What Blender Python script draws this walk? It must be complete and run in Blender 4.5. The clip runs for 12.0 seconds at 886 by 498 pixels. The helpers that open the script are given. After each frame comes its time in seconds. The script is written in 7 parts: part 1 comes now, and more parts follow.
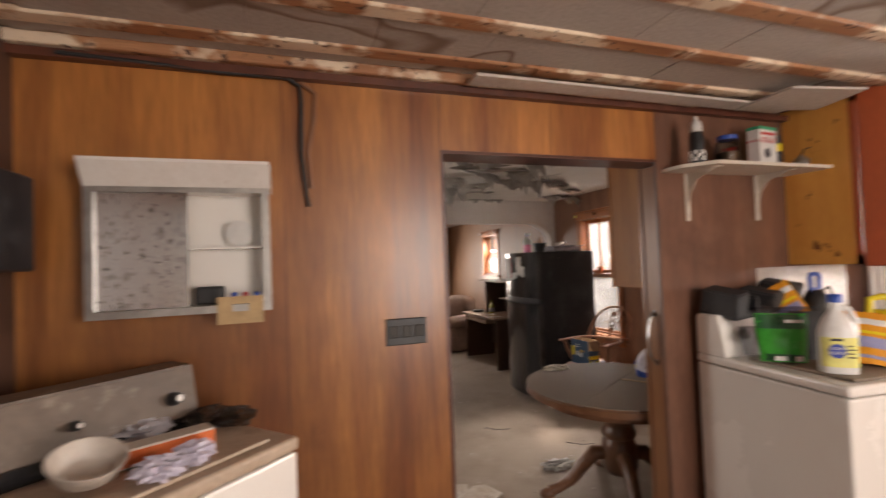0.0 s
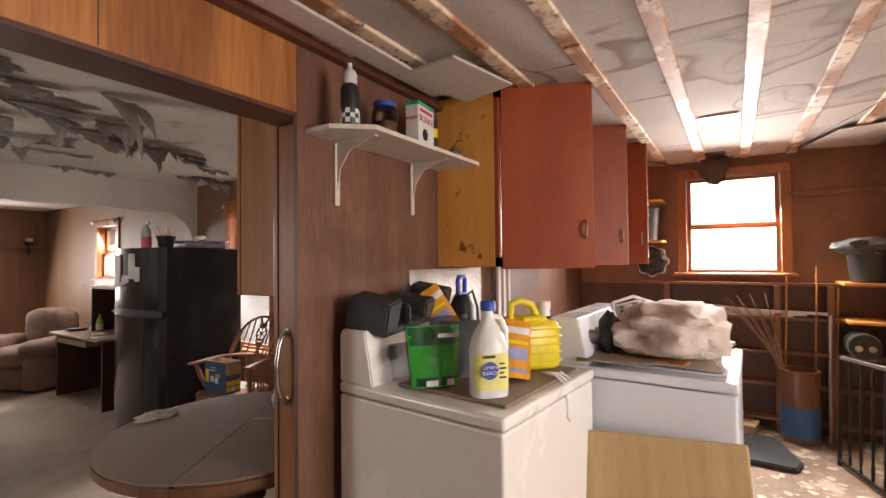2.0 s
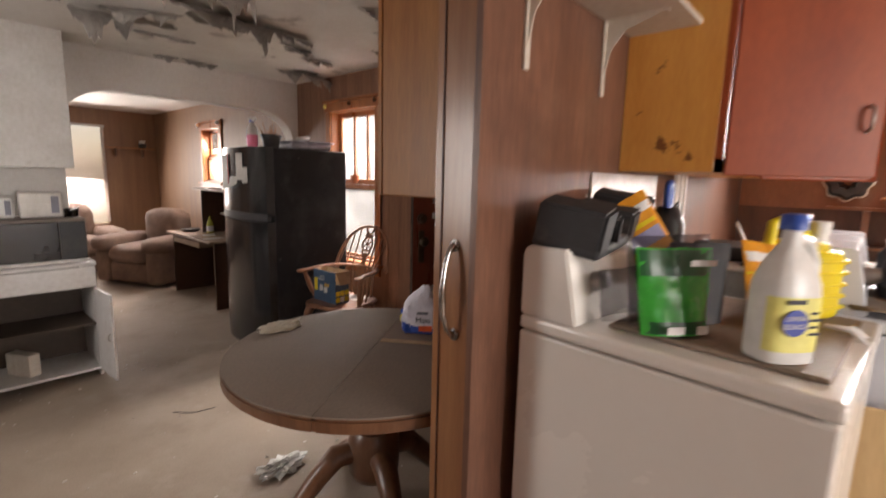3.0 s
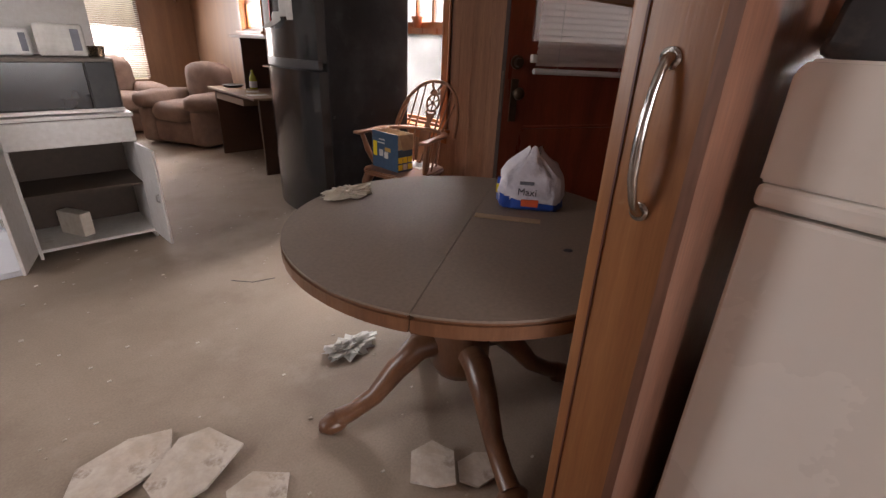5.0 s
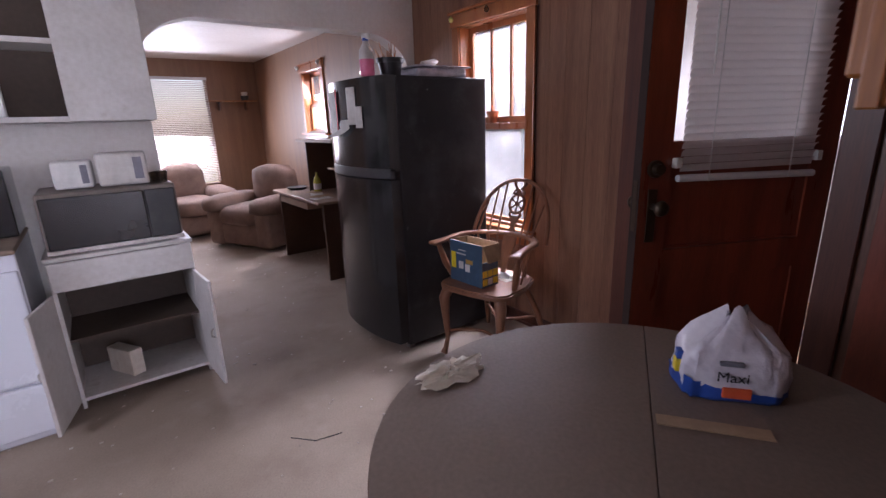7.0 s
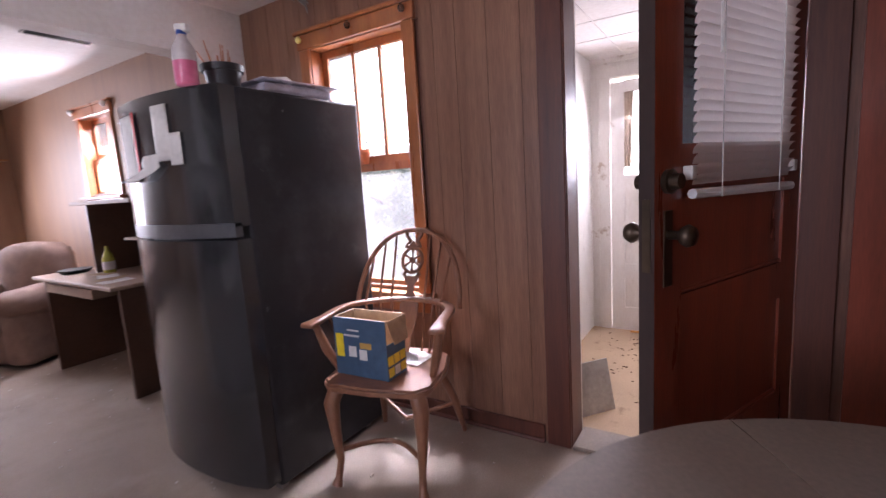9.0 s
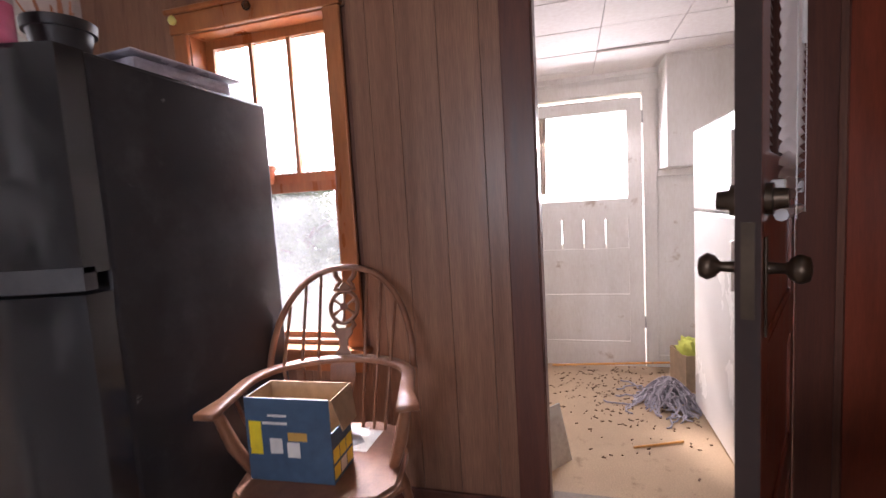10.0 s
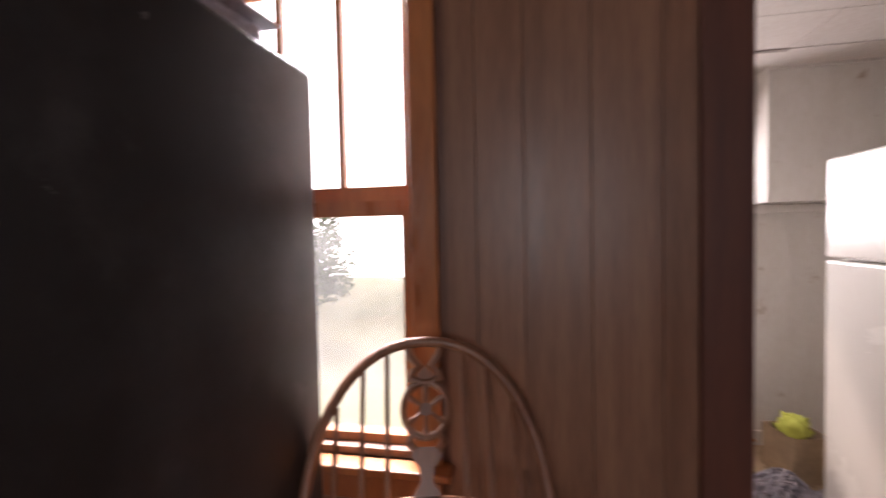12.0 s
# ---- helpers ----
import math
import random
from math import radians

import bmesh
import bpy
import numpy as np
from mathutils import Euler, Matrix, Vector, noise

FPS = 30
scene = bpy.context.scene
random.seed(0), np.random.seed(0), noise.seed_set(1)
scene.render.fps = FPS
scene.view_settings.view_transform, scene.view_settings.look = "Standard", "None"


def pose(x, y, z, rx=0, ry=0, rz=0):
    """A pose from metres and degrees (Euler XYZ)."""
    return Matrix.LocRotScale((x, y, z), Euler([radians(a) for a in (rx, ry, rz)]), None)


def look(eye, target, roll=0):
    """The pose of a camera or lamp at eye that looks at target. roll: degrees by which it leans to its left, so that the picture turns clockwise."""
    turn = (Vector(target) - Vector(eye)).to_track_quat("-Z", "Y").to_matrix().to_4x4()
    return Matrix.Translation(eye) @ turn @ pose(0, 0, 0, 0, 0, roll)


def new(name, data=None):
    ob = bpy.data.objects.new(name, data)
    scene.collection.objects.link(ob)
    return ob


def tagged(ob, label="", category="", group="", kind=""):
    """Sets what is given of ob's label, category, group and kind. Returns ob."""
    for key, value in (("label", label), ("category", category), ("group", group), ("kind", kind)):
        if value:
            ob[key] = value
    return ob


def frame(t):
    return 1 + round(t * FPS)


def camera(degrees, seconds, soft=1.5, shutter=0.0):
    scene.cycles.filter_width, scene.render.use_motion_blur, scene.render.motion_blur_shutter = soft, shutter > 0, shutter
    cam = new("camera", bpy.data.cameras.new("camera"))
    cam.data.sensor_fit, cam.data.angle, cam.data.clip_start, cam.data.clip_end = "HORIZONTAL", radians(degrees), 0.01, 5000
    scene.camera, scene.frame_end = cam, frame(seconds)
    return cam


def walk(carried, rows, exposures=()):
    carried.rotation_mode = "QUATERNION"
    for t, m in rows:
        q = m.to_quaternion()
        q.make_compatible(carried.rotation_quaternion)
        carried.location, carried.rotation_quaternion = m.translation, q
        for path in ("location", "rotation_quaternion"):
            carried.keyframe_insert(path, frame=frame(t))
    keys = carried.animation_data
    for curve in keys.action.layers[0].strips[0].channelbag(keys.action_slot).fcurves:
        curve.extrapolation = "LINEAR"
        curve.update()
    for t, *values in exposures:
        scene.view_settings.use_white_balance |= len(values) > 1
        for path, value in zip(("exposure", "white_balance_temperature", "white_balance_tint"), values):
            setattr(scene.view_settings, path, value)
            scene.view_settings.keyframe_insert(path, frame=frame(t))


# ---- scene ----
cam = camera(87.9, 12.0, soft=1.4, shutter=0.35)
PATH = [
    (0, (-0.007, 0.04, 1.583), (0.627, 1.936, 1.64), -2.1),
    (0.5, (0.171, 0.061, 1.574), (1.359, 1.668, 1.662), -1.3),
    (1, (0.298, 0.239, 1.567), (1.904, 1.428, 1.657), -1.1),
    (1.5, (0.447, 0.404, 1.552), (2.144, 1.459, 1.627), -1.1),
    (2, (0.654, 0.575, 1.54), (2.343, 1.646, 1.583), -0.6),
    (2.5, (0.746, 0.827, 1.515), (2.368, 1.995, 1.442), -0.1),
    (3, (0.819, 1.152, 1.461), (2.298, 2.462, 1.153), 1.4),
    (3.5, (0.963, 1.401, 1.334), (2.337, 2.732, 0.75), 2.5),
    (5.5, (0.992, 1.683, 1.291), (2.249, 3.002, 0.465), 2.4),
    (6, (1.159, 1.832, 1.386), (2.406, 3.219, 0.664), 1.4),
    (6.5, (1.175, 2.019, 1.417), (2.287, 3.572, 0.821), -1.5),
    (8.5, (1.383, 2.675, 1.269), (2.911, 3.918, 0.923), -2.8),
    (9, (1.492, 2.891, 1.252), (3.167, 3.947, 0.965), -3.6),
    (9.5, (1.625, 3.122, 1.274), (3.443, 3.915, 1.016), -3.8),
    (10, (1.746, 3.369, 1.242), (3.662, 3.912, 1.056), -3.4),
    (10.5, (1.973, 3.503, 1.237), (3.948, 3.794, 1.125), -2.5),
    (11, (2.182, 3.6, 1.285), (4.18, 3.646, 1.22), -1.8),
    (11.5, (2.252, 3.741, 1.286), (4.252, 3.763, 1.233), -1.6),
    (12, (2.29, 3.954, 1.29), (4.246, 4.366, 1.215), -1.2),
]
EXPOSURES = [(0, 0.85, 7900, 20), (1.0, 0.92, 7700, 20), (2.5, 1.05, 7500, 18), (3.0, 1.16, 7500, 18), (3.5, 1.3, 7400, 18), (5.5, 1.15, 6800, 22), (6.5, 1.02, 6100, 28), (8.5, 1.68, 5900, 30), (9, 1.85, 6050, 30), (10.5, 1.55, 6600, 24), (11.5, 1.12, 7000, 26), (12, 0.9, 7000, 26)]
walk(cam, [(t, look(eye, target, roll)) for t, eye, target, roll in PATH], EXPOSURES)

# ---- light ----
world = bpy.data.worlds.new("sky")
scene.world = world
world.use_nodes = True
wn = world.node_tree.nodes
sky = wn.new("ShaderNodeTexSky")
sky.sky_type = "NISHITA"
sky.sun_disc = False
sky.sun_elevation, sky.sun_rotation = radians(48), radians(60)
sky.air_density, sky.dust_density = 1.0, 2.5
wn["Background"].inputs[1].default_value = 0.14
world.node_tree.links.new(sky.outputs[0], wn["Background"].inputs[0])
sun = new("sun", bpy.data.lights.new("sun", "SUN"))
sun.data.energy, sun.data.angle, sun.data.color = 1.5, radians(6), (1.0, 0.94, 0.86)
sun.matrix_world = look((0, 0, 0), (-math.sin(radians(60)), -math.cos(radians(60)), -math.tan(radians(48))))


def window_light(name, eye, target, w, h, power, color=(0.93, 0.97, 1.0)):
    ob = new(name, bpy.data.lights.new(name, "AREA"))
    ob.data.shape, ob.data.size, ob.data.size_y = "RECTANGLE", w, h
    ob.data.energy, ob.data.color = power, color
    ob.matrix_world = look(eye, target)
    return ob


window_light("daylight_laundry_window", (5.2, 0.59, 1.8), (4.0, 0.45, 1.0), 0.6, 0.76, 60).data.spread = radians(150)
window_light("daylight_laundry_back_window_a", (-0.75, -1.93, 1.55), (-0.2, 0.0, 1.3), 1.1, 1.3, 3)
window_light("daylight_laundry_back_window_b", (1.55, -1.93, 1.55), (1.55, 0.0, 1.3), 1.1, 1.3, 44)
window_light("daylight_kitchen_window", (4.75, 5.1, 3.15), (2.7, 4.35, 0.8), 1.5, 1.1, 440)
# unseen, assumed west window: a fill light added to brighten the kitchen
window_light("assumed_west_window_fill", (-0.72, 3.8, 1.5), (1.5, 3.5, 1.3), 0.84, 1.04, 12)
window_light("daylight_living_window", (3.58, 7.65, 1.7), (1.5, 7.6, 0.8), 0.45, 0.65, 16)
window_light("daylight_living_blind", (2.15, 9.75, 1.45), (2.1, 8.0, 0.6), 1.0, 1.3, 36)
window_light("daylight_porch_door", (5.45, 3.28, 1.52), (4.0, 3.28, 0.6), 0.62, 0.68, 12)

# ---- materials ----


def mat(name, a, b=None, scale=6.0, stretch=(1, 1, 1), rough=0.6, metal=0.0, bump=0.1, spots=None, detail=6.0, fine=40.0, coat=0.0, vary=0.0, coords="Object", grain=0.22):
    m = bpy.data.materials.new(name)
    m.use_nodes = True
    nt = m.node_tree
    N, L = nt.nodes, nt.links
    p = N["Principled BSDF"]
    b = b or tuple(min(1, c * 0.75) for c in a)
    tc = N.new("ShaderNodeTexCoord")
    mp = N.new("ShaderNodeMapping")
    mp.inputs["Scale"].default_value = stretch
    L.new(tc.outputs[coords], mp.inputs["Vector"])
    n1 = N.new("ShaderNodeTexNoise")
    n1.inputs["Scale"].default_value, n1.inputs["Detail"].default_value, n1.inputs["Roughness"].default_value = scale, detail, 0.62
    n1.inputs["Distortion"].default_value = 0.4
    L.new(mp.outputs[0], n1.inputs["Vector"])
    n2 = N.new("ShaderNodeTexNoise")
    n2.inputs["Scale"].default_value, n2.inputs["Detail"].default_value = fine, 3.0
    L.new(mp.outputs[0], n2.inputs["Vector"])
    r = N.new("ShaderNodeValToRGB")
    r.color_ramp.elements[0].position, r.color_ramp.elements[1].position = 0.32, 0.68
    r.color_ramp.elements[0].color, r.color_ramp.elements[1].color = (*b, 1), (*a, 1)
    L.new(n1.outputs[0], r.inputs[0])
    mx = N.new("ShaderNodeMix")
    mx.data_type, mx.blend_type = "RGBA", "OVERLAY"
    mx.inputs[0].default_value = grain
    L.new(r.outputs[0], mx.inputs[6])
    L.new(n2.outputs[0], mx.inputs[7])
    out = mx.outputs[2]
    if vary:
        oi = N.new("ShaderNodeObjectInfo")
        mr = N.new("ShaderNodeMapRange")
        mr.inputs[3].default_value, mr.inputs[4].default_value = 1 - vary, 1 + vary
        L.new(oi.outputs["Random"], mr.inputs[0])
        hv = N.new("ShaderNodeHueSaturation")
        L.new(out, hv.inputs["Color"])
        L.new(mr.outputs[0], hv.inputs["Value"])
        out = hv.outputs[0]
    for (col, sc, lo, hi, amount) in (spots or []):
        n3 = N.new("ShaderNodeTexNoise")
        n3.inputs["Scale"].default_value, n3.inputs["Detail"].default_value, n3.inputs["Roughness"].default_value = sc, 7.0, 0.6
        L.new(tc.outputs[coords], n3.inputs["Vector"])
        mr = N.new("ShaderNodeMapRange")
        mr.inputs[1].default_value, mr.inputs[2].default_value, mr.inputs[4].default_value = lo, hi, amount
        L.new(n3.outputs[0], mr.inputs[0])
        m2 = N.new("ShaderNodeMix")
        m2.data_type = "RGBA"
        L.new(mr.outputs[0], m2.inputs[0])
        L.new(out, m2.inputs[6])
        m2.inputs[7].default_value = (*col, 1)
        out = m2.outputs[2]
    L.new(out, p.inputs["Base Color"])
    rr = N.new("ShaderNodeMapRange")
    rr.inputs[3].default_value, rr.inputs[4].default_value = max(0.03, rough - 0.12), min(1, rough + 0.14)
    L.new(n1.outputs[0], rr.inputs[0])
    L.new(rr.outputs[0], p.inputs["Roughness"])
    p.inputs["Metallic"].default_value = metal
    if coat:
        p.inputs["Coat Weight"].default_value, p.inputs["Coat Roughness"].default_value = coat, 0.25
    if bump:
        ad = N.new("ShaderNodeMath")
        ad.operation = "ADD"
        L.new(n1.outputs[0], ad.inputs[0])
        L.new(n2.outputs[0], ad.inputs[1])
        bp = N.new("ShaderNodeBump")
        bp.inputs["Strength"].default_value, bp.inputs["Distance"].default_value = bump, 0.01
        L.new(ad.outputs[0], bp.inputs["Height"])
        L.new(bp.outputs[0], p.inputs["Normal"])
    return m


def glass(name, tint=(1, 1, 1), rough=0.02, clear=0.85):
    m = bpy.data.materials.new(name)
    m.use_nodes = True
    N, L = m.node_tree.nodes, m.node_tree.links
    N.remove(N["Principled BSDF"])
    t, g, mix, f = N.new("ShaderNodeBsdfTransparent"), N.new("ShaderNodeBsdfGlossy"), N.new("ShaderNodeMixShader"), N.new("ShaderNodeFresnel")
    t.inputs[0].default_value = (*[c * clear for c in tint], 1)
    g.inputs["Roughness"].default_value = rough
    f.inputs[0].default_value = 1.45
    L.new(f.outputs[0], mix.inputs[0])
    L.new(t.outputs[0], mix.inputs[1])
    L.new(g.outputs[0], mix.inputs[2])
    L.new(mix.outputs[0], N["Material Output"].inputs[0])
    return m


def emissive(name, col, strength):
    m = bpy.data.materials.new(name)
    m.use_nodes = True
    p = m.node_tree.nodes["Principled BSDF"]
    p.inputs["Base Color"].default_value = (*col, 1)
    p.inputs["Emission Color"].default_value = (*col, 1)
    p.inputs["Emission Strength"].default_value = strength
    return m


DIRT = (0.16, 0.11, 0.07)
PANEL_LAUNDRY = mat("varnished_plywood_panelling", (0.55, 0.22, 0.055), (0.2, 0.06, 0.02), 1.5, (3, 3, 0.25), 0.4, bump=0.05, grain=0.45, spots=[((0.13, 0.045, 0.018), 0.9, 0.46, 0.72, 0.75), ((0.06, 0.02, 0.01), 7.0, 0.68, 0.78, 0.6)], fine=30, coat=0.3)
PANEL_BROWN = mat("dull_brown_plywood", (0.2, 0.09, 0.055), (0.1, 0.044, 0.03), 2.5, (3, 3, 0.25), 0.42, bump=0.05, grain=0.45, spots=[((0.3, 0.18, 0.12), 1.6, 0.55, 0.8, 0.5), ((0.06, 0.025, 0.015), 2.4, 0.56, 0.75, 0.6)], coat=0.15)
PANEL_END = mat("orange_brown_plywood", (0.30, 0.14, 0.075), (0.2, 0.085, 0.04), 1.6, (1, 1, 0.5), 0.45, bump=0.05, spots=[((0.13, 0.06, 0.03), 1.3, 0.5, 0.75, 0.6)])
PANEL_KITCHEN = mat("walnut_print_panel_board", (0.28, 0.145, 0.088), (0.17, 0.08, 0.048), 2.0, (7, 7, 0.3), 0.36, bump=0.04, vary=0.06, grain=0.5)
PANEL_LIVING = mat("tan_wood_panelling", (0.27, 0.15, 0.085), (0.2, 0.105, 0.06), 2.0, (5, 5, 0.3), 0.5, bump=0.04)
TRIM_ORANGE = mat("orange_varnished_trim", (0.42, 0.15, 0.045), (0.30, 0.095, 0.03), 3.0, (3, 3, 0.5), 0.3, bump=0.04, coat=0.4)
TRIM_DARK = mat("dark_red_brown_trim", (0.13, 0.04, 0.022), (0.065, 0.02, 0.013), 3.0, (4, 4, 0.4), 0.45, bump=0.06, coat=0.12)
BEAM_WOOD = mat("raw_pine_batten", (0.45, 0.22, 0.11), (0.3, 0.12, 0.055), 3.0, (0.4, 5, 5), 0.55, bump=0.15, spots=[((0.82, 0.68, 0.52), 3.4, 0.5, 0.57, 0.8), ((0.07, 0.03, 0.02), 26.0, 0.6, 0.64, 0.95), ((0.1, 0.045, 0.025), 5.0, 0.66, 0.72, 0.8)])
FLOOR_DUST = mat("dusty_beige_floor", (0.36, 0.285, 0.225), (0.28, 0.215, 0.165), 1.2, (1, 1, 1), 0.75, bump=0.12, spots=[((0.19, 0.135, 0.1), 1.6, 0.5, 0.7, 0.55), ((0.4, 0.33, 0.27), 4.0, 0.58, 0.72, 0.5)], fine=120)
FLOOR_LAUNDRY = mat("worn_patchy_laundry_floor", (0.25, 0.17, 0.115), (0.15, 0.09, 0.055), 6.0, (1, 1, 1), 0.7, bump=0.25, spots=[((0.42, 0.34, 0.26), 5.0, 0.52, 0.62, 0.7)], fine=80)
FLOOR_PORCH = mat("sandy_porch_floor", (0.46, 0.32, 0.2), (0.38, 0.26, 0.16), 2.0, (1, 1, 1), 0.85, bump=0.12, spots=[((0.2, 0.12, 0.07), 9.0, 0.62, 0.7, 0.6)], fine=120)
CEIL_PAINT = mat("stained_white_ceiling", (0.46, 0.4, 0.35), (0.4, 0.34, 0.3), 1.5, (1, 1, 1), 0.8, bump=0.08, spots=[((0.36, 0.27, 0.2), 1.1, 0.58, 0.66, 0.45)], fine=60)
CEIL_PLASTER = mat("peeling_plaster_ceiling", (0.8, 0.77, 0.73), (0.7, 0.66, 0.61), 2.5, (1, 1, 1), 0.8, bump=0.15, spots=[((0.2, 0.15, 0.12), 3.2, 0.62, 0.68, 0.5)])
PEEL = mat("curled_paint_flake", (0.5, 0.47, 0.44), (0.28, 0.26, 0.245), 8.0, (1, 1, 1), 0.8, bump=0.1)
WHITE_WALL = mat("off_white_painted_wall", (0.72, 0.69, 0.66), (0.64, 0.6, 0.56), 1.6, (1, 1, 1), 0.6, bump=0.06, spots=[((0.45, 0.36, 0.28), 2.2, 0.64, 0.76, 0.5)])
WHITE_PAINT = mat("worn_white_woodwork", (0.76, 0.72, 0.68), (0.68, 0.63, 0.58), 3.0, (2, 2, 0.6), 0.5, bump=0.08, spots=[((0.36, 0.24, 0.15), 7.0, 0.64, 0.72, 0.7)])
ENAMEL = mat("cream_white_enamel", (0.85, 0.82, 0.77), (0.8, 0.76, 0.71), 1.5, (1, 1, 1), 0.25, bump=0.004, spots=[((0.5, 0.4, 0.3), 3.0, 0.62, 0.8, 0.25)], coat=0.4, grain=0.03)
ENAMEL_BLUE = mat("cool_white_enamel", (0.76, 0.78, 0.84), (0.72, 0.74, 0.8), 1.5, (1, 1, 1), 0.25, bump=0.01, coat=0.4, grain=0.03)
DUSTY_ENAMEL = mat("dust_covered_enamel_top", (0.3, 0.23, 0.18), (0.2, 0.15, 0.11), 5.0, (1, 1, 1), 0.6, bump=0.08, fine=90)
BLACK_GLOSS = mat("dusty_gloss_black", (0.02, 0.02, 0.022), (0.012, 0.012, 0.014), 3.0, (1, 1, 1), 0.12, bump=0.006, spots=[((0.06, 0.056, 0.053), 5.0, 0.58, 0.72, 0.25)], grain=0.03, coat=0.5)
# pale spots: dust and scuffs, plus window glare painted into the colour
BLACK_SIDE = mat("black_metal_dust_and_glare", (0.02, 0.02, 0.024), (0.011, 0.011, 0.013), 3.0, (1, 1, 1), 0.4, bump=0.03, grain=0.06, spots=[((0.11, 0.11, 0.12), 2.2, 0.5, 0.78, 0.45), ((0.07, 0.07, 0.075), 9.0, 0.58, 0.76, 0.5), ((0.3, 0.3, 0.3), 16.0, 0.7, 0.74, 0.7)], fine=160)
BLACK_SIDE.node_tree.nodes["Principled BSDF"].inputs["Specular IOR Level"].default_value = 0.35
BLACK_PLASTIC = mat("black_plastic", (0.025, 0.025, 0.027), (0.015, 0.015, 0.016), 6.0, (1, 1, 1), 0.45, bump=0.03, spots=[((0.12, 0.1, 0.08), 4.0, 0.55, 0.75, 0.3)])
WOOD_DARK = mat("dark_stained_oak", (0.20, 0.09, 0.045), (0.11, 0.045, 0.022), 3.0, (4, 4, 0.8), 0.35, bump=0.06, coat=0.3)
WOOD_CHAIR = mat("brown_varnished_chair_wood", (0.26, 0.12, 0.065), (0.17, 0.07, 0.038), 4.0, (3, 3, 0.8), 0.38, bump=0.04, coat=0.25)
WOOD_DUST = mat("dust_filmed_tabletop", (0.215, 0.165, 0.13), (0.175, 0.13, 0.1), 2.0, (1, 1, 1), 0.62, bump=0.03, spots=[((0.14, 0.085, 0.05), 2.0, 0.62, 0.8, 0.5)], fine=90)
CAB_RED = mat("red_brown_cabinet_door", (0.36, 0.072, 0.018), (0.25, 0.04, 0.011), 1.6, (1.4, 1.4, 0.6), 0.45, bump=0.03, spots=[((0.13, 0.03, 0.015), 1.7, 0.52, 0.72, 0.55)], coat=0.12)
PINE = mat("knotty_pine", (0.74, 0.36, 0.09), (0.62, 0.26, 0.055), 2.5, (3, 3, 0.5), 0.38, bump=0.04, spots=[((0.16, 0.045, 0.012), 8.0, 0.62, 0.66, 0.9)], coat=0.3)
OAK = mat("golden_oak_plywood", (0.4, 0.17, 0.045), (0.27, 0.095, 0.022), 2.6, (5, 5, 0.35), 0.42, bump=0.05, coat=0.08, grain=0.4)
LIGHT_BOARD = mat("pale_wood_board", (0.56, 0.39, 0.2), (0.46, 0.3, 0.14), 2.5, (6, 6, 0.4), 0.55, bump=0.06)
CHROME = mat("tarnished_chrome", (0.62, 0.61, 0.6), (0.45, 0.43, 0.4), 12.0, (1, 1, 1), 0.22, metal=1.0, bump=0.05)
STEEL = mat("dull_steel", (0.5, 0.48, 0.45), (0.35, 0.32, 0.3), 8.0, (1, 1, 1), 0.4, metal=1.0, bump=0.04)
SOFA = mat("taupe_plush_upholstery", (0.27, 0.18, 0.14), (0.17, 0.105, 0.08), 5.0, (1, 1, 1), 0.85, bump=0.35, fine=120)
GLASS = glass("window_glass", clear=0.92)
# translucent white mixed into the panes imitates the glare of washed-out daylight
VEILED_GLASS = glass("veiled_window_glass", clear=0.95)
dn = VEILED_GLASS.node_tree
dt, dm = dn.nodes.new("ShaderNodeBsdfTranslucent"), dn.nodes.new("ShaderNodeMixShader")
dz = dn.nodes.new("ShaderNodeTexNoise")
dz.inputs["Scale"].default_value, dz.inputs["Detail"].default_value = 2.5, 8.0
dr = dn.nodes.new("ShaderNodeMapRange")
dr.inputs[1].default_value, dr.inputs[2].default_value, dr.inputs[3].default_value, dr.inputs[4].default_value = 0.35, 0.7, 0.02, 0.07
dn.links.new(dz.outputs[0], dr.inputs[0])
dn.links.new(dr.outputs[0], dm.inputs[0])
dn.links.new(dn.nodes["Mix Shader"].outputs[0], dm.inputs[1])
dn.links.new(dt.outputs[0], dm.inputs[2])
dn.links.new(dm.outputs[0], dn.nodes["Material Output"].inputs[0])
MIRROR = mat("spotted_mirror", (0.85, 0.86, 0.86), (0.8, 0.8, 0.8), 2.0, (1, 1, 1), 0.06, metal=1.0, bump=0.0, spots=[((0.1, 0.1, 0.1), 60.0, 0.58, 0.62, 0.7), ((0.3, 0.3, 0.3), 22.0, 0.56, 0.62, 0.5)])
BLIND = mat("white_vinyl_blind", (0.72, 0.72, 0.74), (0.66, 0.65, 0.66), 4.0, (1, 1, 1), 0.5, bump=0.02)
TRANS = bpy.data.materials.new("backlit_vinyl_slat")
TRANS.use_nodes = True
tn = TRANS.node_tree
di, trl, ms = tn.nodes.new("ShaderNodeBsdfDiffuse"), tn.nodes.new("ShaderNodeBsdfTranslucent"), tn.nodes.new("ShaderNodeMixShader")
di.inputs[0].default_value = trl.inputs[0].default_value = (0.85, 0.8, 0.78, 1)
ms.inputs[0].default_value = 0.4
tn.links.new(di.outputs[0], ms.inputs[1])
tn.links.new(trl.outputs[0], ms.inputs[2])
tn.links.new(ms.outputs[0], tn.nodes["Material Output"].inputs[0])
SKYGLOW = emissive("glowing_white_backdrop", (1.0, 1.0, 1.0), 2.3)

# ---- mesh helpers ----


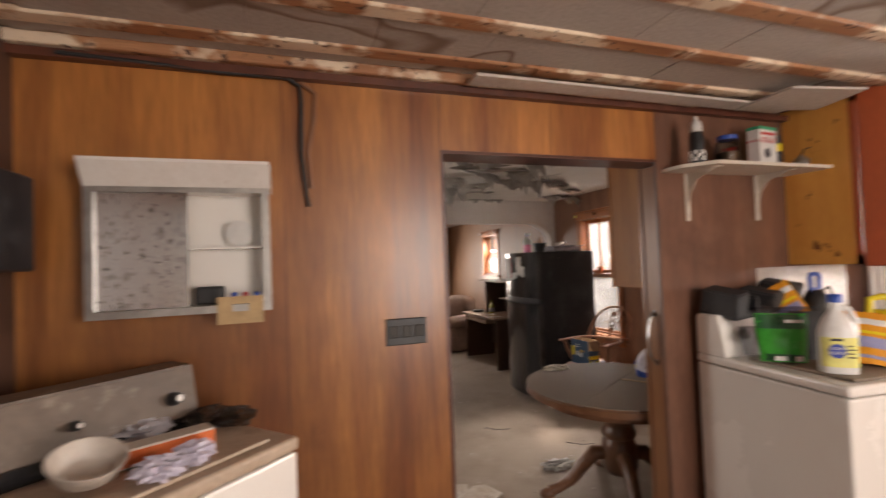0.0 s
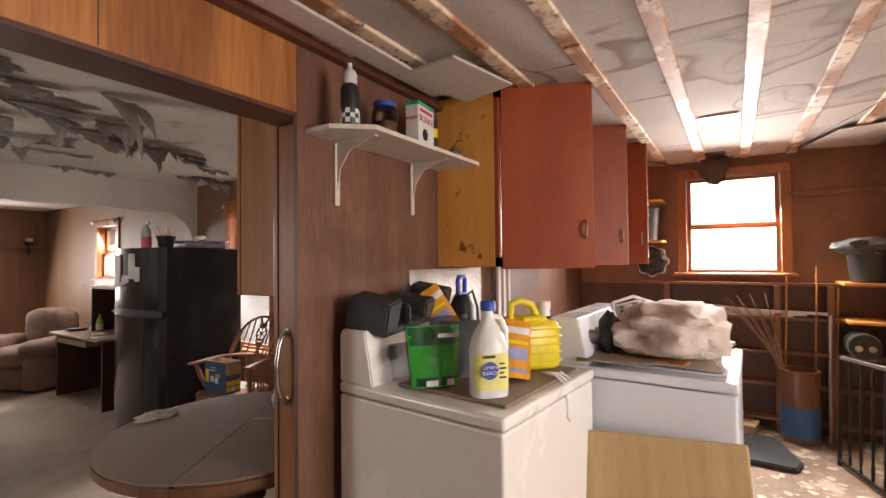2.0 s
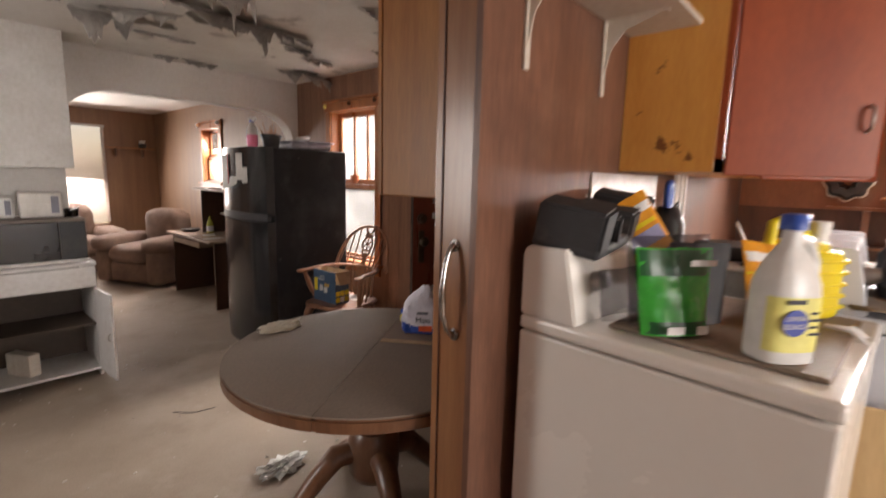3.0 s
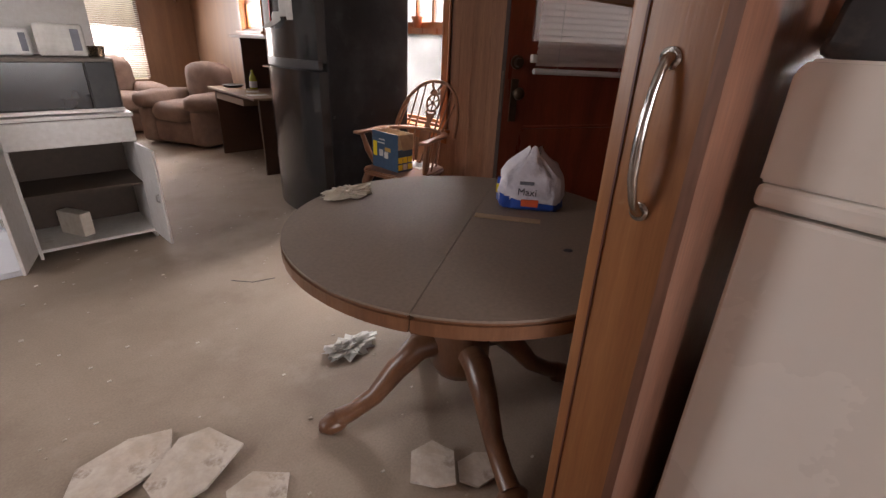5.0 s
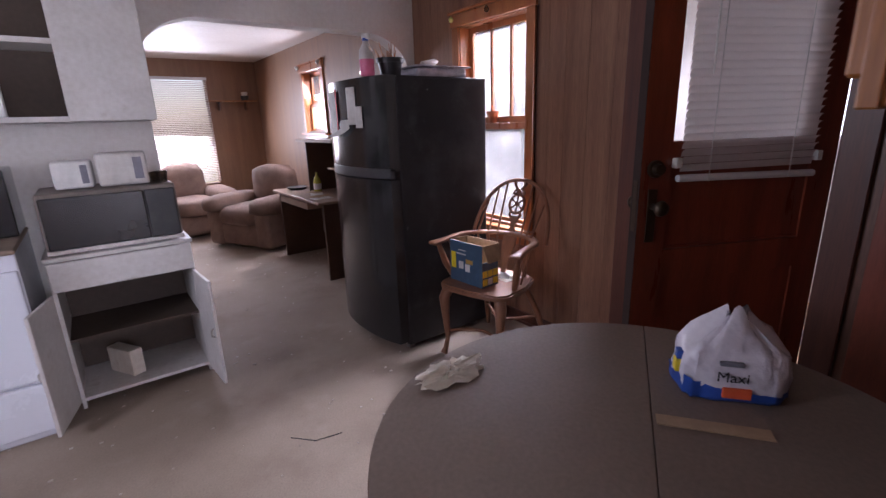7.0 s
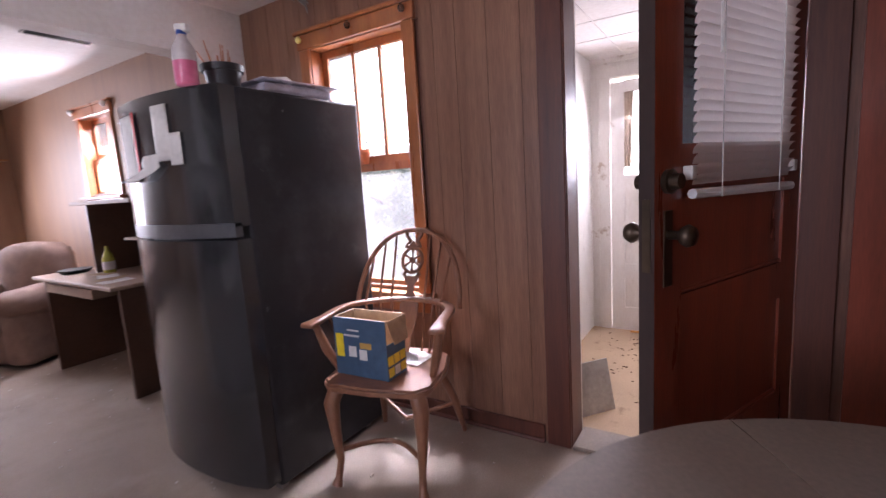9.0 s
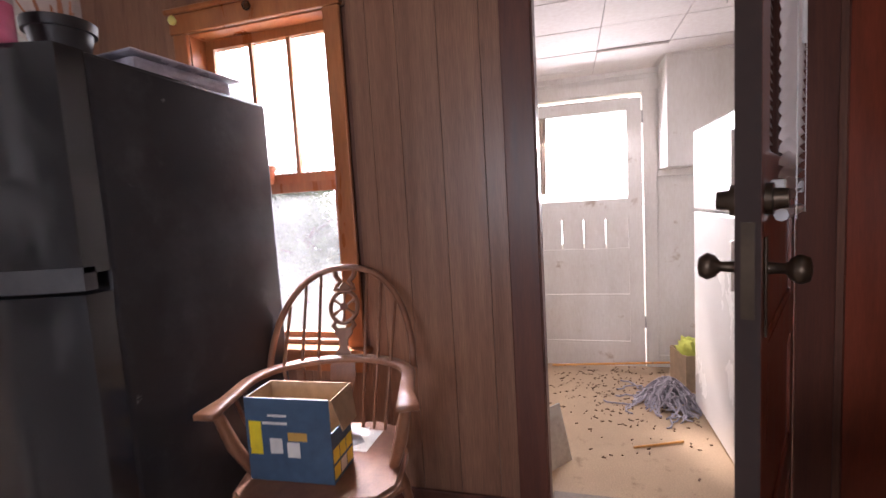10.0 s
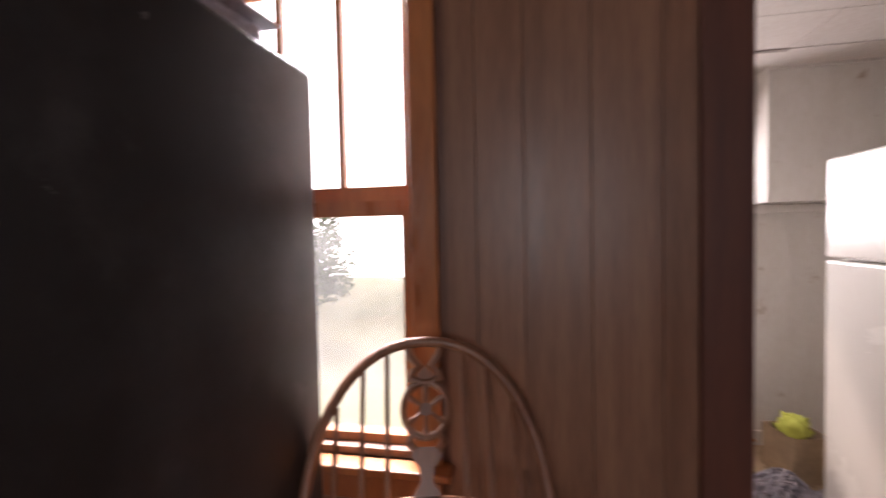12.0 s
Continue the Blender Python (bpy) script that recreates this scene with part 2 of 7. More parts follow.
def bx(bm, a, b, bev=0.0, m=None, seg=1):
    r = bmesh.ops.create_cube(bm, size=1.0)
    vs = r["verts"]
    for v in vs:
        v.co = Vector([(a[i] + b[i]) / 2 + v.co[i] * (b[i] - a[i]) for i in range(3)])
    if bev:
        es = list({e for v in vs for e in v.link_edges})
        g = bmesh.ops.bevel(bm, geom=es, offset=bev, segments=seg, affect="EDGES", profile=0.5)
        vs = list({v for f in g["faces"] for v in f.verts} | {v for v in vs if v.is_valid})
    if m is not None:
        for v in vs:
            v.co = m @ v.co
    return bm


def prism(bm, pts, depth, axis="y", start=0.0):
    """Extrude a closed outline of 2D points along an axis."""
    def at(p, d):
        return {"y": (p[0], d, p[1]), "x": (d, p[0], p[1]), "z": (p[0], p[1], d)}[axis]
    a = [bm.verts.new(at(p, start)) for p in pts]
    b = [bm.verts.new(at(p, start + depth)) for p in pts]
    bm.faces.new(a)
    bm.faces.new(b[::-1])
    for i in range(len(pts)):
        j = (i + 1) % len(pts)
        bm.faces.new((a[j], a[i], b[i], b[j]))
    bmesh.ops.recalc_face_normals(bm, faces=bm.faces)
    return bm


def tube(bm, pts, r, seg=8, caps=True):
    pts = [Vector(p) for p in pts]
    rad = r if isinstance(r, (list, tuple)) else [r] * len(pts)
    rings = []
    side = None
    for i, p in enumerate(pts):
        d = (pts[min(i + 1, len(pts) - 1)] - pts[max(i - 1, 0)]).normalized()
        if side is None:
            side = d.orthogonal().normalized()
        side = (side - d * side.dot(d)).normalized()
        up = d.cross(side)
        rings.append([bm.verts.new(p + (side * math.cos(2 * math.pi * k / seg) + up * math.sin(2 * math.pi * k / seg)) * rad[i]) for k in range(seg)])
    for a, b in zip(rings, rings[1:]):
        for k in range(seg):
            bm.faces.new((a[k], a[(k + 1) % seg], b[(k + 1) % seg], b[k]))
    if caps:
        bm.faces.new(rings[0][::-1])
        bm.faces.new(rings[-1])
    return bm


def lathe(bm, prof, seg=24, c=(0, 0, 0)):
    rings = [[bm.verts.new((c[0] + r * math.cos(2 * math.pi * k / seg), c[1] + r * math.sin(2 * math.pi * k / seg), c[2] + z)) for k in range(seg)] for r, z in prof]
    for a, b in zip(rings, rings[1:]):
        for k in range(seg):
            bm.faces.new((a[k], a[(k + 1) % seg], b[(k + 1) % seg], b[k]))
    if prof[0][0] > 1e-4:
        bm.faces.new(rings[0][::-1])
    if prof[-1][0] > 1e-4:
        bm.faces.new(rings[-1])
    return bm


def grid(bm, nx, ny, f):
    vs = [[bm.verts.new(f(i / nx, j / ny)) for j in range(ny + 1)] for i in range(nx + 1)]
    for i in range(nx):
        for j in range(ny):
            bm.faces.new((vs[i][j], vs[i + 1][j], vs[i + 1][j + 1], vs[i][j + 1]))
    return bm


def lump(bm, c, s, seg=16, rough=0.15, freq=3.0, power=1.0, seed=0.0, flat=None):
    """A rounded, uneven lump: a superellipsoid with noise."""
    ring = []
    n = seg // 2
    for i in range(n + 1):
        th = math.pi * i / n
        row = []
        for k in range(seg):
            ph = 2 * math.pi * k / seg
            d = Vector((math.sin(th) * math.cos(ph), math.sin(th) * math.sin(ph), math.cos(th)))
            e = Vector([math.copysign(abs(q) ** power, q) for q in d])
            q = d * freq + Vector((seed, seed * 2, 0))
            e *= 1 + rough * (noise.noise(q) + 0.45 * noise.noise(q * 2.7))
            p = Vector([c[j] + e[j] * s[j] for j in range(3)])
            if flat is not None:
                p.z = max(p.z, flat)
            row.append(bm.verts.new(p))
        ring.append(row)
    for a, b in zip(ring, ring[1:]):
        for k in range(seg):
            bm.faces.new((a[k], b[k], b[(k + 1) % seg], a[(k + 1) % seg]))
    bmesh.ops.remove_doubles(bm, verts=bm.verts, dist=1e-5)
    return bm


def B():
    return bmesh.new()


def finish(name, bm, material, smooth=False):
    me = bpy.data.meshes.new(name)
    bmesh.ops.recalc_face_normals(bm, faces=bm.faces)
    bm.to_mesh(me)
    bm.free()
    me.materials.append(material)
    if smooth:
        me.polygons.foreach_set("use_smooth", [True] * len(me.polygons))
    ob = new(name, me)
    if smooth:
        md = ob.modifiers.new("angle", "EDGE_SPLIT")
        md.split_angle = radians(66)
    return ob


def part(name, bm, material, parent, label="", smooth=False):
    ob = finish(name, bm, material, smooth)
    ob.parent = parent
    return tagged(ob, label)


def thing(name, at, rz, label, category, group=""):
    ob = new(name)
    ob.matrix_world = pose(*at, 0, 0, rz)
    return tagged(ob, label, category, group)


def solo(name, bm, material, label, category, group="", at=(0, 0, 0), rz=0, smooth=False):
    ob = finish(name, bm, material, smooth)
    ob.matrix_world = pose(*at, 0, 0, rz)
    return tagged(ob, label, category, group)


def struct(name, bm, material, smooth=False):
    return tagged(finish(name, bm, material, smooth), kind="structure")


def boxes(*bs):
    bm = B()
    for b in bs:
        bx(bm, b[:3], b[3:6])
    return bm


# ---- the shell ----
H = 2.36      # ceiling height
LF = 0.18     # laundry floor
EX = 5.15     # laundry end wall
struct("ground", boxes((-60, -60, -0.62, 60, 60, -0.5)), mat("dry_grass_ground", (0.3, 0.27, 0.14), (0.2, 0.2, 0.09), 1.0, (1, 1, 1), 0.9, bump=0.3))
struct("floor_kitchen", boxes((-0.7, 1.9, -0.12, 3.6, 9.99, 0)), FLOOR_DUST)
struct("floor_laundry", boxes((-1.0, -2.0, -0.1, EX + 0.1, 1.9, LF)), FLOOR_LAUNDRY)
struct("floor_porch", boxes((3.6, 1.9, -0.15, 5.5, 4.0, -0.05)), FLOOR_PORCH)
struct("ceiling_laundry", boxes((-1.0, -2.0, H, EX + 0.1, 1.9, H + 0.1)), CEIL_PAINT)
struct("ceiling_kitchen", boxes((-0.7, 1.9, H, 3.6, 5.6, H + 0.1)), CEIL_PLASTER)
struct("ceiling_living", boxes((-0.7, 5.6, H, 3.6, 9.99, H + 0.1)), WHITE_WALL)
# wall between laundry and kitchen: laundry skin, core and kitchen skin
struct("wall_laundry_north_a", boxes((-1.0, 1.84, -0.1, 0.6, 1.9, H)), PANEL_LAUNDRY)
struct("wall_laundry_north_header", boxes((0.6, 1.84, 2.05, 1.716, 1.9, H), (1.716, 1.862, 2.05, 1.8, 1.9, H)), PANEL_LAUNDRY)
struct("wall_laundry_north_b", boxes((1.718, 1.84, -0.1, 1.752, 1.86, H), (1.752, 1.84, -0.1, 3.45, 1.858, H), (1.803, 1.858, -0.1, 3.45, 1.9, H), (3.45, 1.84, -0.1, EX + 0.1, 1.9, H)), PANEL_BROWN)
struct("wall_kitchen_south", boxes((-0.7, 1.903, -0.1, 0.597, 1.985, H), (0.6, 1.903, 2.053, 1.8, 1.985, H), (1.803, 1.903, -0.1, 3.45, 1.985, H), (3.6, 1.903, -0.1, 3.61, 1.985, H)), PANEL_BROWN)
struct("door_jamb_laundry", boxes((0.597, 1.838, -0.05, 0.612, 1.99, 2.05), (0.612, 1.838, 2.035, 1.716, 1.99, 2.049), (1.716, 1.863, 2.035, 1.8, 1.99, 2.049)), TRIM_DARK)
struct("wall_laundry_east", boxes((EX, -0.45, 0, EX + 0.1, 0.26, H), (EX, 0.92, 0, EX + 0.1, 1.838, H), (EX, 0.26, 0, EX + 0.1, 0.92, 1.41), (EX, 0.26, 2.2, EX + 0.1, 0.92, H)), PANEL_END)
struct("wall_laundry_south", boxes((2.7, -0.47, 0, EX + 0.1, -0.37, H)), PANEL_END)
struct("wall_laundry_back", boxes((2.7, -2.0, 0, 2.8, -0.47, H), (-1.1, -2.06, 0, -1.3 + 0.0, -1.96, H)), PANEL_LAUNDRY)
struct("wall_laundry_far_back", boxes((-1.0, -2.06, 0, 2.8, -1.96, 0.9), (-1.0, -2.06, 2.2, 2.8, -1.96, H), (-1.0, -2.06, 0.9, -1.3 + 0.05, -1.96, 2.2), (-0.2, -2.06, 0.9, 1.0, -1.96, 2.2), (2.1, -2.06, 0.9, 2.8, -1.96, 2.2)), PANEL_LAUNDRY)
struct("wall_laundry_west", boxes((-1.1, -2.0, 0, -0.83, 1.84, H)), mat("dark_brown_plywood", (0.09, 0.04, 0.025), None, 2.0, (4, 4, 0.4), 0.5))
# kitchen exterior wall with door and window openings, and the same wall in the living room
DY0, DY1, DZ = 2.693, 3.485, 2.06
WY0, WY1, WZ0, WZ1 = 4.28, 4.93, 0.7, 2.04
struct("wall_east_core", boxes((3.462, 1.985, -0.1, 3.6, DY0 - 0.02, H), (3.462, DY0 - 0.02, DZ + 0.02, 3.6, DY1 + 0.02, H), (3.462, DY1 + 0.02, -0.1, 3.6, WY0, H), (3.462, WY0, -0.1, 3.6, WY1, WZ0), (3.462, WY0, WZ1, 3.6, WY1, H), (3.462, WY1, -0.1, 3.6, 7.4, H), (3.462, 7.4, -0.1, 3.6, 7.95, 1.34), (3.462, 7.4, 2.02, 3.6, 7.95, H), (3.462, 7.95, -0.1, 3.6, 9.99, H)), PANEL_BROWN)
wall_l = struct("wall_living_east", boxes((3.45, 5.66, 0, 3.46, 7.4, H), (3.45, 7.4, 0, 3.46, 7.95, 1.34), (3.45, 7.4, 2.02, 3.46, 7.95, H), (3.45, 7.95, 0, 3.46, 9.85, H)), PANEL_LIVING)
struct("wall_living_north", boxes((-0.7, 9.85, -0.1, 1.5, 9.98, H), (1.5, 9.85, 2.1, 2.72, 9.98, H), (1.5, 9.85, -0.1, 2.72, 9.98, 0.62), (2.72, 9.85, -0.1, 3.45, 9.98, H)), PANEL_LIVING)
struct("wall_west", boxes((-0.8, 1.985, -0.1, -0.7, 3.35, H), (-0.8, 4.25, -0.1, -0.7, 9.99, H), (-0.8, 3.35, -0.1, -0.7, 4.25, 0.95), (-0.8, 3.35, 2.05, -0.7, 4.25, H)), PANEL_LIVING)
# frame of the assumed west window, added around the fill light's opening
assumed_window = tagged(new("assumed_window_4"), kind="structure")
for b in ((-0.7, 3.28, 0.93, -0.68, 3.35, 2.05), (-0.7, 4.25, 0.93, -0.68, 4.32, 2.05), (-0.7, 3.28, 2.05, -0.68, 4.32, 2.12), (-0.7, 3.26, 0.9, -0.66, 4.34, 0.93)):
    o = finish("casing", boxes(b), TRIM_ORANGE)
    o.parent = assumed_window
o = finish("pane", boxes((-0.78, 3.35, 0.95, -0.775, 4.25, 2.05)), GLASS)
o.parent, o.visible_shadow = assumed_window, False
# archway
bm = B()
N_ARC = 14
AL, AR, AZ, AT, RR = 1.53, 3.33, 1.78, 2.07, 0.3
out = [(-0.7, -0.1), (-0.7, H), (3.46, H), (3.46, -0.1), (AR + 0.06, -0.1), (AR + 0.06, AZ)]
for k in range(N_ARC + 1):
    a = math.pi / 2 * k / N_ARC
    out.append((AR + 0.06 - 0.38 * (1 - math.cos(a)), AZ + (AT - AZ) * math.sin(a) * 0.98))
for k in range(N_ARC + 1):
    a = math.pi / 2 * (1 - k / N_ARC)
    out.append((AL + 0.38 * (1 - math.cos(a)), AZ + (AT - AZ) * math.sin(a) * 0.98))
out.append((AL, -0.1))
prism(bm, out, 0.14, "y", 5.52)
struct("wall_arch", bm, WHITE_WALL)
# porch shell
struct("wall_porch_north", boxes((3.6, 3.86, -0.15, 5.5, 3.96, 2.3)), WHITE_PAINT)
struct("wall_porch_south", boxes((3.6, 1.903, -0.15, 5.5, 1.985, 2.3)), WHITE_WALL)
struct("wall_porch_west", boxes((3.603, 1.985, -0.1, 3.62, DY0 - 0.02, 2.3), (3.603, DY1 + 0.02, -0.1, 3.62, 3.86, 2.3), (3.603, DY0 - 0.02, DZ + 0.02, 3.62, DY1 + 0.02, 2.3)), WHITE_PAINT)
struct("wall_porch_east", boxes((5.39, 1.9, -0.15, 5.5, 2.86, 2.3), (5.39, 3.71, -0.15, 5.5, 3.9, 2.3), (5.39, 2.86, 1.97, 5.5, 3.71, 2.3)), WHITE_PAINT)
struct("porch_bulkhead", boxes((5.07, 1.985, 1.412, 5.39, 2.755, 2.13)), WHITE_PAINT)

# ---- ceiling battens, wall boards, tiles ----
for y, x0, x1 in [(1.66, -0.8, 2.55), (1.38, -0.8, 4.9), (1.08, -0.8, 5.1), (0.79, -0.8, 5.12), (0.49, -0.8, 5.12), (0.19, -0.8, 5.12), (-0.11, -0.8, 5.1), (-0.42, -0.8, 2.7), (-0.72, -0.8, 2.7), (-1.02, -0.8, 2.7), (-1.32, -0.8, 2.7), (-1.62, -0.8, 2.7)]:
    xm = x0 + 2.4 + 0.8 * math.sin(y * 7)
    for a, b, dz in ((x0, min(xm, x1), 0.0), (xm + 0.004, x1, 0.004)):
        if b > a:
            struct("ceiling_batten", bx(B(), (a, y - 0.033, H - 0.022 - dz), (b, y + 0.033, H - 0.002), 0.003), BEAM_WOOD)
struct("ceiling_edge_board", bx(B(), (-0.83, 1.775, H - 0.045), (1.95, 1.838, H - 0.004), 0.004), BEAM_WOOD)
struct("ceiling_edge_trim", boxes((-0.83, 1.8, H - 0.075, 2.6, 1.838, H - 0.047)), TRIM_DARK)


def panel_boards(x, y0, y1, z0, z1, holes, seed):
    """Vertical panel boards with V joints on a wall that faces -x."""
    rnd = random.Random(seed)
    y = y0
    while y < y1 - 0.01:
        w = rnd.choice((0.08, 0.12, 0.16, 0.2))
        e = min(y + w, y1)
        if y1 - e < 0.03:
            e = y1
        spans = [(z0, z1)]
        for h0, h1, g0, g1 in holes:
            if e > h0 + 0.001 and y < h1 - 0.001:
                spans = [s for a, b in spans for s in ((a, min(b, g0)), (max(a, g1), b)) if s[1] - s[0] > 0.02]
        yield y, e, spans
        y = e


# ---- doors, windows and trim of the kitchen's outer wall ----


def window(name, x, y0, y1, z0, z1, rail, muntins, trim, label_mat, sash_mat):
    """A double-hung window in a wall that faces -x: trim, sashes, muntins and panes."""
    w = tagged(new(name), kind="structure")
    t = 0.072
    for a, b in (((x - 0.02, y0 - t, z0 - 0.02), (x, y0, z1 + 0.001)), ((x - 0.02, y1, z0 - 0.02), (x, y1 + t, z1 + 0.001)), ((x - 0.024, y0 - t - 0.01, z1 + 0.001), (x, y1 + t + 0.01, z1 + t + 0.01))):
        part("casing", bx(B(), a, b, 0.006, seg=2), trim, w)
    part("head_moulding", bx(B(), (x - 0.038, y0 - t - 0.025, z1 + t + 0.01), (x, y1 + t + 0.025, z1 + t + 0.034), 0.006), trim, w)
    part("window_sill", bx(B(), (x - 0.06, y0 - t - 0.03, z0 - 0.045), (x + 0.1, y1 + t + 0.03, z0 - 0.02), 0.006, seg=2), trim, w)
    part("apron", bx(B(), (x - 0.018, y0 - t, z0 - 0.13), (x, y1 + t, z0 - 0.045), 0.004), trim, w)
    s = 0.042
    for nm, a, b, dx, m in (("upper_sash", rail, z1, 0.085, sash_mat), ("lower_sash", z0 - 0.018, rail, 0.05, sash_mat)):
        bm = boxes((x + dx, y0 + 0.002, a, x + dx + 0.032, y0 + s, b), (x + dx, y1 - s, a, x + dx + 0.032, y1 - 0.002, b), (x + dx, y0 + s, a, x + dx + 0.032, y1 - s, a + s), (x + dx, y0 + s, b - s, x + dx + 0.032, y1 - s, b - 0.001))
        sash = part(nm, bm, m, w)
        ys = [y0 + s] + ([y0 + s + (y1 - y0 - 2 * s) * k / (muntins + 1) for k in range(1, muntins + 1)] if nm == "upper_sash" else []) + [y1 - s]
        for k in ys[1:-1]:
            part("muntin", boxes((x + dx + 0.004, k - 0.009, a + s, x + dx + 0.028, k + 0.009, b - s)), m, sash)
        for p, q in zip(ys, ys[1:]):
            g = part("pane", boxes((x + dx + 0.013, p + 0.002, a + s - 0.004, x + dx + 0.017, q - 0.002, b - s + 0.004)), VEILED_GLASS, sash)
            g.visible_shadow = False
    bm = boxes((x + 0.001, y0 - 0.001, z0 - 0.02, x + 0.12, y0 + 0.003, z1), (x + 0.001, y1 - 0.003, z0 - 0.02, x + 0.12, y1 + 0.001, z1), (x + 0.001, y0 + 0.003, z1 - 0.004, x + 0.12, y1 - 0.003, z1))
    part("jamb_liner", bm, trim, w)
    return w


win_k = window("window_1", 3.45, WY0, WY1, WZ0, WZ1, 1.38, 2, TRIM_ORANGE, None, TRIM_ORANGE)
win_v = window("window_2", 3.45, 7.4, 7.95, 1.34, 2.02, 1.66, 1, TRIM_ORANGE, None, TRIM_ORANGE)
# laundry end window
wl = tagged(new("window_3"), kind="structure")
y0, y1, z0, z1 = 0.26, 0.92, 1.41, 2.2
for a, b in (((EX - 0.02, y0 - 0.07, z0 - 0.01), (EX, y0, z1)), ((EX - 0.02, y1, z0 - 0.01), (EX, y1 + 0.07, z1)), ((EX - 0.024, y0 - 0.07, z1), (EX, y1 + 0.07, z1 + 0.075))):
    part("casing", bx(B(), a, b, 0.005, seg=2), TRIM_ORANGE, wl)
part("window_sill", bx(B(), (EX - 0.06, y0 - 0.1, z0 - 0.035), (EX + 0.05, y1 + 0.1, z0 - 0.01), 0.005), TRIM_ORANGE, wl)
for nm, a, b, dx in (("upper_sash", 1.79, z1, 0.05), ("lower_sash", z0 - 0.008, 1.79, 0.02)):
    s = 0.034
    sash = part(nm, boxes((EX + dx, y0 + .002, a, EX + dx + 0.026, y0 + s, b), (EX + dx, y1 - s, a, EX + dx + 0.026, y1 - .002, b), (EX + dx, y0 + s, a, EX + dx + 0.026, y1 - s, a + s * 0.7), (EX + dx, y0 + s, b - s * 0.7, EX + dx + 0.026, y1 - s, b - .001)), TRIM_ORANGE, wl)
    part("pane", boxes((EX + dx + 0.01, y0 + s - 0.003, a + 0.02, EX + dx + 0.014, y1 - s + 0.003, b - 0.02)), GLASS, sash).visible_shadow = False

# outer door frame and leaf
df = tagged(new("door_frame"), kind="structure")
for a, b in (((3.43, DY1, 0.0), (3.45, DY1 + 0.11, DZ + 0.0)), ((3.43, DY0 - 0.11, 0.0), (3.45, DY0, DZ)), ((3.428, DY0 - 0.12, DZ), (3.45, DY1 + 0.12, DZ + 0.11)),
             ((3.445, DY1 - 0.004, 0.0), (3.605, DY1 + 0.018, DZ)), ((3.445, DY0, DZ - 0.004), (3.605, DY1, DZ + 0.018))):
    part("door_casing", bx(B(), a, b, 0.004), TRIM_DARK, df)
part("jamb_liner", bx(B(), (3.475, DY0 - 0.018, 0.0), (3.605, DY0 + 0.004, DZ), 0.003), WHITE_PAINT, df)
part("rebate", bx(B(), (3.445, DY0 - 0.018, 0.0), (3.474, DY0 + 0.002, DZ), 0.002), TRIM_DARK, df)
part("threshold", bx(B(), (3.43, DY0 + 0.004, -0.04), (3.63, DY1 - 0.005, 0.018), 0.006), DUSTY_ENAMEL, df)
for a, b in (((3.62, DY1 + 0.0, -0.05), (3.635, DY1 + 0.09, DZ)), ((3.62, DY0 - 0.09, -0.05), (3.635, DY0, DZ))):
    part("outer_casing", bx(B(), a, b, 0.004), WHITE_PAINT, df)
DOOR_ANGLE = 25.0
leaf_l = 0.82


def door_leaf(name, at, rz, w, h, t, paint_in, paint_out, glz0, glz1, rails, label):
    """A panelled door with a glass upper half; hinge at the origin, leaf along +x, its inner face towards -y."""
    d = thing(name, at, rz, label, "door")
    st = 0.115
    half = ((0, t / 2, paint_in), (t / 2 + 0.0005, t, paint_out))
    for ya, yb, m in half:
        tagname = "inner" if m is paint_in else "outer"
        bm = boxes((0, ya, 0.01, st, yb, h), (w - st, ya, 0.01, w, yb, h), (st, ya, h - 0.12, w - st, yb, h), (st, ya, 0.01, w - st, yb, 0.2))
        for z0, z1 in rails:
            bx(bm, (st, ya, z0), (w - st, yb, z1))
        part(tagname + "_frame", bm, m, d)
        zs = [0.2] + [z for r in rails for z in r]
        tops = zs[0::2][:len(rails)]
        for k, zb in enumerate(tops):
            zt = rails[k][0]
            ins = (ya + 0.008, yb) if ya == 0 else (ya, yb - 0.008)
            part("panel", bx(B(), (st - 0.003, ins[0], zb - 0.003), (w - st + 0.003, ins[1], zt + 0.003)), m, d)
    part("pane", boxes((st - 0.004, t / 2 - 0.003, glz0 - 0.004, w - st + 0.004, t / 2 + 0.003, glz1 + 0.004)), GLASS, d).visible_shadow = False
    return d


DOOR_IN = mat("stained_door_and_dark_boards", (0.27, 0.058, 0.028), (0.13, 0.028, 0.014), 2.0, (4, 4, 0.5), 0.3, bump=0.05, coat=0.4)
DOOR_OUT = mat("faded_mauve_brown_paint", (0.42, 0.27, 0.24), (0.34, 0.21, 0.185), 2.0, (1, 1, 1), 0.5, bump=0.08, spots=[((0.62, 0.5, 0.46), 8.0, 0.6, 0.7, 0.5)])
door = door_leaf("back_door", (3.45, 2.734, 0.02), 180 - DOOR_ANGLE, leaf_l, 2.02, 0.042, DOOR_OUT, DOOR_IN, 1.29, 1.9, [(0.345, 0.455), (0.785, 0.905), (1.18, 1.29)], "open dark-stained back door with a glass upper half")
for z in (0.456, 0.906):
    part("moulding", bx(B(), (0.116, 0.001, z), (leaf_l - 0.116, 0.01, z + 0.012), 0.003), DOOR_OUT, door)
    part("moulding", bx(B(), (0.116, 0.032, z), (leaf_l - 0.116, 0.041, z + 0.014), 0.004), DOOR_IN, door)

# ---- large kitchen things ----
# black fridge: local x along its depth (front at 0), y along its width
fr = thing("fridge", (2.535, 4.455, 0.0), 0, "dusty gloss black top-freezer fridge beside the window", "fridge")
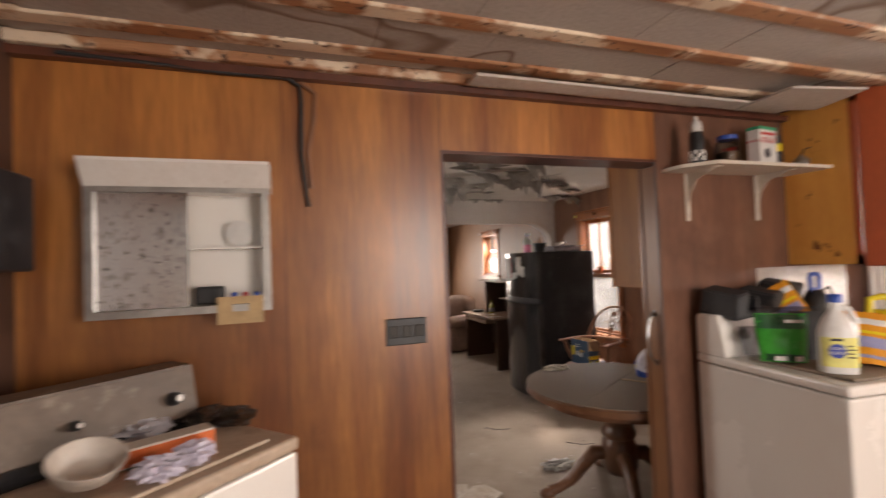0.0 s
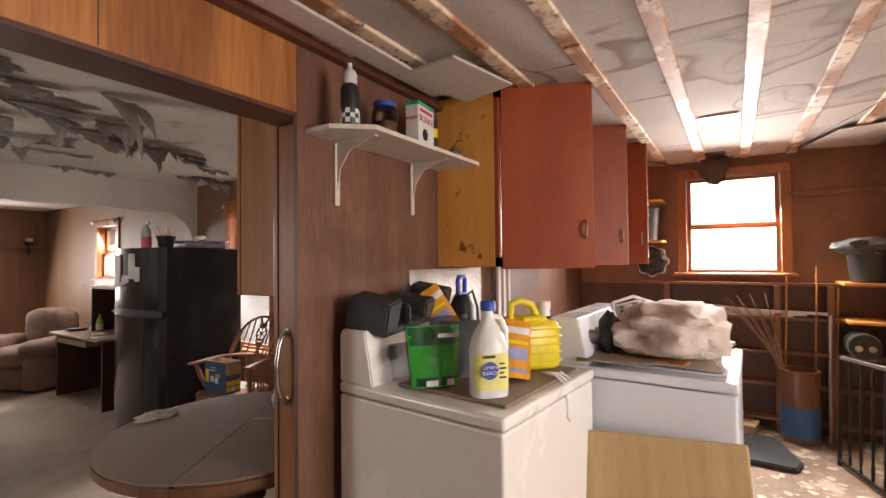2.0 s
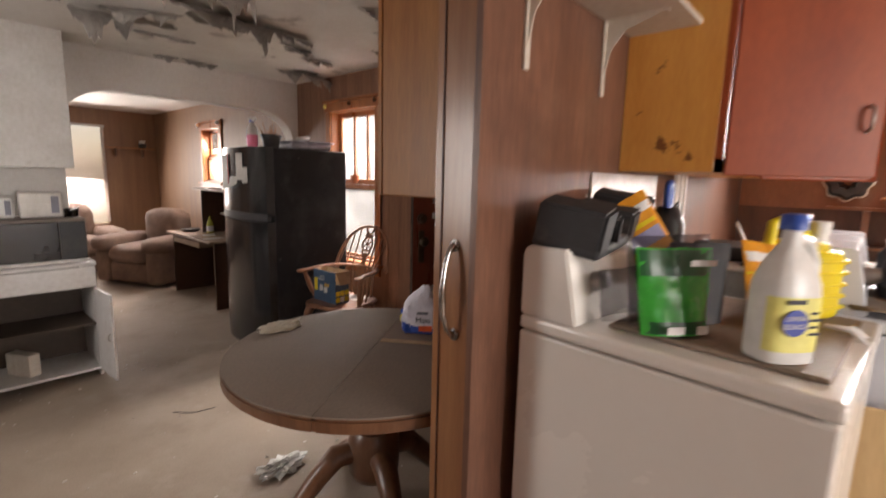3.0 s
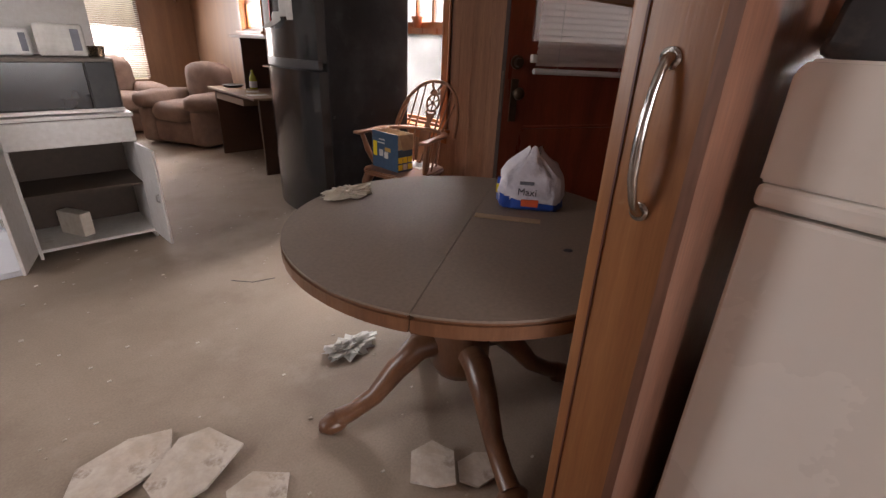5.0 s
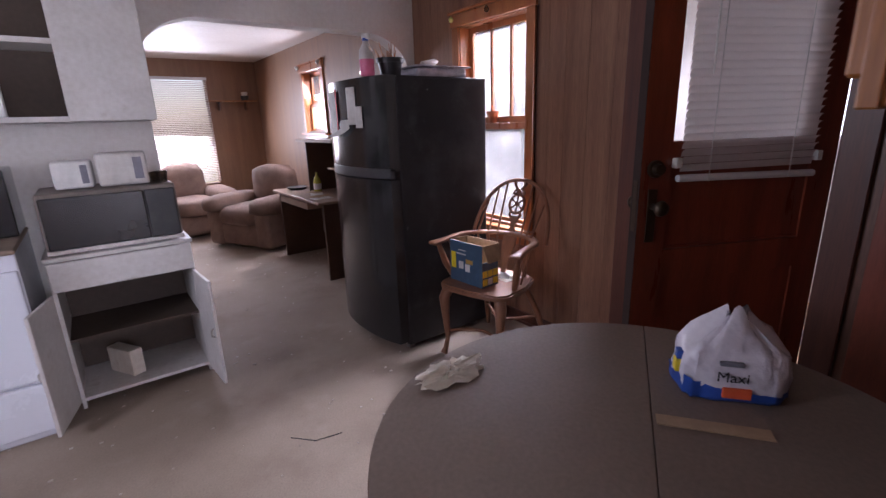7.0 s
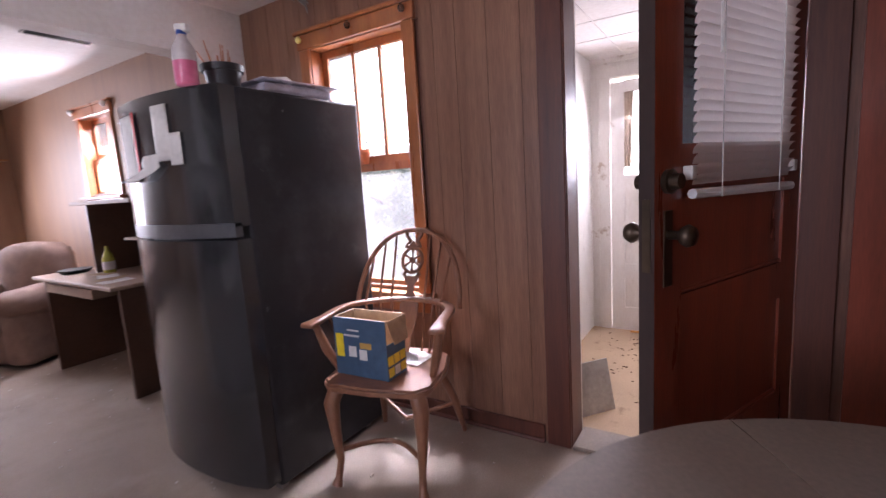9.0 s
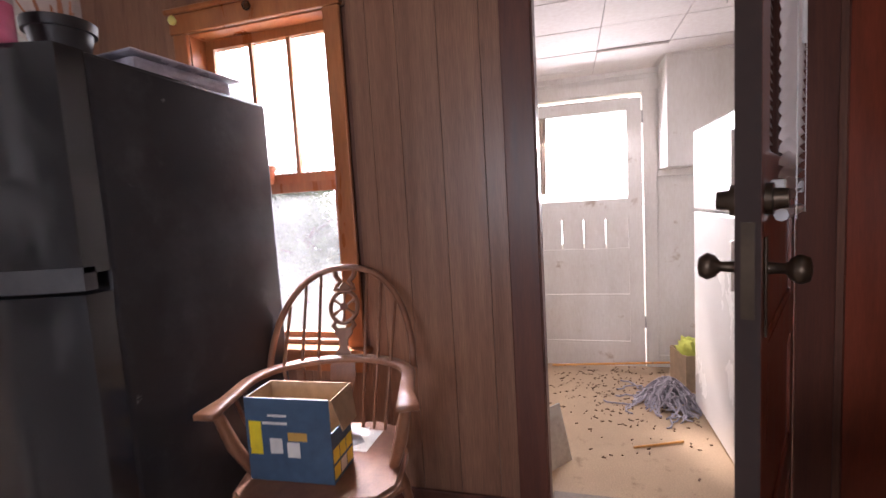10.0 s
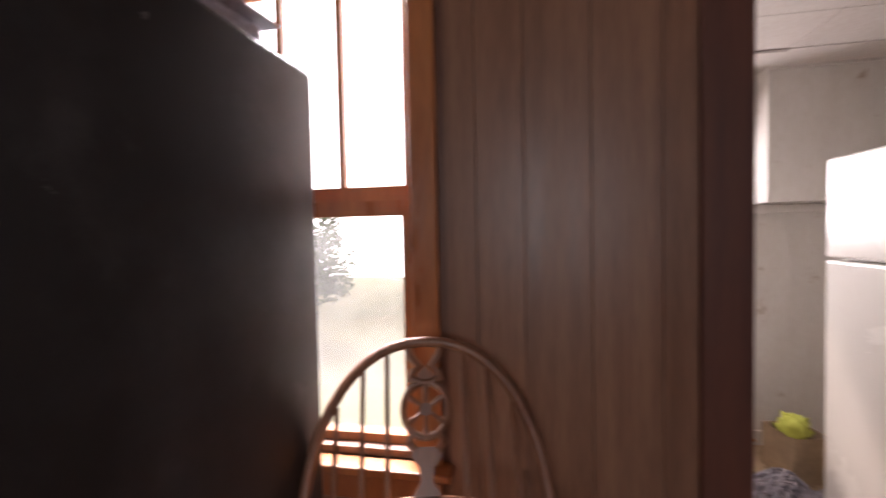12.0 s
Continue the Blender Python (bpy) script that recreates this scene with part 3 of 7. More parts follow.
part("body", bx(B(), (0.065, 0, 0.03), (0.73, 0.76, 1.655), 0.012, seg=2), BLACK_SIDE, fr)


def curved_door(bm, y0, y1, z0, z1, depth=0.065, bulge=0.045, n=14):
    fronts = []
    for k in range(n + 1):
        u = k / n
        y = y0 + (y1 - y0) * u
        e = 1 - (2 * u - 1) ** 4
        fronts.append((-bulge * (1 - (2 * u - 1) ** 2) - 0.018 * e, y))
    prof = [(depth, y0)] + fronts + [(depth, y1)]
    return prism(bm, prof, z1 - z0, "z", z0)


fd = part("freezer_door", curved_door(B(), 0.003, 0.757, 1.135, 1.655), BLACK_GLOSS, fr, smooth=True)
rd = part("fridge_door", curved_door(B(), 0.003, 0.757, 0.06, 1.085), BLACK_GLOSS, fr, smooth=True)
part("handle_strip", curved_door(B(), 0.003, 0.757, 1.095, 1.15, 0.03, 0.05), mat("grey_handle_strip", (0.07, 0.07, 0.075), None, 5, rough=0.3), fd, smooth=True)
part("foot", boxes((0.08, 0.03, 0, 0.12, 0.07, 0.03)), STEEL, fr)
part("foot", boxes((0.08, 0.69, 0, 0.12, 0.73, 0.03)), STEEL, fr)
part("foot", boxes((0.62, 0.03, 0, 0.66, 0.07, 0.03)), STEEL, fr)
part("foot", boxes((0.62, 0.69, 0, 0.66, 0.73, 0.03)), STEEL, fr)

# round pedestal table
TX, TY, TR, TH = 2.005, 2.575, 0.578, 0.755
tb = thing("round_table", (TX, TY, 0), 0, "dust-covered round dark oak pedestal table with claw feet", "table")
for sgn in (-1, 1):
    bm = B()
    pts = []
    for k in range(33):
        a = math.pi * k / 32
        pts.append((TR * math.cos(a), sgn * (0.0012 + TR * math.sin(a))))
    prism(bm, pts, 0.006, "z", TH - 0.006)
    o = part("tabletop_leaf", bm, WOOD_DUST, tb)
    o.matrix_world = pose(TX, TY, 0, 0, 0, 32)
    bm = B()
    prism(bm, [(x * 1.004, y * 1.004) for x, y in pts], 0.048, "z", TH - 0.055)
    bmesh.ops.bevel(bm, geom=[e for e in bm.edges if abs(e.verts[0].co.z - e.verts[1].co.z) < 1e-5 and e.verts[0].co.xy.length > TR * 0.9 and e.verts[1].co.xy.length > TR * 0.9], offset=0.008, segments=2, affect="EDGES")
    part("edge_band", bm, WOOD_DARK, tb).matrix_world = pose(TX, TY, 0, 0, 0, 32)
bm = B()
lathe(bm, [(TR * 0.76, TH - 0.056), (TR * 0.82, TH - 0.057), (TR * 0.82, TH - 0.11), (TR * 0.76, TH - 0.11), (TR * 0.76, TH - 0.056)], 48)
part("apron", bm, WOOD_DARK, tb, smooth=True)
bm = lathe(B(), [(0.12, 0.66), (0.12, 0.63), (0.085, 0.61), (0.08, 0.57), (0.1, 0.55), (0.1, 0.52), (0.085, 0.5), (0.09, 0.47), (0.105, 0.45), (0.105, 0.42), (0.088, 0.4), (0.1, 0.38), (0.11, 0.34), (0.11, 0.22), (0.09, 0.18), (0.06, 0.17)], 28)
part("pedestal", bm, WOOD_DARK, tb, smooth=True)
for k in range(4):
    a = radians(67 + 90 * k)
    d = Vector((math.cos(a), math.sin(a), 0))
    pts = [d * 0.07 + Vector((0, 0, 0.3)), d * 0.16 + Vector((0, 0, 0.3)), d * 0.24 + Vector((0, 0, 0.22)), d * 0.32 + Vector((0, 0, 0.12)), d * 0.4 + Vector((0, 0, 0.07)), d * 0.455 + Vector((0, 0, 0.05))]
    leg = part("leg", tube(B(), pts, [0.045, 0.05, 0.042, 0.034, 0.032, 0.036], 10), WOOD_DARK, tb, smooth=True)
    bm = lump(B(), tuple(d * 0.47 + Vector((0, 0, 0.035))), (0.06, 0.045, 0.035), 12, 0.1)
    part("claw_foot", bm, WOOD_DARK, leg, smooth=True)

# upper cabinet in the kitchen, over the table
kc = thing("kitchen_upper_cabinet", (1.81, 1.985, 1.4), 0, "golden oak plywood wall cabinet hanging over the table", "cabinet")
part("body", bx(B(), (0, 0, 0), (1.2, 0.315, 0.955), 0.003), OAK, kc)
part("face_frame", bx(B(), (-0.002, 0.316, -0.002), (1.2, 0.335, 0.955), 0.002), OAK, kc)
part("door", bx(B(), (0.03, 0.337, 0.03), (0.56, 0.355, 0.9), 0.004), OAK, kc)
part("door", bx(B(), (0.6, 0.337, 0.03), (1.16, 0.355, 0.9), 0.004), OAK, kc)
# leading edge of the sliding door, facing across the opening, with its pull
sd = thing("sliding_door", (1.75, 1.863, 0.01), 0, "varnished wood sliding door pushed back into the wall, chrome pull", "door")
STILE = mat("reddish_oak_door_edge", (0.36, 0.15, 0.055), (0.24, 0.085, 0.03), 2.2, (5, 5, 0.3), 0.3, bump=0.05, coat=0.7, spots=[((0.5, 0.3, 0.16), 9.0, 0.68, 0.74, 0.5), ((0.1, 0.035, 0.015), 3.0, 0.6, 0.75, 0.6)])
part("stile", bx(B(), (0, 0, 0), (0.05, 0.148, 2.022), 0.004, seg=2), STILE, sd)
part("inner_edge", bx(B(), (-0.004, 0.118, 0), (-0.0005, 0.122, 2.02)), TRIM_DARK, sd)
bm = tube(B(), [(0, 0.07, 1.272), (-0.014, 0.07, 1.27), (-0.026, 0.07, 1.255), (-0.036, 0.071, 1.225), (-0.044, 0.072, 1.18), (-0.046, 0.072, 1.145), (-0.043, 0.071, 1.09), (-0.03, 0.069, 1.05), (-0.014, 0.067, 1.03), (0, 0.066, 1.026)], [0.012, 0.009, 0.0075, 0.0075, 0.0085, 0.009, 0.0085, 0.0075, 0.009, 0.012], 12)
hd = part("handle", bm, CHROME, sd, "tarnished chrome bow pull", smooth=True)
for y, z in ((0.07, 1.272), (0.066, 1.026)):
    part("mounting_plate", tube(B(), [(-0.0005, y, z), (-0.004, y, z), (-0.006, y, z)], [0.017, 0.017, 0.012], 16), CHROME, hd)
    part("screw", tube(B(), [(-0.006, y - 0.001, z + 0.012), (-0.008, y - 0.001, z + 0.012)], 0.003, 8), STEEL, hd)

# washer and dryer


CONSOLE_GRIME = mat("grimy_brown_steel_console", (0.16, 0.115, 0.085), (0.08, 0.055, 0.04), 6.0, (1, 1, 1), 0.45, bump=0.08, spots=[((0.3, 0.25, 0.2), 14.0, 0.6, 0.7, 0.6)])


OLD_TOP = mat("tan_dust_on_cream_enamel", (0.5, 0.39, 0.3), (0.38, 0.28, 0.2), 4.0, (1, 1, 1), 0.5, bump=0.06, spots=[((0.22, 0.15, 0.1), 5.0, 0.56, 0.7, 0.6)], fine=90)


def laundry_machine(name, at, rz, w, d, enamel, label, knobs):
    """A top-loading machine; its back is at +y, its front at y = 0, its left side at x = 0."""
    h = 0.92
    o = thing(name, at, rz, label, "laundry machine")
    part("body", bx(B(), (0, 0, 0.03), (w, d, h - 0.045), 0.008, seg=2), enamel, o)
    part("plinth", bx(B(), (0.03, 0.03, 0), (w - 0.03, d - 0.03, 0.03)), BLACK_PLASTIC, o)
    part("top", bx(B(), (-0.004, -0.006, h - 0.04), (w + 0.004, d, h), 0.012, seg=3), OLD_TOP if name == "old_washer" else enamel, o)
    part("lid", bx(B(), (0.07, 0.03, h + 0.001), (w - 0.07, d - 0.22, h + 0.012), 0.005, seg=2), OLD_TOP if name == "old_washer" else DUSTY_ENAMEL if enamel is ENAMEL else enamel, o)
    bm = prism(B(), [(d - 0.17, h + 0.001), (d - 0.13, h + 0.19), (d - 0.015, h + 0.19), (d, h + 0.17), (d, h + 0.001)], w, "x", 0)
    bmesh.ops.bevel(bm, geom=list(bm.edges), offset=0.005, segments=2, affect="EDGES")
    if name == "old_washer":
        for v in bm.verts:
            v.co.x *= 0.91
        part("console_recess", bx(B(), (0.004, d - 0.176, h + 0.002), (w * 0.91, d - 0.168, h + 0.045)), BLACK_GLOSS, o)
    con = part("console", bm, CONSOLE_GRIME if name == "old_washer" else enamel, o)
    for kx, r in knobs:
        bm = tube(B(), [(kx, d - 0.148, h + 0.1), (kx, d - 0.162, h + 0.103), (kx, d - 0.185, h + 0.108)], [r * 1.5, r * 1.4, r], 20)
        kn = part("knob", bm, BLACK_PLASTIC if name == "old_washer" else STEEL, con, smooth=True)
        part("knob_face", tube(B(), [(kx, d - 0.185, h + 0.108), (kx, d - 0.188, h + 0.1085)], r * 0.7, 16), STEEL, kn)
    return o


washer = laundry_machine("washer", (1.812, 1.12, LF), -5, 0.7, 0.68, ENAMEL, "cream-white top-loading washer, lid covered with bottles and bags", [(0.12, 0.018), (0.5, 0.018)])
part("console_recess", bx(B(), (0.06, 0.0, 0.0), (0.64, 0.006, 0.12)), mat("dirty_grey_control_panel", (0.3, 0.27, 0.23), None, 6, rough=0.4), washer, "dirty grey control panel").matrix_local = pose(0, 0.54, 0.955, -12, 0, 0)
dryer = laundry_machine("dryer", (2.53, 0.575, LF), -1.5, 0.7, 0.68, ENAMEL_BLUE, "cool white dryer with a folded blanket on its top", [(0.12, 0.02), (0.22, 0.02)])
# stove-like machine in the dark corner
old = laundry_machine("old_washer", (-0.535, 0.965, LF), 42, 0.72, 0.52, ENAMEL, "dust-covered old washer piled with plastic and dishes in the dark corner", [(0.58, 0.014), (0.33, 0.009)])

# laundry wall cabinets with open doors
lc = thing("laundry_wall_cabinet", (2.6, 1.5, 1.5), 0, "knotty pine wall cabinet with red-brown doors standing open over the machines", "cabinet")
part("side_panel", bx(B(), (0, 0.02, 0), (0.02, 0.34, 0.84), 0.002), PINE, lc)
part("face_frame", boxes((0.0, 0.0, 0, 0.045, 0.02, 0.84), (0.0, 0, 0.795, 1.62, 0.02, 0.84), (0, 0, 0, 1.62, 0.02, 0.045), (1.575, 0, 0, 1.62, 0.02, 0.84), (0.8, 0, 0, 0.84, 0.02, 0.84)), CAB_RED, lc)
part("bottom_panel", bx(B(), (0.02, 0.02, 0), (1.6, 0.34, 0.018)), PINE, lc)
part("back_panel", bx(B(), (0.02, 0.33, 0.018), (1.6, 0.34, 0.84)), WOOD_DARK, lc)
part("top_panel", bx(B(), (0.02, 0.02, 0.822), (1.6, 0.33, 0.84)), PINE, lc)
part("shelf", bx(B(), (0.02, 0.03, 0.42), (1.6, 0.33, 0.436)), PINE, lc)
part("side_panel", bx(B(), (1.6, 0.02, 0), (1.62, 0.34, 0.84), 0.002), PINE, lc)
for hx, ang in ((0.03, 64), (0.84, 63), (1.5, 84)):
    dd = part("door", bx(B(), (0, -0.019, -0.01), (0.42, 0, 0.85), 0.004), CAB_RED, lc)
    dd.matrix_local = pose(hx, -0.001, 0, 0, 0, -ang)
    bm = tube(B(), [(0.38, -0.019, 0.13), (0.38, -0.04, 0.14), (0.38, -0.045, 0.17), (0.38, -0.04, 0.2), (0.38, -0.019, 0.21)], 0.005, 8)
    part("handle", bm, STEEL, dd, "steel pull", smooth=True)

# laundry corner shelves on the end wall
# thin sheet added to make the end wall darker below the top ledge
struct("wall_lower_dark_sheet", boxes((EX - 0.005, -0.37, LF, EX - 0.0005, 1.836, 1.3)), mat("dark_brown_lower_plywood", (0.12, 0.058, 0.036), (0.06, 0.028, 0.018), 2.5, (1, 3, 0.6), 0.6, bump=0.08))
for i, z in enumerate((1.325, 1.06, 0.8, 0.55, 0.28)):
    struct("wall_ledge", boxes((EX - 0.1, -0.37, z - 0.02, EX, 1.3, z)), PANEL_END)
for y in (1.08, 0.3, -0.02):
    struct("wall_stud", boxes((EX - 0.09, y - 0.02, LF, EX, y + 0.02, 1.3)), PANEL_END)

# range, cart, kitchen cabinets
rg = thing("range", (0.1, 4.84, 0), 0, "old white kitchen range with a black oven window", "range")
part("body", bx(B(), (0, 0.03, 0.0), (0.755, 0.66, 0.905), 0.006), ENAMEL_BLUE, rg)
part("oven_door", bx(B(), (0.005, 0, 0.3), (0.75, 0.03, 0.83), 0.008, seg=2), ENAMEL_BLUE, rg)
part("drawer", bx(B(), (0.005, 0, 0.04), (0.75, 0.03, 0.285), 0.008, seg=2), ENAMEL_BLUE, rg)
part("cooktop", bx(B(), (-0.004, 0.0, 0.905), (0.76, 0.66, 0.925), 0.006), DUSTY_ENAMEL, rg)
part("oven_unit", bx(B(), (0, 0.33, 0.93), (0.755, 0.66, 1.25), 0.006), BLACK_GLOSS, rg)
ct = thing("microwave_cart", (0.93, 5.0, 0), 0, "white laminate microwave cart with both doors hanging open", "cart")
LAM = mat("dirty_white_laminate", (0.66, 0.64, 0.62), (0.55, 0.52, 0.49), 3.0, (1, 1, 1), 0.45, bump=0.04, spots=[((0.3, 0.22, 0.16), 6.0, 0.62, 0.75, 0.5)])
# near-black brown for the cart's shelf and back and the wall cabinet's back
DARKIN = mat("dark_cabinet_inside", (0.08, 0.055, 0.04), None, 4, rough=0.7)
part("side_panel", bx(B(), (0, 0, 0.02), (0.016, 0.42, 0.81)), LAM, ct)
part("side_panel", bx(B(), (0.604, 0, 0.02), (0.62, 0.42, 0.81)), LAM, ct)
part("top", bx(B(), (-0.01, -0.02, 0.81), (0.63, 0.43, 0.832), 0.004), LAM, ct)
part("drawer_front", bx(B(), (0.0, -0.018, 0.66), (0.62, 0.0, 0.805), 0.005), LAM, ct)
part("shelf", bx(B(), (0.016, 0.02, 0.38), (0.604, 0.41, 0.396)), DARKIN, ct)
part("bottom", bx(B(), (0.016, 0.0, 0.06), (0.604, 0.41, 0.078)), LAM, ct)
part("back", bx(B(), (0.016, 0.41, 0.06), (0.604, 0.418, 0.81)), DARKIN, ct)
for hx, w, a in ((0.0, 0.3, -104), (0.62, 0.3, -86)):
    dd = part("door", bx(B(), (0, -0.016, 0.06), (0.3, 0.0, 0.65), 0.003), LAM, ct)
    dd.matrix_local = pose(hx, -0.001, 0, 0, 0, a)
    part("handle", tube(B(), [(0.27, -0.016, 0.33), (0.27, -0.03, 0.34), (0.27, -0.03, 0.37), (0.27, -0.016, 0.38)], 0.006, 6), STEEL, dd)
mw = thing("microwave", (0.95, 5.0, 0.832), 0, "dusty brown-black microwave oven on the white cart", "microwave")
part("case", bx(B(), (0, 0.02, 0.01), (0.58, 0.4, 0.3), 0.008, seg=2), mat("dusty_brown_metal_case", (0.2, 0.16, 0.135), None, 5, rough=0.5), mw)
part("door", bx(B(), (0.01, 0, 0.03), (0.43, 0.019, 0.28), 0.005), BLACK_GLOSS, mw)
part("control_panel", bx(B(), (0.435, 0, 0.03), (0.57, 0.019, 0.28), 0.004), BLACK_PLASTIC, mw)
part("door_trim", boxes((0.0, -0.002, 0.008, 0.58, 0.02, 0.028)), STEEL, mw)

uc = thing("white_wall_cabinet", (-0.6, 5.2, 1.46), 0, "white painted wall cabinet with open shelves, no doors", "cabinet")
part("closed_end", bx(B(), (1.75, 0, 0), (2.13, 0.32, 0.9), 0.004), LAM, uc)
part("shelf", bx(B(), (0, 0, 0), (1.75, 0.31, 0.025)), LAM, uc)
part("shelf", bx(B(), (0, 0.01, 0.36), (1.75, 0.31, 0.385)), LAM, uc)
part("top", bx(B(), (0, 0, 0.875), (1.75, 0.31, 0.9)), LAM, uc)
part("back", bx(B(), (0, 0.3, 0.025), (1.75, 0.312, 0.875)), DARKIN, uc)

# living room: desk with hutch, two upholstered seats


def armchair(name, at, rz, w, label):
    """A plush seat; its back is along +y, its front towards -y, centred in x."""
    o = thing(name, at, rz, label, "sofa")
    part("base", bx(B(), (-w / 2 + 0.05, -0.36, 0.03), (w / 2 - 0.05, 0.4, 0.3), 0.05, seg=3), SOFA, o, smooth=True)
    n = max(1, round((w - 0.45) / 0.55))
    cw = (w - 0.44) / n
    for k in range(n):
        part("seat_cushion", lump(B(), (-w / 2 + 0.22 + cw * (k + 0.5), -0.06, 0.4), (cw / 2 * 1.02, 0.4, 0.12), 20, 0.08, power=0.55, seed=k), SOFA, o, smooth=True)
        part("back_cushion", lump(B(), (-w / 2 + 0.22 + cw * (k + 0.5), 0.3, 0.66), (cw / 2 * 1.04, 0.17, 0.29), 20, 0.12, power=0.6, seed=k + 7), SOFA, o, smooth=True)
    for s in (-1, 1):
        bm = bx(B(), (s * (w / 2 - 0.12) - 0.11, -0.4, 0.03), (s * (w / 2 - 0.12) + 0.11, 0.4, 0.45), 0.05, seg=3)
        part("arm", bm, SOFA, o, smooth=True)
        part("arm_pad", lump(B(), (s * (w / 2 - 0.12), -0.03, 0.52), (0.155, 0.45, 0.11), 20, 0.08, power=0.65, seed=s + 20), SOFA, o, smooth=True)
    return o


armchair("armchair", (2.78, 8.1, 0), -62, 1.02, "worn taupe plush armchair with rolled padded arms in the living room")
armchair("loveseat", (1.95, 9.3, 0), 4, 1.5, "worn taupe plush loveseat with pillow arms below the blind")
dk = thing("computer_desk", (2.78, 6.08, 0), 0, "dark brown laminate computer desk with dusty top and raised hutch", "desk")
DESK = mat("dark_brown_laminate", (0.1, 0.05, 0.032), (0.07, 0.035, 0.022), 3, rough=0.4)
DESKTOP = mat("dusty_desk_top", (0.36, 0.25, 0.18), (0.28, 0.19, 0.14), 3, rough=0.55)
part("side_panel", bx(B(), (0, 0, 0), (0.5, 0.03, 0.72), 0.002), DESK, dk)
part("side_panel", bx(B(), (0, 1.17, 0), (0.5, 1.2, 0.72), 0.002), DESK, dk)
part("desktop", bx(B(), (-0.06, -0.03, 0.72), (0.6, 1.23, 0.745), 0.004), DESKTOP, dk)
part("keyboard_tray", bx(B(), (-0.02, 0.35, 0.63), (0.4, 1.1, 0.695), 0.003), DESKTOP, dk)
part("back_panel", bx(B(), (0.45, 0.03, 0.2), (0.465, 1.17, 0.72)), DESK, dk)
part("hutch_side", bx(B(), (0.2, 0.0, 0.745), (0.55, 0.02, 1.25)), DESK, dk)
part("hutch_side", bx(B(), (0.2, 0.8, 0.745), (0.55, 0.82, 1.25)), DESK, dk)
part("hutch_back", bx(B(), (0.53, 0.02, 0.745), (0.55, 0.8, 1.25)), DESK, dk)
part("hutch_top", bx(B(), (0.12, -0.02, 1.25), (0.6, 0.86, 1.275), 0.003), DESKTOP, dk)
part("hutch_shelf", bx(B(), (0.2, 0.02, 1.0), (0.53, 0.3, 1.015)), DESKTOP, dk)

# white fridge on the porch
wf = thing("white_fridge", (3.9, 2.7, -0.05), 0, "scuffed white top-freezer fridge standing on the porch", "fridge")
part("body", bx(B(), (0.0, -0.7, 0.02), (0.76, -0.06, 1.628), 0.01, seg=2), ENAMEL, wf)
part("freezer_door", bx(B(), (0.002, -0.055, 1.19), (0.758, 0.0, 1.628), 0.014, seg=3), ENAMEL, wf)
part("fridge_door", bx(B(), (0.002, -0.055, 0.05), (0.758, 0.0, 1.18), 0.014, seg=3), ENAMEL, wf)

# porch outer door
pdoor = thing("porch_door", (5.392, 2.87, -0.04), 90, "white painted porch door with four horizontal panels and lace-edged glass", "door")
pd = (0.83, 1.97)
bm = boxes((0, 0, 0, 0.1, 0.04, pd[1]), (0.73, 0, 0, pd[0], 0.04, pd[1]), (0.1, 0, 1.89, 0.73, 0.04, pd[1]))
for z0, z1 in ((0.0, 0.19), (0.43, 0.55), (0.81, 0.895), (1.125, 1.26)):
    bx(bm, (0.1, 0, z0), (0.73, 0.04, z1))
part("door_frame", bm, WHITE_PAINT, pdoor)
for z0, z1 in ((0.19, 0.43), (0.55, 0.81)):
    part("panel", bx(B(), (0.098, 0.014, z0 - 0.002), (0.732, 0.03, z1 + 0.002)), WHITE_PAINT, pdoor)
for k in range(4):
    part("panel", bx(B(), (0.1 + k * 0.1575 + 0.002, 0.014, 0.893), (0.1 + (k + 1) * 0.1575 - 0.002, 0.03, 1.127)), WHITE_PAINT, pdoor)
SOIL = mat("brown_dust_on_ledge", (0.34, 0.22, 0.13), (0.55, 0.46, 0.38), 14, rough=0.9, bump=0.2)
for z0, z1 in ((0.19, 0.43), (0.55, 0.81), (0.895, 1.125)):
    part("dusty_ledge", bx(B(), (0.1, 0.0005, z0), (0.73, 0.0135, z0 + 0.009), 0.002), SOIL, pdoor, "brown dust line")
    part("panel_moulding", bx(B(), (0.1, 0.004, z1 - 0.008), (0.73, 0.0135, z1), 0.002), WHITE_PAINT, pdoor)
part("pane", boxes((0.098, 0.018, 1.258, 0.732, 0.022, 1.892)), GLASS, pdoor).visible_shadow = False

# chair beside the fridge


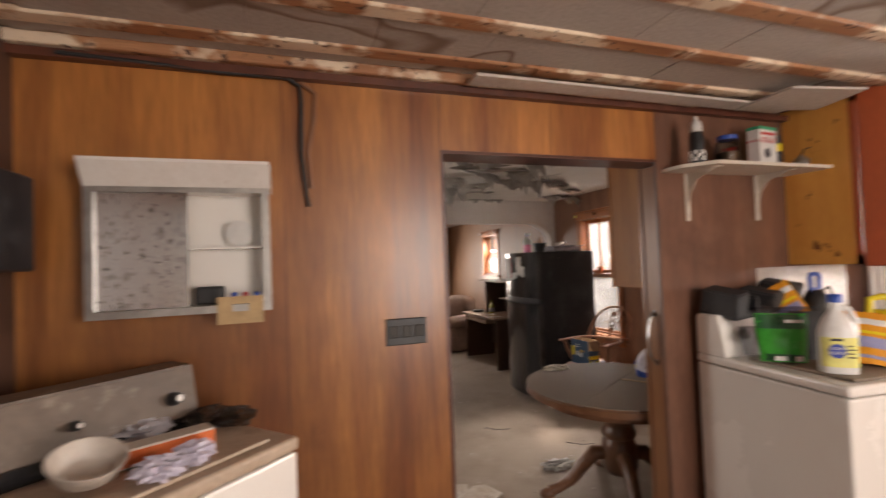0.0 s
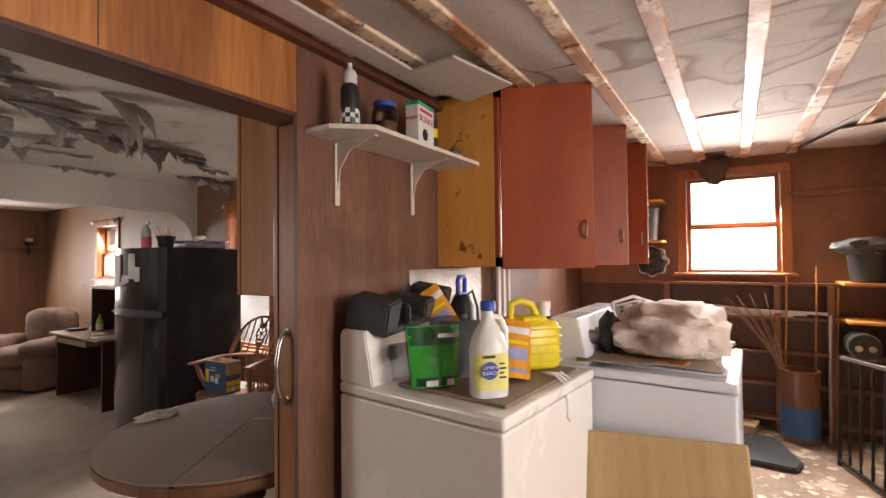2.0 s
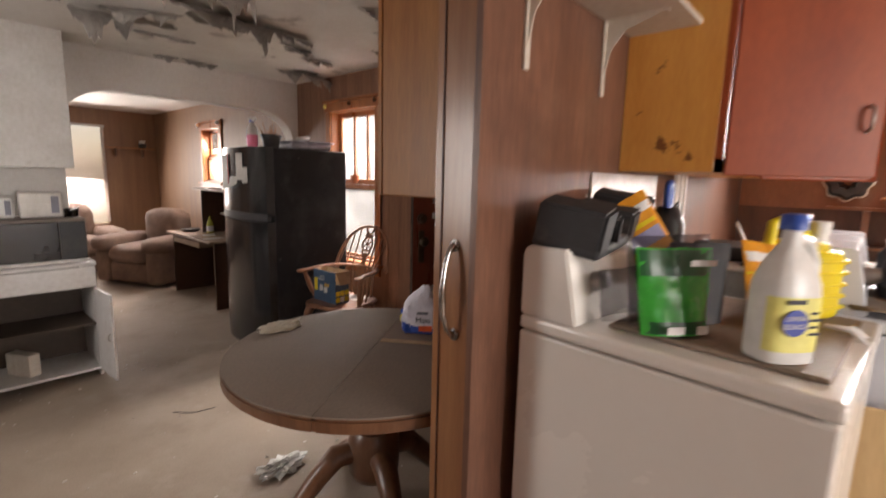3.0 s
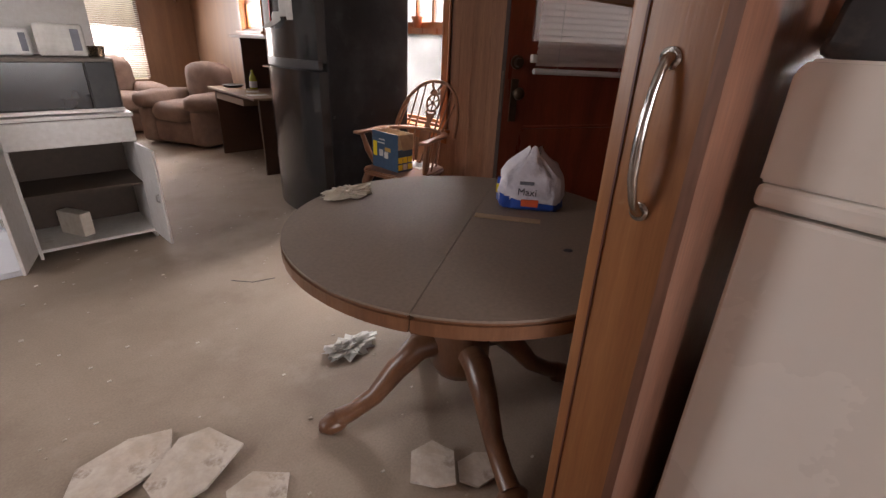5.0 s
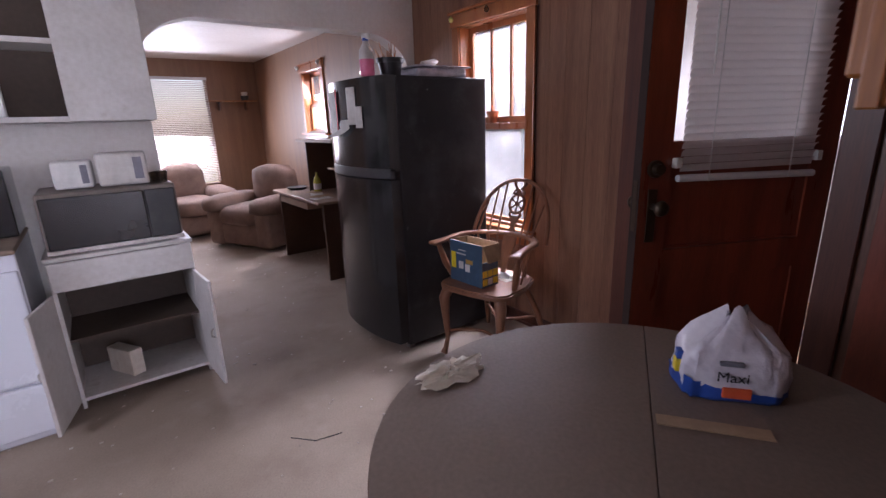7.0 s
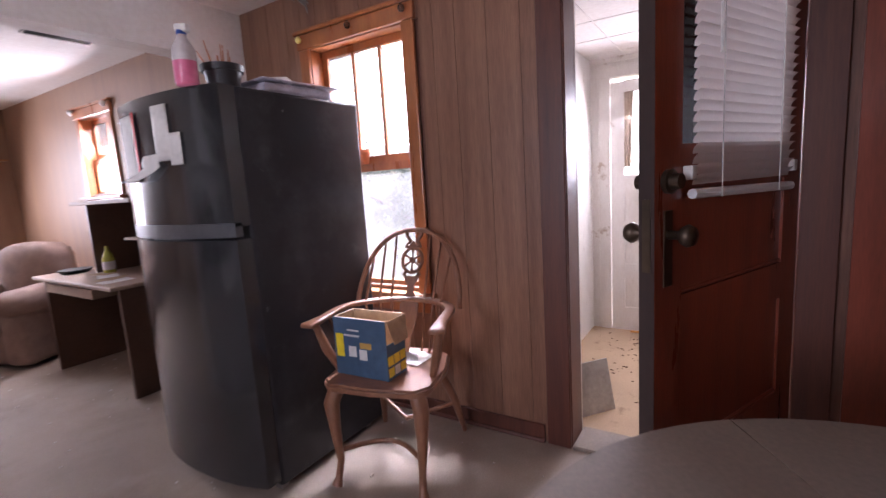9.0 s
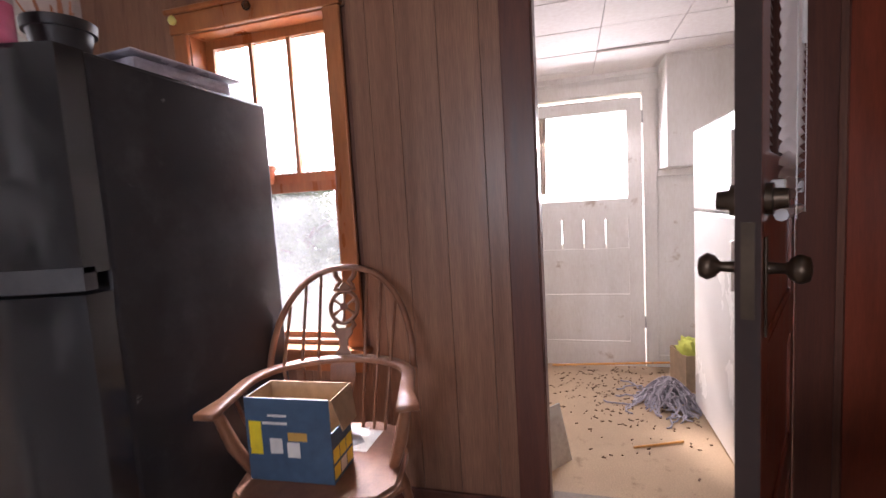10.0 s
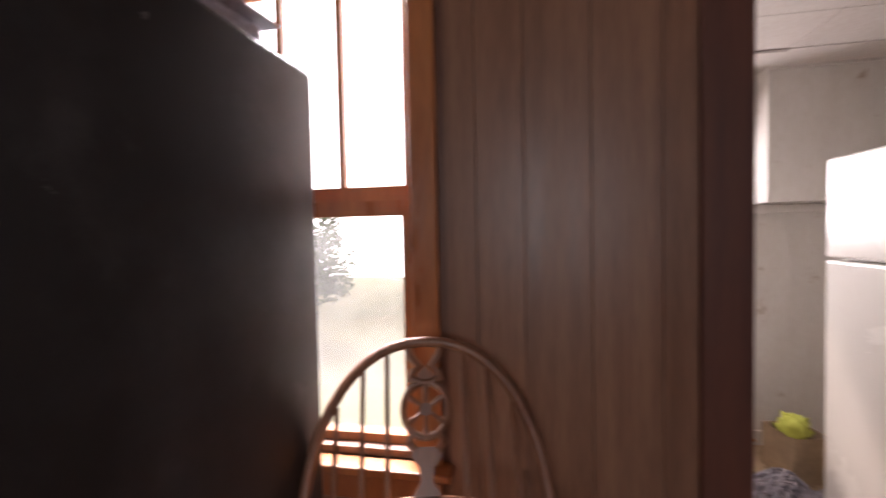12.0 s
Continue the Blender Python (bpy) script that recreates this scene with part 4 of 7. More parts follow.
def windsor_chair(at, rz):
    """A wheel-back Windsor armchair; its front towards -y."""
    o = thing("windsor_armchair", at, rz, "brown wheel-back windsor armchair with spindles, holding an open carton", "chair")
    seat = [(-0.19, -0.235), (0.0, -0.25), (0.19, -0.235), (0.24, -0.18), (0.25, 0.0), (0.21, 0.17), (0.12, 0.225), (-0.12, 0.225), (-0.21, 0.17), (-0.25, 0.0), (-0.24, -0.18)]
    bm = prism(B(), seat, 0.035, "z", 0.42)
    bmesh.ops.bevel(bm, geom=list(bm.edges), offset=0.01, segments=2, affect="EDGES")
    part("seat", bm, WOOD_CHAIR, o, smooth=True)
    for s in (-1, 1):
        part("front_leg", tube(B(), [(s * 0.18, -0.18, 0.42), (s * 0.2, -0.2, 0.36), (s * 0.195, -0.2, 0.25), (s * 0.185, -0.195, 0.1), (s * 0.19, -0.215, 0.03), (s * 0.195, -0.225, 0.0)], [0.036, 0.034, 0.024, 0.016, 0.016, 0.024], 10), WOOD_CHAIR, o, smooth=True)
        part("back_leg", tube(B(), [(s * 0.14, 0.15, 0.42), (s * 0.19, 0.25, 0.2), (s * 0.22, 0.31, 0.0)], [0.017, 0.021, 0.013], 10), WOOD_CHAIR, o, smooth=True)
    arc = [(-0.19 + 0.38 * k / 10, -0.195 + 0.12 * math.sin(math.pi * k / 10), 0.14) for k in range(11)]
    part("stretcher", tube(B(), arc, 0.011, 8), WOOD_CHAIR, o, smooth=True)
    part("stretcher", tube(B(), [(-0.19, 0.25, 0.17), (0.0, 0.1, 0.15), (0.19, 0.25, 0.17)], 0.011, 8), WOOD_CHAIR, o, smooth=True)
    hoop = []
    for k in range(25):
        a = math.pi * k / 24
        hoop.append((-0.262 * math.copysign(abs(math.cos(a)) ** 0.9, math.cos(a)), 0.2 + 0.165 * math.sin(a), 0.66 + 0.355 * math.sin(a) ** 0.9))
    part("bow", tube(B(), hoop, 0.0125, 8), WOOD_CHAIR, o, smooth=True)
    # curved arm rail with flat hand grips
    rail = []
    for k in range(21):
        a = math.pi * k / 20
        rail.append((-0.265 * math.cos(a), 0.02 + 0.21 * math.sin(a), 0.695))
    pts = [(-0.285, -0.2, 0.685), (-0.27, -0.1, 0.69)] + rail + [(0.27, -0.1, 0.69), (0.285, -0.2, 0.685)]
    bm = B()
    rows = []
    for i, p in enumerate(pts):
        p = Vector(p)
        d = (Vector(pts[min(i + 1, len(pts) - 1)]) - Vector(pts[max(i - 1, 0)])).normalized()
        n = Vector((d.y, -d.x, 0)).normalized()
        hw = 0.034 if i in (0, len(pts) - 1) else 0.022
        rows.append([bm.verts.new(p + n * hw * a + Vector((0, 0, b))) for a, b in ((-1, -0.01), (1, -0.01), (1, 0.01), (-1, 0.01))])
    for a, b in zip(rows, rows[1:]):
        for k in range(4):
            bm.faces.new((a[k], a[(k + 1) % 4], b[(k + 1) % 4], b[k]))
    bm.faces.new(rows[0])
    bm.faces.new(rows[-1][::-1])
    bmesh.ops.bevel(bm, geom=list(bm.edges), offset=0.004, segments=1, affect="EDGES")
    part("arm_rail", bm, WOOD_CHAIR, o, smooth=True)
    for s in (-1, 1):
        part("arm_post", tube(B(), [(s * 0.215, -0.08, 0.455), (s * 0.25, -0.12, 0.56), (s * 0.275, -0.15, 0.678)], [0.016, 0.02, 0.015], 8), WOOD_CHAIR, o, smooth=True)
    for u in (-0.8, -0.58, -0.36, 0.36, 0.58, 0.8):
        a = math.acos(-u)
        top = (u * 0.25, 0.2 + 0.165 * math.sin(a), 0.66 + 0.355 * math.sin(a) ** 0.9)
        part("spindle", tube(B(), [(u * 0.19, 0.14 + 0.06 * (1 - abs(u)), 0.45), (u * 0.235, 0.02 + 0.21 * math.sin(a) + 0.0, 0.695), top], 0.0065, 6), WOOD_CHAIR, o, smooth=True)
    for s in (-1, 1):
        for y, yy in ((0.02, 0.0), (-0.03, -0.06)):
            part("spindle", tube(B(), [(s * 0.2, y, 0.45), (s * 0.267, yy, 0.69)], 0.0065, 6), WOOD_CHAIR, o, smooth=True)
    # pierced splat with a wheel, leaning back with the bow
    half = [(0.016, 0.0), (0.02, 0.08), (0.034, 0.13), (0.046, 0.19), (0.046, 0.235), (0.03, 0.275), (0.014, 0.3), (0.016, 0.33), (0.034, 0.352), (0.03, 0.372)]
    sp = part("splat", prism(B(), half + [(-x, z) for x, z in half[::-1]], 0.012, "y", -0.006), WOOD_CHAIR, o)
    sp.matrix_local = pose(0, 0.145, 0.45, -22, 0, 0)
    wc, wr = 0.452, 0.05
    rim = [((wr + 0.002) * math.cos(2 * math.pi * k / 28), 0.0, wc + 1.22 * wr * math.sin(2 * math.pi * k / 28)) for k in range(29)]
    part("wheel_rim", tube(B(), rim, 0.0085, 8, False), WOOD_CHAIR, sp, smooth=True)
    bm = tube(B(), [(0, -0.008, wc), (0, 0.008, wc)], 0.015, 14)
    for k in range(6):
        a = math.pi / 6 + math.pi * k / 3
        q = Vector((wr * math.cos(a), 0, 1.22 * wr * math.sin(a)))
        tube(bm, [Vector((0, 0, wc)) + q * 0.25, Vector((0, 0, wc)) + q * 0.6, Vector((0, 0, wc)) + q], [0.0045, 0.0055, 0.009], 6)
    part("wheel_spokes", bm, WOOD_CHAIR, sp, smooth=True)
    for s in (-1, 1):
        part("splat_scroll", tube(B(), [(s * 0.026, 0, 0.365), (s * 0.04, 0, 0.382), (s * 0.03, 0, 0.4), (s * 0.012, 0, 0.398)], [0.009, 0.01, 0.008, 0.006], 8), WOOD_CHAIR, sp, smooth=True)
        part("splat_fretwork", tube(B(), [(s * 0.01, 0, 0.512), (s * 0.036, 0, 0.522), (s * 0.03, 0, 0.538), (s * 0.016, 0, 0.55), (s * 0.034, 0, 0.572), (s * 0.042, 0, 0.6)], [0.008, 0.011, 0.009, 0.01, 0.01, 0.011], 8), WOOD_CHAIR, sp, smooth=True)
    part("splat_head", prism(B(), [(-0.012, 0.508), (0.012, 0.508), (0.02, 0.53), (0.0, 0.55), (-0.02, 0.53)], 0.01, "y", -0.005), WOOD_CHAIR, sp)
    return o


CH = windsor_chair((3.0, 4.14, 0.012), -76)

# ---- kitchen panel boards, skirting, porch and laundry ceiling pieces ----
wk = tagged(new("wall_kitchen_east"), kind="structure")
holes = [(DY0 - 0.02, DY1 + 0.02, 0.0, DZ + 0.02), (WY0, WY1, WZ0 - 0.02, WZ1)]
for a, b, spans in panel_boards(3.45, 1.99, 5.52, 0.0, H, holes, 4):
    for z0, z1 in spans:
        # boards south of the back door take the door's dark red-brown
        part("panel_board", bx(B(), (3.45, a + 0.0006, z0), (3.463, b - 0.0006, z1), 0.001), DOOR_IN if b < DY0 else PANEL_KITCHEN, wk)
for y0, y1 in ((3.61, 5.52), (1.99, 2.5)):
    struct("baseboard", bx(B(), (3.434, y0, 0.0), (3.45, y1, 0.085), 0.004), TRIM_DARK)
    struct("quarter_round", tube(B(), [(3.434, y0, 0.008), (3.434, y1, 0.008)], 0.012, 8), TRIM_DARK)
rnd = random.Random(11)
bm = B()
CT = 0.405
for i in range(5):
    for j in range(5):
        x, y = 3.6 + 0.385 + CT * (i - 1), 3.19 + CT * (j - 3)
        x0, x1, y0, y1 = max(3.62, x), min(5.39, x + CT), max(1.985, y), min(3.86, y + CT)
        if x1 - x0 < 0.05 or y1 - y0 < 0.05:
            continue
        sag = 0.014 if (i, j) == (3, 2) else rnd.uniform(0, 0.003)
        z = 2.125
        r = bx(bm, (x0 + 0.002, y0 + 0.002, z), (x1 - 0.002, y1 - 0.002, z + 0.012))
        bm.verts.ensure_lookup_table()
        for v in bm.verts[-8:]:
            v.co.z -= sag * (1 if v.co.x < (x0 + x1) / 2 else 0.1)
TILE = mat("aged_white_ceiling_tile", (0.72, 0.66, 0.62), (0.66, 0.59, 0.55), 2.0, (1, 1, 1), 0.8, bump=0.05)
struct("ceiling_porch", bm, TILE)
struct("ceiling_porch_backing", boxes((3.6, 1.9, 2.14, 5.5, 3.96, 2.3)), WOOD_DARK)
struct("porch_head_moulding", boxes((5.37, 2.7, 2.09, 5.39, 3.86, 2.125), (5.05, 1.985, 2.11, 5.07, 2.76, 2.125)), WHITE_PAINT)
for a, b in (((5.375, 2.77, -0.05), (5.39, 2.86, 2.0)), ((5.375, 3.71, -0.05), (5.39, 3.8, 2.0)), ((5.373, 2.75, 1.975), (5.39, 3.82, 2.06)), ((5.37, 1.985, 1.36), (5.39, 2.77, 1.41)), ((5.375, 2.1, -0.05), (5.39, 2.77, 0.04))):
    struct("porch_door_trim", bx(B(), a, b, 0.003), WHITE_PAINT)

for x, z0, z1 in ((0.598, 2.055, 2.28), (-0.02, LF, 2.28), (1.13, 2.055, 2.28)):
    struct("panel_seam", boxes((x - 0.0015, 1.8385, z0, x + 0.0015, 1.841, z1)), TRIM_DARK)
# stain rings on the laundry ceiling
nt = CEIL_PAINT.node_tree
N, L = nt.nodes, nt.links
p = N["Principled BSDF"]
src = p.inputs["Base Color"].links[0].from_socket
tcn = N.new("ShaderNodeTexCoord")
ns = N.new("ShaderNodeTexNoise")
ns.inputs["Scale"].default_value, ns.inputs["Detail"].default_value, ns.inputs["Distortion"].default_value = 1.25, 2.5, 0.6
L.new(tcn.outputs["Object"], ns.inputs["Vector"])
rp = N.new("ShaderNodeValToRGB")
rp.color_ramp.elements[0].position, rp.color_ramp.elements[0].color = 0.555, (0, 0, 0, 1)
rp.color_ramp.elements[1].position, rp.color_ramp.elements[1].color = 0.567, (0.9, 0.9, 0.9, 1)
for pos, c in ((0.574, 0.8), (0.59, 0.22), (0.64, 0.12), (0.655, 0.6), (0.662, 0.15)):
    e = rp.color_ramp.elements.new(pos)
    e.color = (c, c, c, 1)
L.new(ns.outputs[0], rp.inputs[0])
mxs = N.new("ShaderNodeMix")
mxs.data_type = "RGBA"
L.new(rp.outputs[0], mxs.inputs[0])
L.new(src, mxs.inputs[6])
mxs.inputs[7].default_value = (0.17, 0.1, 0.065, 1)
L.new(mxs.outputs[2], p.inputs["Base Color"])
bm = B()
ys = [-0.72, -0.42, -0.11, 0.19, 0.49, 0.79, 1.08, 1.38, 1.66, 1.77]
for y0, y1 in zip(ys, ys[1:]):
    x = -0.82 + rnd.uniform(0, 0.3)
    while x < EX - 0.05:
        w = rnd.choice((0.4, 0.6, 0.8))
        bx(bm, (x + 0.0015, y0 + 0.0015, H - 0.009 - rnd.uniform(0, 0.003)), (min(x + w, EX) - 0.0015, y1 - 0.0015, H + 0.0))
        x += w
struct("ceiling_laundry_panels", bm, CEIL_PAINT)

# ---- peeling plaster paint on the kitchen ceiling ----


def flake(bm, c, sx, sy, drop, rz, seed, curl=1.0):
    """A torn flap of paint that hangs from the ceiling along one edge."""
    m = pose(c[0], c[1], H - 0.004, 0, 0, rz)
    n, q = 20, 6
    vs = []
    for i in range(n + 1):
        u = i / n * 2 - 1
        ragged = 0.55 + 0.6 * (0.5 + 0.5 * math.sin(u * 5 + seed)) * (1 - u * u) + 0.2 * noise.noise(Vector((u * 5, seed, 0))) + 0.38 * noise.noise(Vector((u * 13, seed, 3)))
        row = []
        for j in range(q + 1):
            v = j / q * ragged
            z = -drop * (v ** 1.4) * curl
            y = sy * v * (1 - 0.35 * v * curl)
            row.append(bm.verts.new(m @ Vector((sx * u * (1 - 0.25 * v) + 0.02 * noise.noise(Vector((u * 3, v * 3, seed))), y, z - 0.003 + 0.012 * noise.noise(Vector((u * 4, v * 4, seed + 5)))))))
        vs.append(row)
    for i in range(n):
        for j in range(q):
            bm.faces.new((vs[i][j], vs[i + 1][j], vs[i + 1][j + 1], vs[i][j + 1]))


bm = B()
for c in [(1.7, 3.15, .1, .34, .26, 190), (1.35, 3.3, .16, .22, .1, 170), (1.05, 3.15, .15, .18, .08, 200), (1.9, 3.6, .12, .3, .2, 160), (1.55, 3.7, .2, .28, .14, 200), (1.98, 4.0, .26, .3, .13, 185), (2.25, 4.05, .2, .24, .14, 170), (2.5, 4.05, .17, .18, .08, 190), (1.3, 3.95, .22, .3, .17, 180),
          (1.6, 4.5, .16, .3, .2, 170), (1.75, 4.3, .22, .2, .1, 150), (2.7, 4.3, .15, .16, .06, 200), (3.0, 4.5, .14, .16, .07, 180), (3.3, 5.0, .15, .24, .14, 190), (3.05, 5.0, .12, .18, .11, 175), (2.45, 5.35, .14, .14, .06, 180), (2.2, 5.35, .09, .1, .05, 170), (0.95, 3.8, .2, .25, .12, 190), (2.9, 3.55, .1, .1, .04, 180), (2.55, 3.3, .1, .1, .04, 200),
          (3.15, 3.9, .08, .1, .05, 190), (2.0, 2.75, .1, .1, .04, 180), (1.2, 2.7, .12, .12, .05, 180), (0.6, 3.4, .25, .3, .14, 190), (2.0, 4.75, .2, .08, .03, 175)]:
    flake(bm, (c[0], c[1]), c[2], c[3], c[4], c[5], c[0] * 9 + c[1] * 5, 1.0)
me = finish("peeling_paint", bm, PEEL)
sol = me.modifiers.new("thick", "SOLIDIFY")
sol.thickness = 0.002
tagged(me, "curled grey flaps of paint hanging off the kitchen ceiling", "peeling paint", kind="stuff")
bm = B()
for x, y, s in ((1.5, 3.5, .36), (2.1, 4.15, .34), (1.2, 3.1, .26), (1.8, 4.5, .25), (2.75, 4.35, .18), (3.2, 4.95, .2), (0.9, 3.7, .35)):
    n = 26
    vs = []
    for k in range(n):
        a = 2 * math.pi * k / n
        r = s * (0.62 + 0.5 * noise.noise(Vector((math.cos(a) * 1.8, math.sin(a) * 1.8, x * 5))))
        vs.append(bm.verts.new((x + r * math.cos(a), y + 0.6 * r * math.sin(a), H - 0.0045)))
    bm.faces.new(vs)
struct("bare_plaster_patch", bm, mat("exposed_grey_plaster", (0.24, 0.21, 0.185), (0.13, 0.11, 0.095), 7, rough=0.9, bump=0.4))

# ---- generic small things ----
C = {}


def plain(name, col, rough=0.5, **k):
    if name not in C:
        C[name] = mat(name, col, None, k.pop("scale", 8), rough=rough, bump=k.pop("bump", 0.03), **k)
    return C[name]


def text(parent, words, size, m, material, name="lettering"):
    cu = bpy.data.curves.new(name, "FONT")
    cu.body, cu.size, cu.align_x, cu.align_y, cu.extrude = words, size, "CENTER", "CENTER", 0.0004
    o = bpy.data.objects.new(name, cu)
    me = bpy.data.meshes.new_from_object(o)
    bpy.data.objects.remove(o)
    me.materials.clear()
    me.materials.append(material)
    ob = new(name, me)
    ob.parent = parent
    ob.matrix_local = m
    return ob


def facing(x, y, z, rz):
    """A flat label's pose: upright, reading towards the direction -y turned by rz."""
    return pose(x, y, z, 90, 0, rz)


def jug(name, at, rz, s, body_mat, cap_mat, label, w=0.075, d=0.05, h=0.26):
    o = thing(name, at, rz, label, "bottle")
    bm = B()
    prof = [(0.0, 1.0), (0.04, 1.03), (0.5, 1.03), (0.6, 0.98), (0.72, 0.8), (0.84, 0.5), (0.9, 0.3), (1.0, 0.27)]
    rings = []
    for z, r in prof:
        row = []
        for k in range(20):
            a = 2 * math.pi * k / 20
            e = 0.7
            row.append(bm.verts.new((w * r * math.copysign(abs(math.cos(a)) ** e, math.cos(a)), d * r * math.copysign(abs(math.sin(a)) ** e, math.sin(a)) if r > 0.35 else w * r * math.sin(a), h * z)))
        rings.append(row)
    for a, b in zip(rings, rings[1:]):
        for k in range(20):
            bm.faces.new((a[k], a[(k + 1) % 20], b[(k + 1) % 20], b[k]))
    bm.faces.new(rings[0][::-1])
    bm.faces.new(rings[-1])
    part("body", bm, body_mat, o, smooth=True)
    part("cap", lathe(B(), [(0.024, h), (0.024, h + 0.028), (0.018, h + 0.031), (0.0, h + 0.031)], 16), cap_mat, o, smooth=True)
    part("handle", tube(B(), [(w * 0.25, 0, h * 0.93), (w * 0.7, 0, h * 0.9), (w * 0.98, 0, h * 0.75), (w * 1.0, 0, h * 0.55), (w * 0.9, 0, h * 0.42)], 0.011, 10), body_mat, o, smooth=True)
    return o


def pouch(name, at, rz, w, h, t, m, label, lean=-8, category="bag", bands=()):
    """A flat-bottomed stand-up bag, its face towards -y."""
    o = thing(name, at, rz, label, category)
    bm = B()

    def f(side):
        def g(u, v):
            x = (u - 0.5) * w * (0.86 + 0.14 * v)
            b = math.sin(math.pi * u) ** 0.6 * (1 - v) ** 0.5 if v < 1 else 0
            return (x, side * (t * b + 0.002) + 0.006 * noise.noise(Vector((u * 5, v * 5, side + h * 9))) * (1 if 0 < v < 1 else 0), h * v + 0.006 * noise.noise(Vector((u * 4, 3, 1))) * (1 if v == 1 else 0))
        return g
    grid(bm, 12, 12, f(-1))
    grid(bm, 12, 12, f(1))
    body = part("body", bm, m, o, smooth=True)
    body.matrix_local = pose(0, 0, 0, lean, 0, 0)
    for v0, v1, bmat in bands:
        bm = B()
        g = f(-1)
        grid(bm, 12, 3, lambda u, v: (lambda q: (q[0] * 0.97, q[1] - 0.0015, q[2]))(g(u, v0 + (v1 - v0) * v)))
        part("printed_band", bm, bmat, o, smooth=True).matrix_local = pose(0, 0, 0, lean, 0, 0)
    return o


WT = LF + 0.934   # washer top surface
WHITE_P = plain("white_plastic", (0.78, 0.77, 0.74), 0.35)
BLUE_P = plain("blue_plastic", (0.03, 0.09, 0.4), 0.35)
YEL_P = plain("yellow_plastic", (0.85, 0.66, 0.03), 0.35)
YEL_L = plain("yellow_label", (0.85, 0.8, 0.25), 0.5)
DARKINK = plain("dark_ink", (0.02, 0.02, 0.03), 0.6)
BLUEINK = plain("blue_ink", (0.03, 0.06, 0.35), 0.5)
REDINK = plain("red_ink", (0.6, 0.04, 0.04), 0.5)
GREEN_P = plain("green_foil", (0.03, 0.4, 0.05), 0.25)
GREEN_D = plain("dark_green_foil", (0.01, 0.1, 0.03), 0.3)
ORANGE_P = plain("orange_foil", (0.8, 0.33, 0.03), 0.3)
CARD = plain("brown_cardboard", (0.42, 0.29, 0.18), 0.8)
WHITE_PAPER = plain("white_paper", (0.75, 0.73, 0.7), 0.7)
RAG = mat("grey_beige_cotton", (0.6, 0.5, 0.44), (0.48, 0.4, 0.34), 4, rough=0.9, bump=0.3)
CLEAR = glass("crinkled_clear_plastic", (0.9, 0.9, 0.92), 0.15, 0.7)
FOAM = plain("dark_grey_foam", (0.035, 0.035, 0.038), 0.7, spots=[((0.16, 0.13, 0.11), 4.0, 0.55, 0.7, 0.7)])
GLASSJAR = glass("dusty_jar_glass", (0.8, 0.75, 0.68), 0.1, 0.75)

# things on the washer
b = jug("bleach_bottle", (1.955, 1.235, WT), -42, 1, WHITE_P, BLUE_P, "white bleach bottle with yellow label and blue cap on the washer", 0.057, 0.047, 0.262)
bm = B()
grid(bm, 16, 1, lambda u, v: (0.0592 * math.copysign(abs(math.sin((u - 0.5) * 2.5)) ** 0.7, u - 0.5), -0.0492 * abs(math.cos((u - 0.5) * 2.5)) ** 0.7, 0.025 + 0.11 * v))
part("label", bm, YEL_L, b, smooth=True)
bm = tube(B(), [(-0.014, -0.0485, 0.085), (-0.014, -0.0499, 0.085)], 0.027, 24)
part("badge", bm, BLUEINK, b)
text(b, "LEMON", 0.013, facing(-0.014, -0.0503, 0.094, 0), WHITE_PAPER)
text(b, "BLEACH", 0.0145, facing(-0.014, -0.0503, 0.078, 0), WHITE_PAPER)
for k in range(4):
    part("print_line", boxes((0.016, -0.0497, 0.06 + k * 0.014, 0.04 - (k % 2) * 0.008, -0.048, 0.065 + k * 0.014)), DARKINK, b)
part("print_line", boxes((-0.034, -0.0497, 0.122, 0.004, -0.048, 0.131)), DARKINK, b)
g = pouch("fertiliser_pouch", (1.945, 1.43, WT), -42, 0.185, 0.2, 0.028, GREEN_P, "shiny green stand-up pouch with a dark green top band", bands=((0.68, 0.98, GREEN_D), (0.02, 0.16, GREEN_D)))
part("print_bar", boxes((0.0, -0.04, 0.168, 0.06, -0.039, 0.181)), WHITE_PAPER, g)
part("print_bar", boxes((-0.04, -0.042, 0.012, 0.0, -0.041, 0.03)), WHITE_PAPER, g)
part("bar_code", boxes((0.03, -0.042, 0.012, 0.055, -0.041, 0.032)), WHITE_PAPER, g)
for k, (x, y, rz, w, h, m) in enumerate([(2.03, 1.47, -30, 0.26, 0.22, CLEAR), (2.0, 1.56, -20, 0.2, 0.13, CLEAR), (2.1, 1.42, -50, 0.15, 0.2, FOAM)]):
    pouch(("zip_bag", "grey_bag", "grey_bag")[k], (x, y, WT), rz, w, h, 0.035, m, ("dusty clear zip bag leaning behind the green pouch", "crumpled clear plastic bag beside the console", "crumpled dark grey plastic bag behind the bleach bottle")[k], -4)
for x, y, z, rz, roll, tilt in ((2.15, 1.25, WT, -48, 8, -24), (2.27, 1.57, WT + 0.1, -52, -34, -12)):
    o = pouch("detergent_bag", (x, y, z), rz, 0.17, 0.22, 0.03, ORANGE_P, "orange foil detergent bag with blue and yellow print", tilt, "bag", ((0.3, 0.5, plain("mixed_print", (0.3, 0.3, 0.5), 0.4)), (0.56, 0.62, YEL_P), (0.74, 0.86, WHITE_P), (0.1, 0.16, plain("mixed_print", (0.3, 0.3, 0.5), 0.4))))
    o.matrix_world = pose(x, y, z, 0, roll, rz)
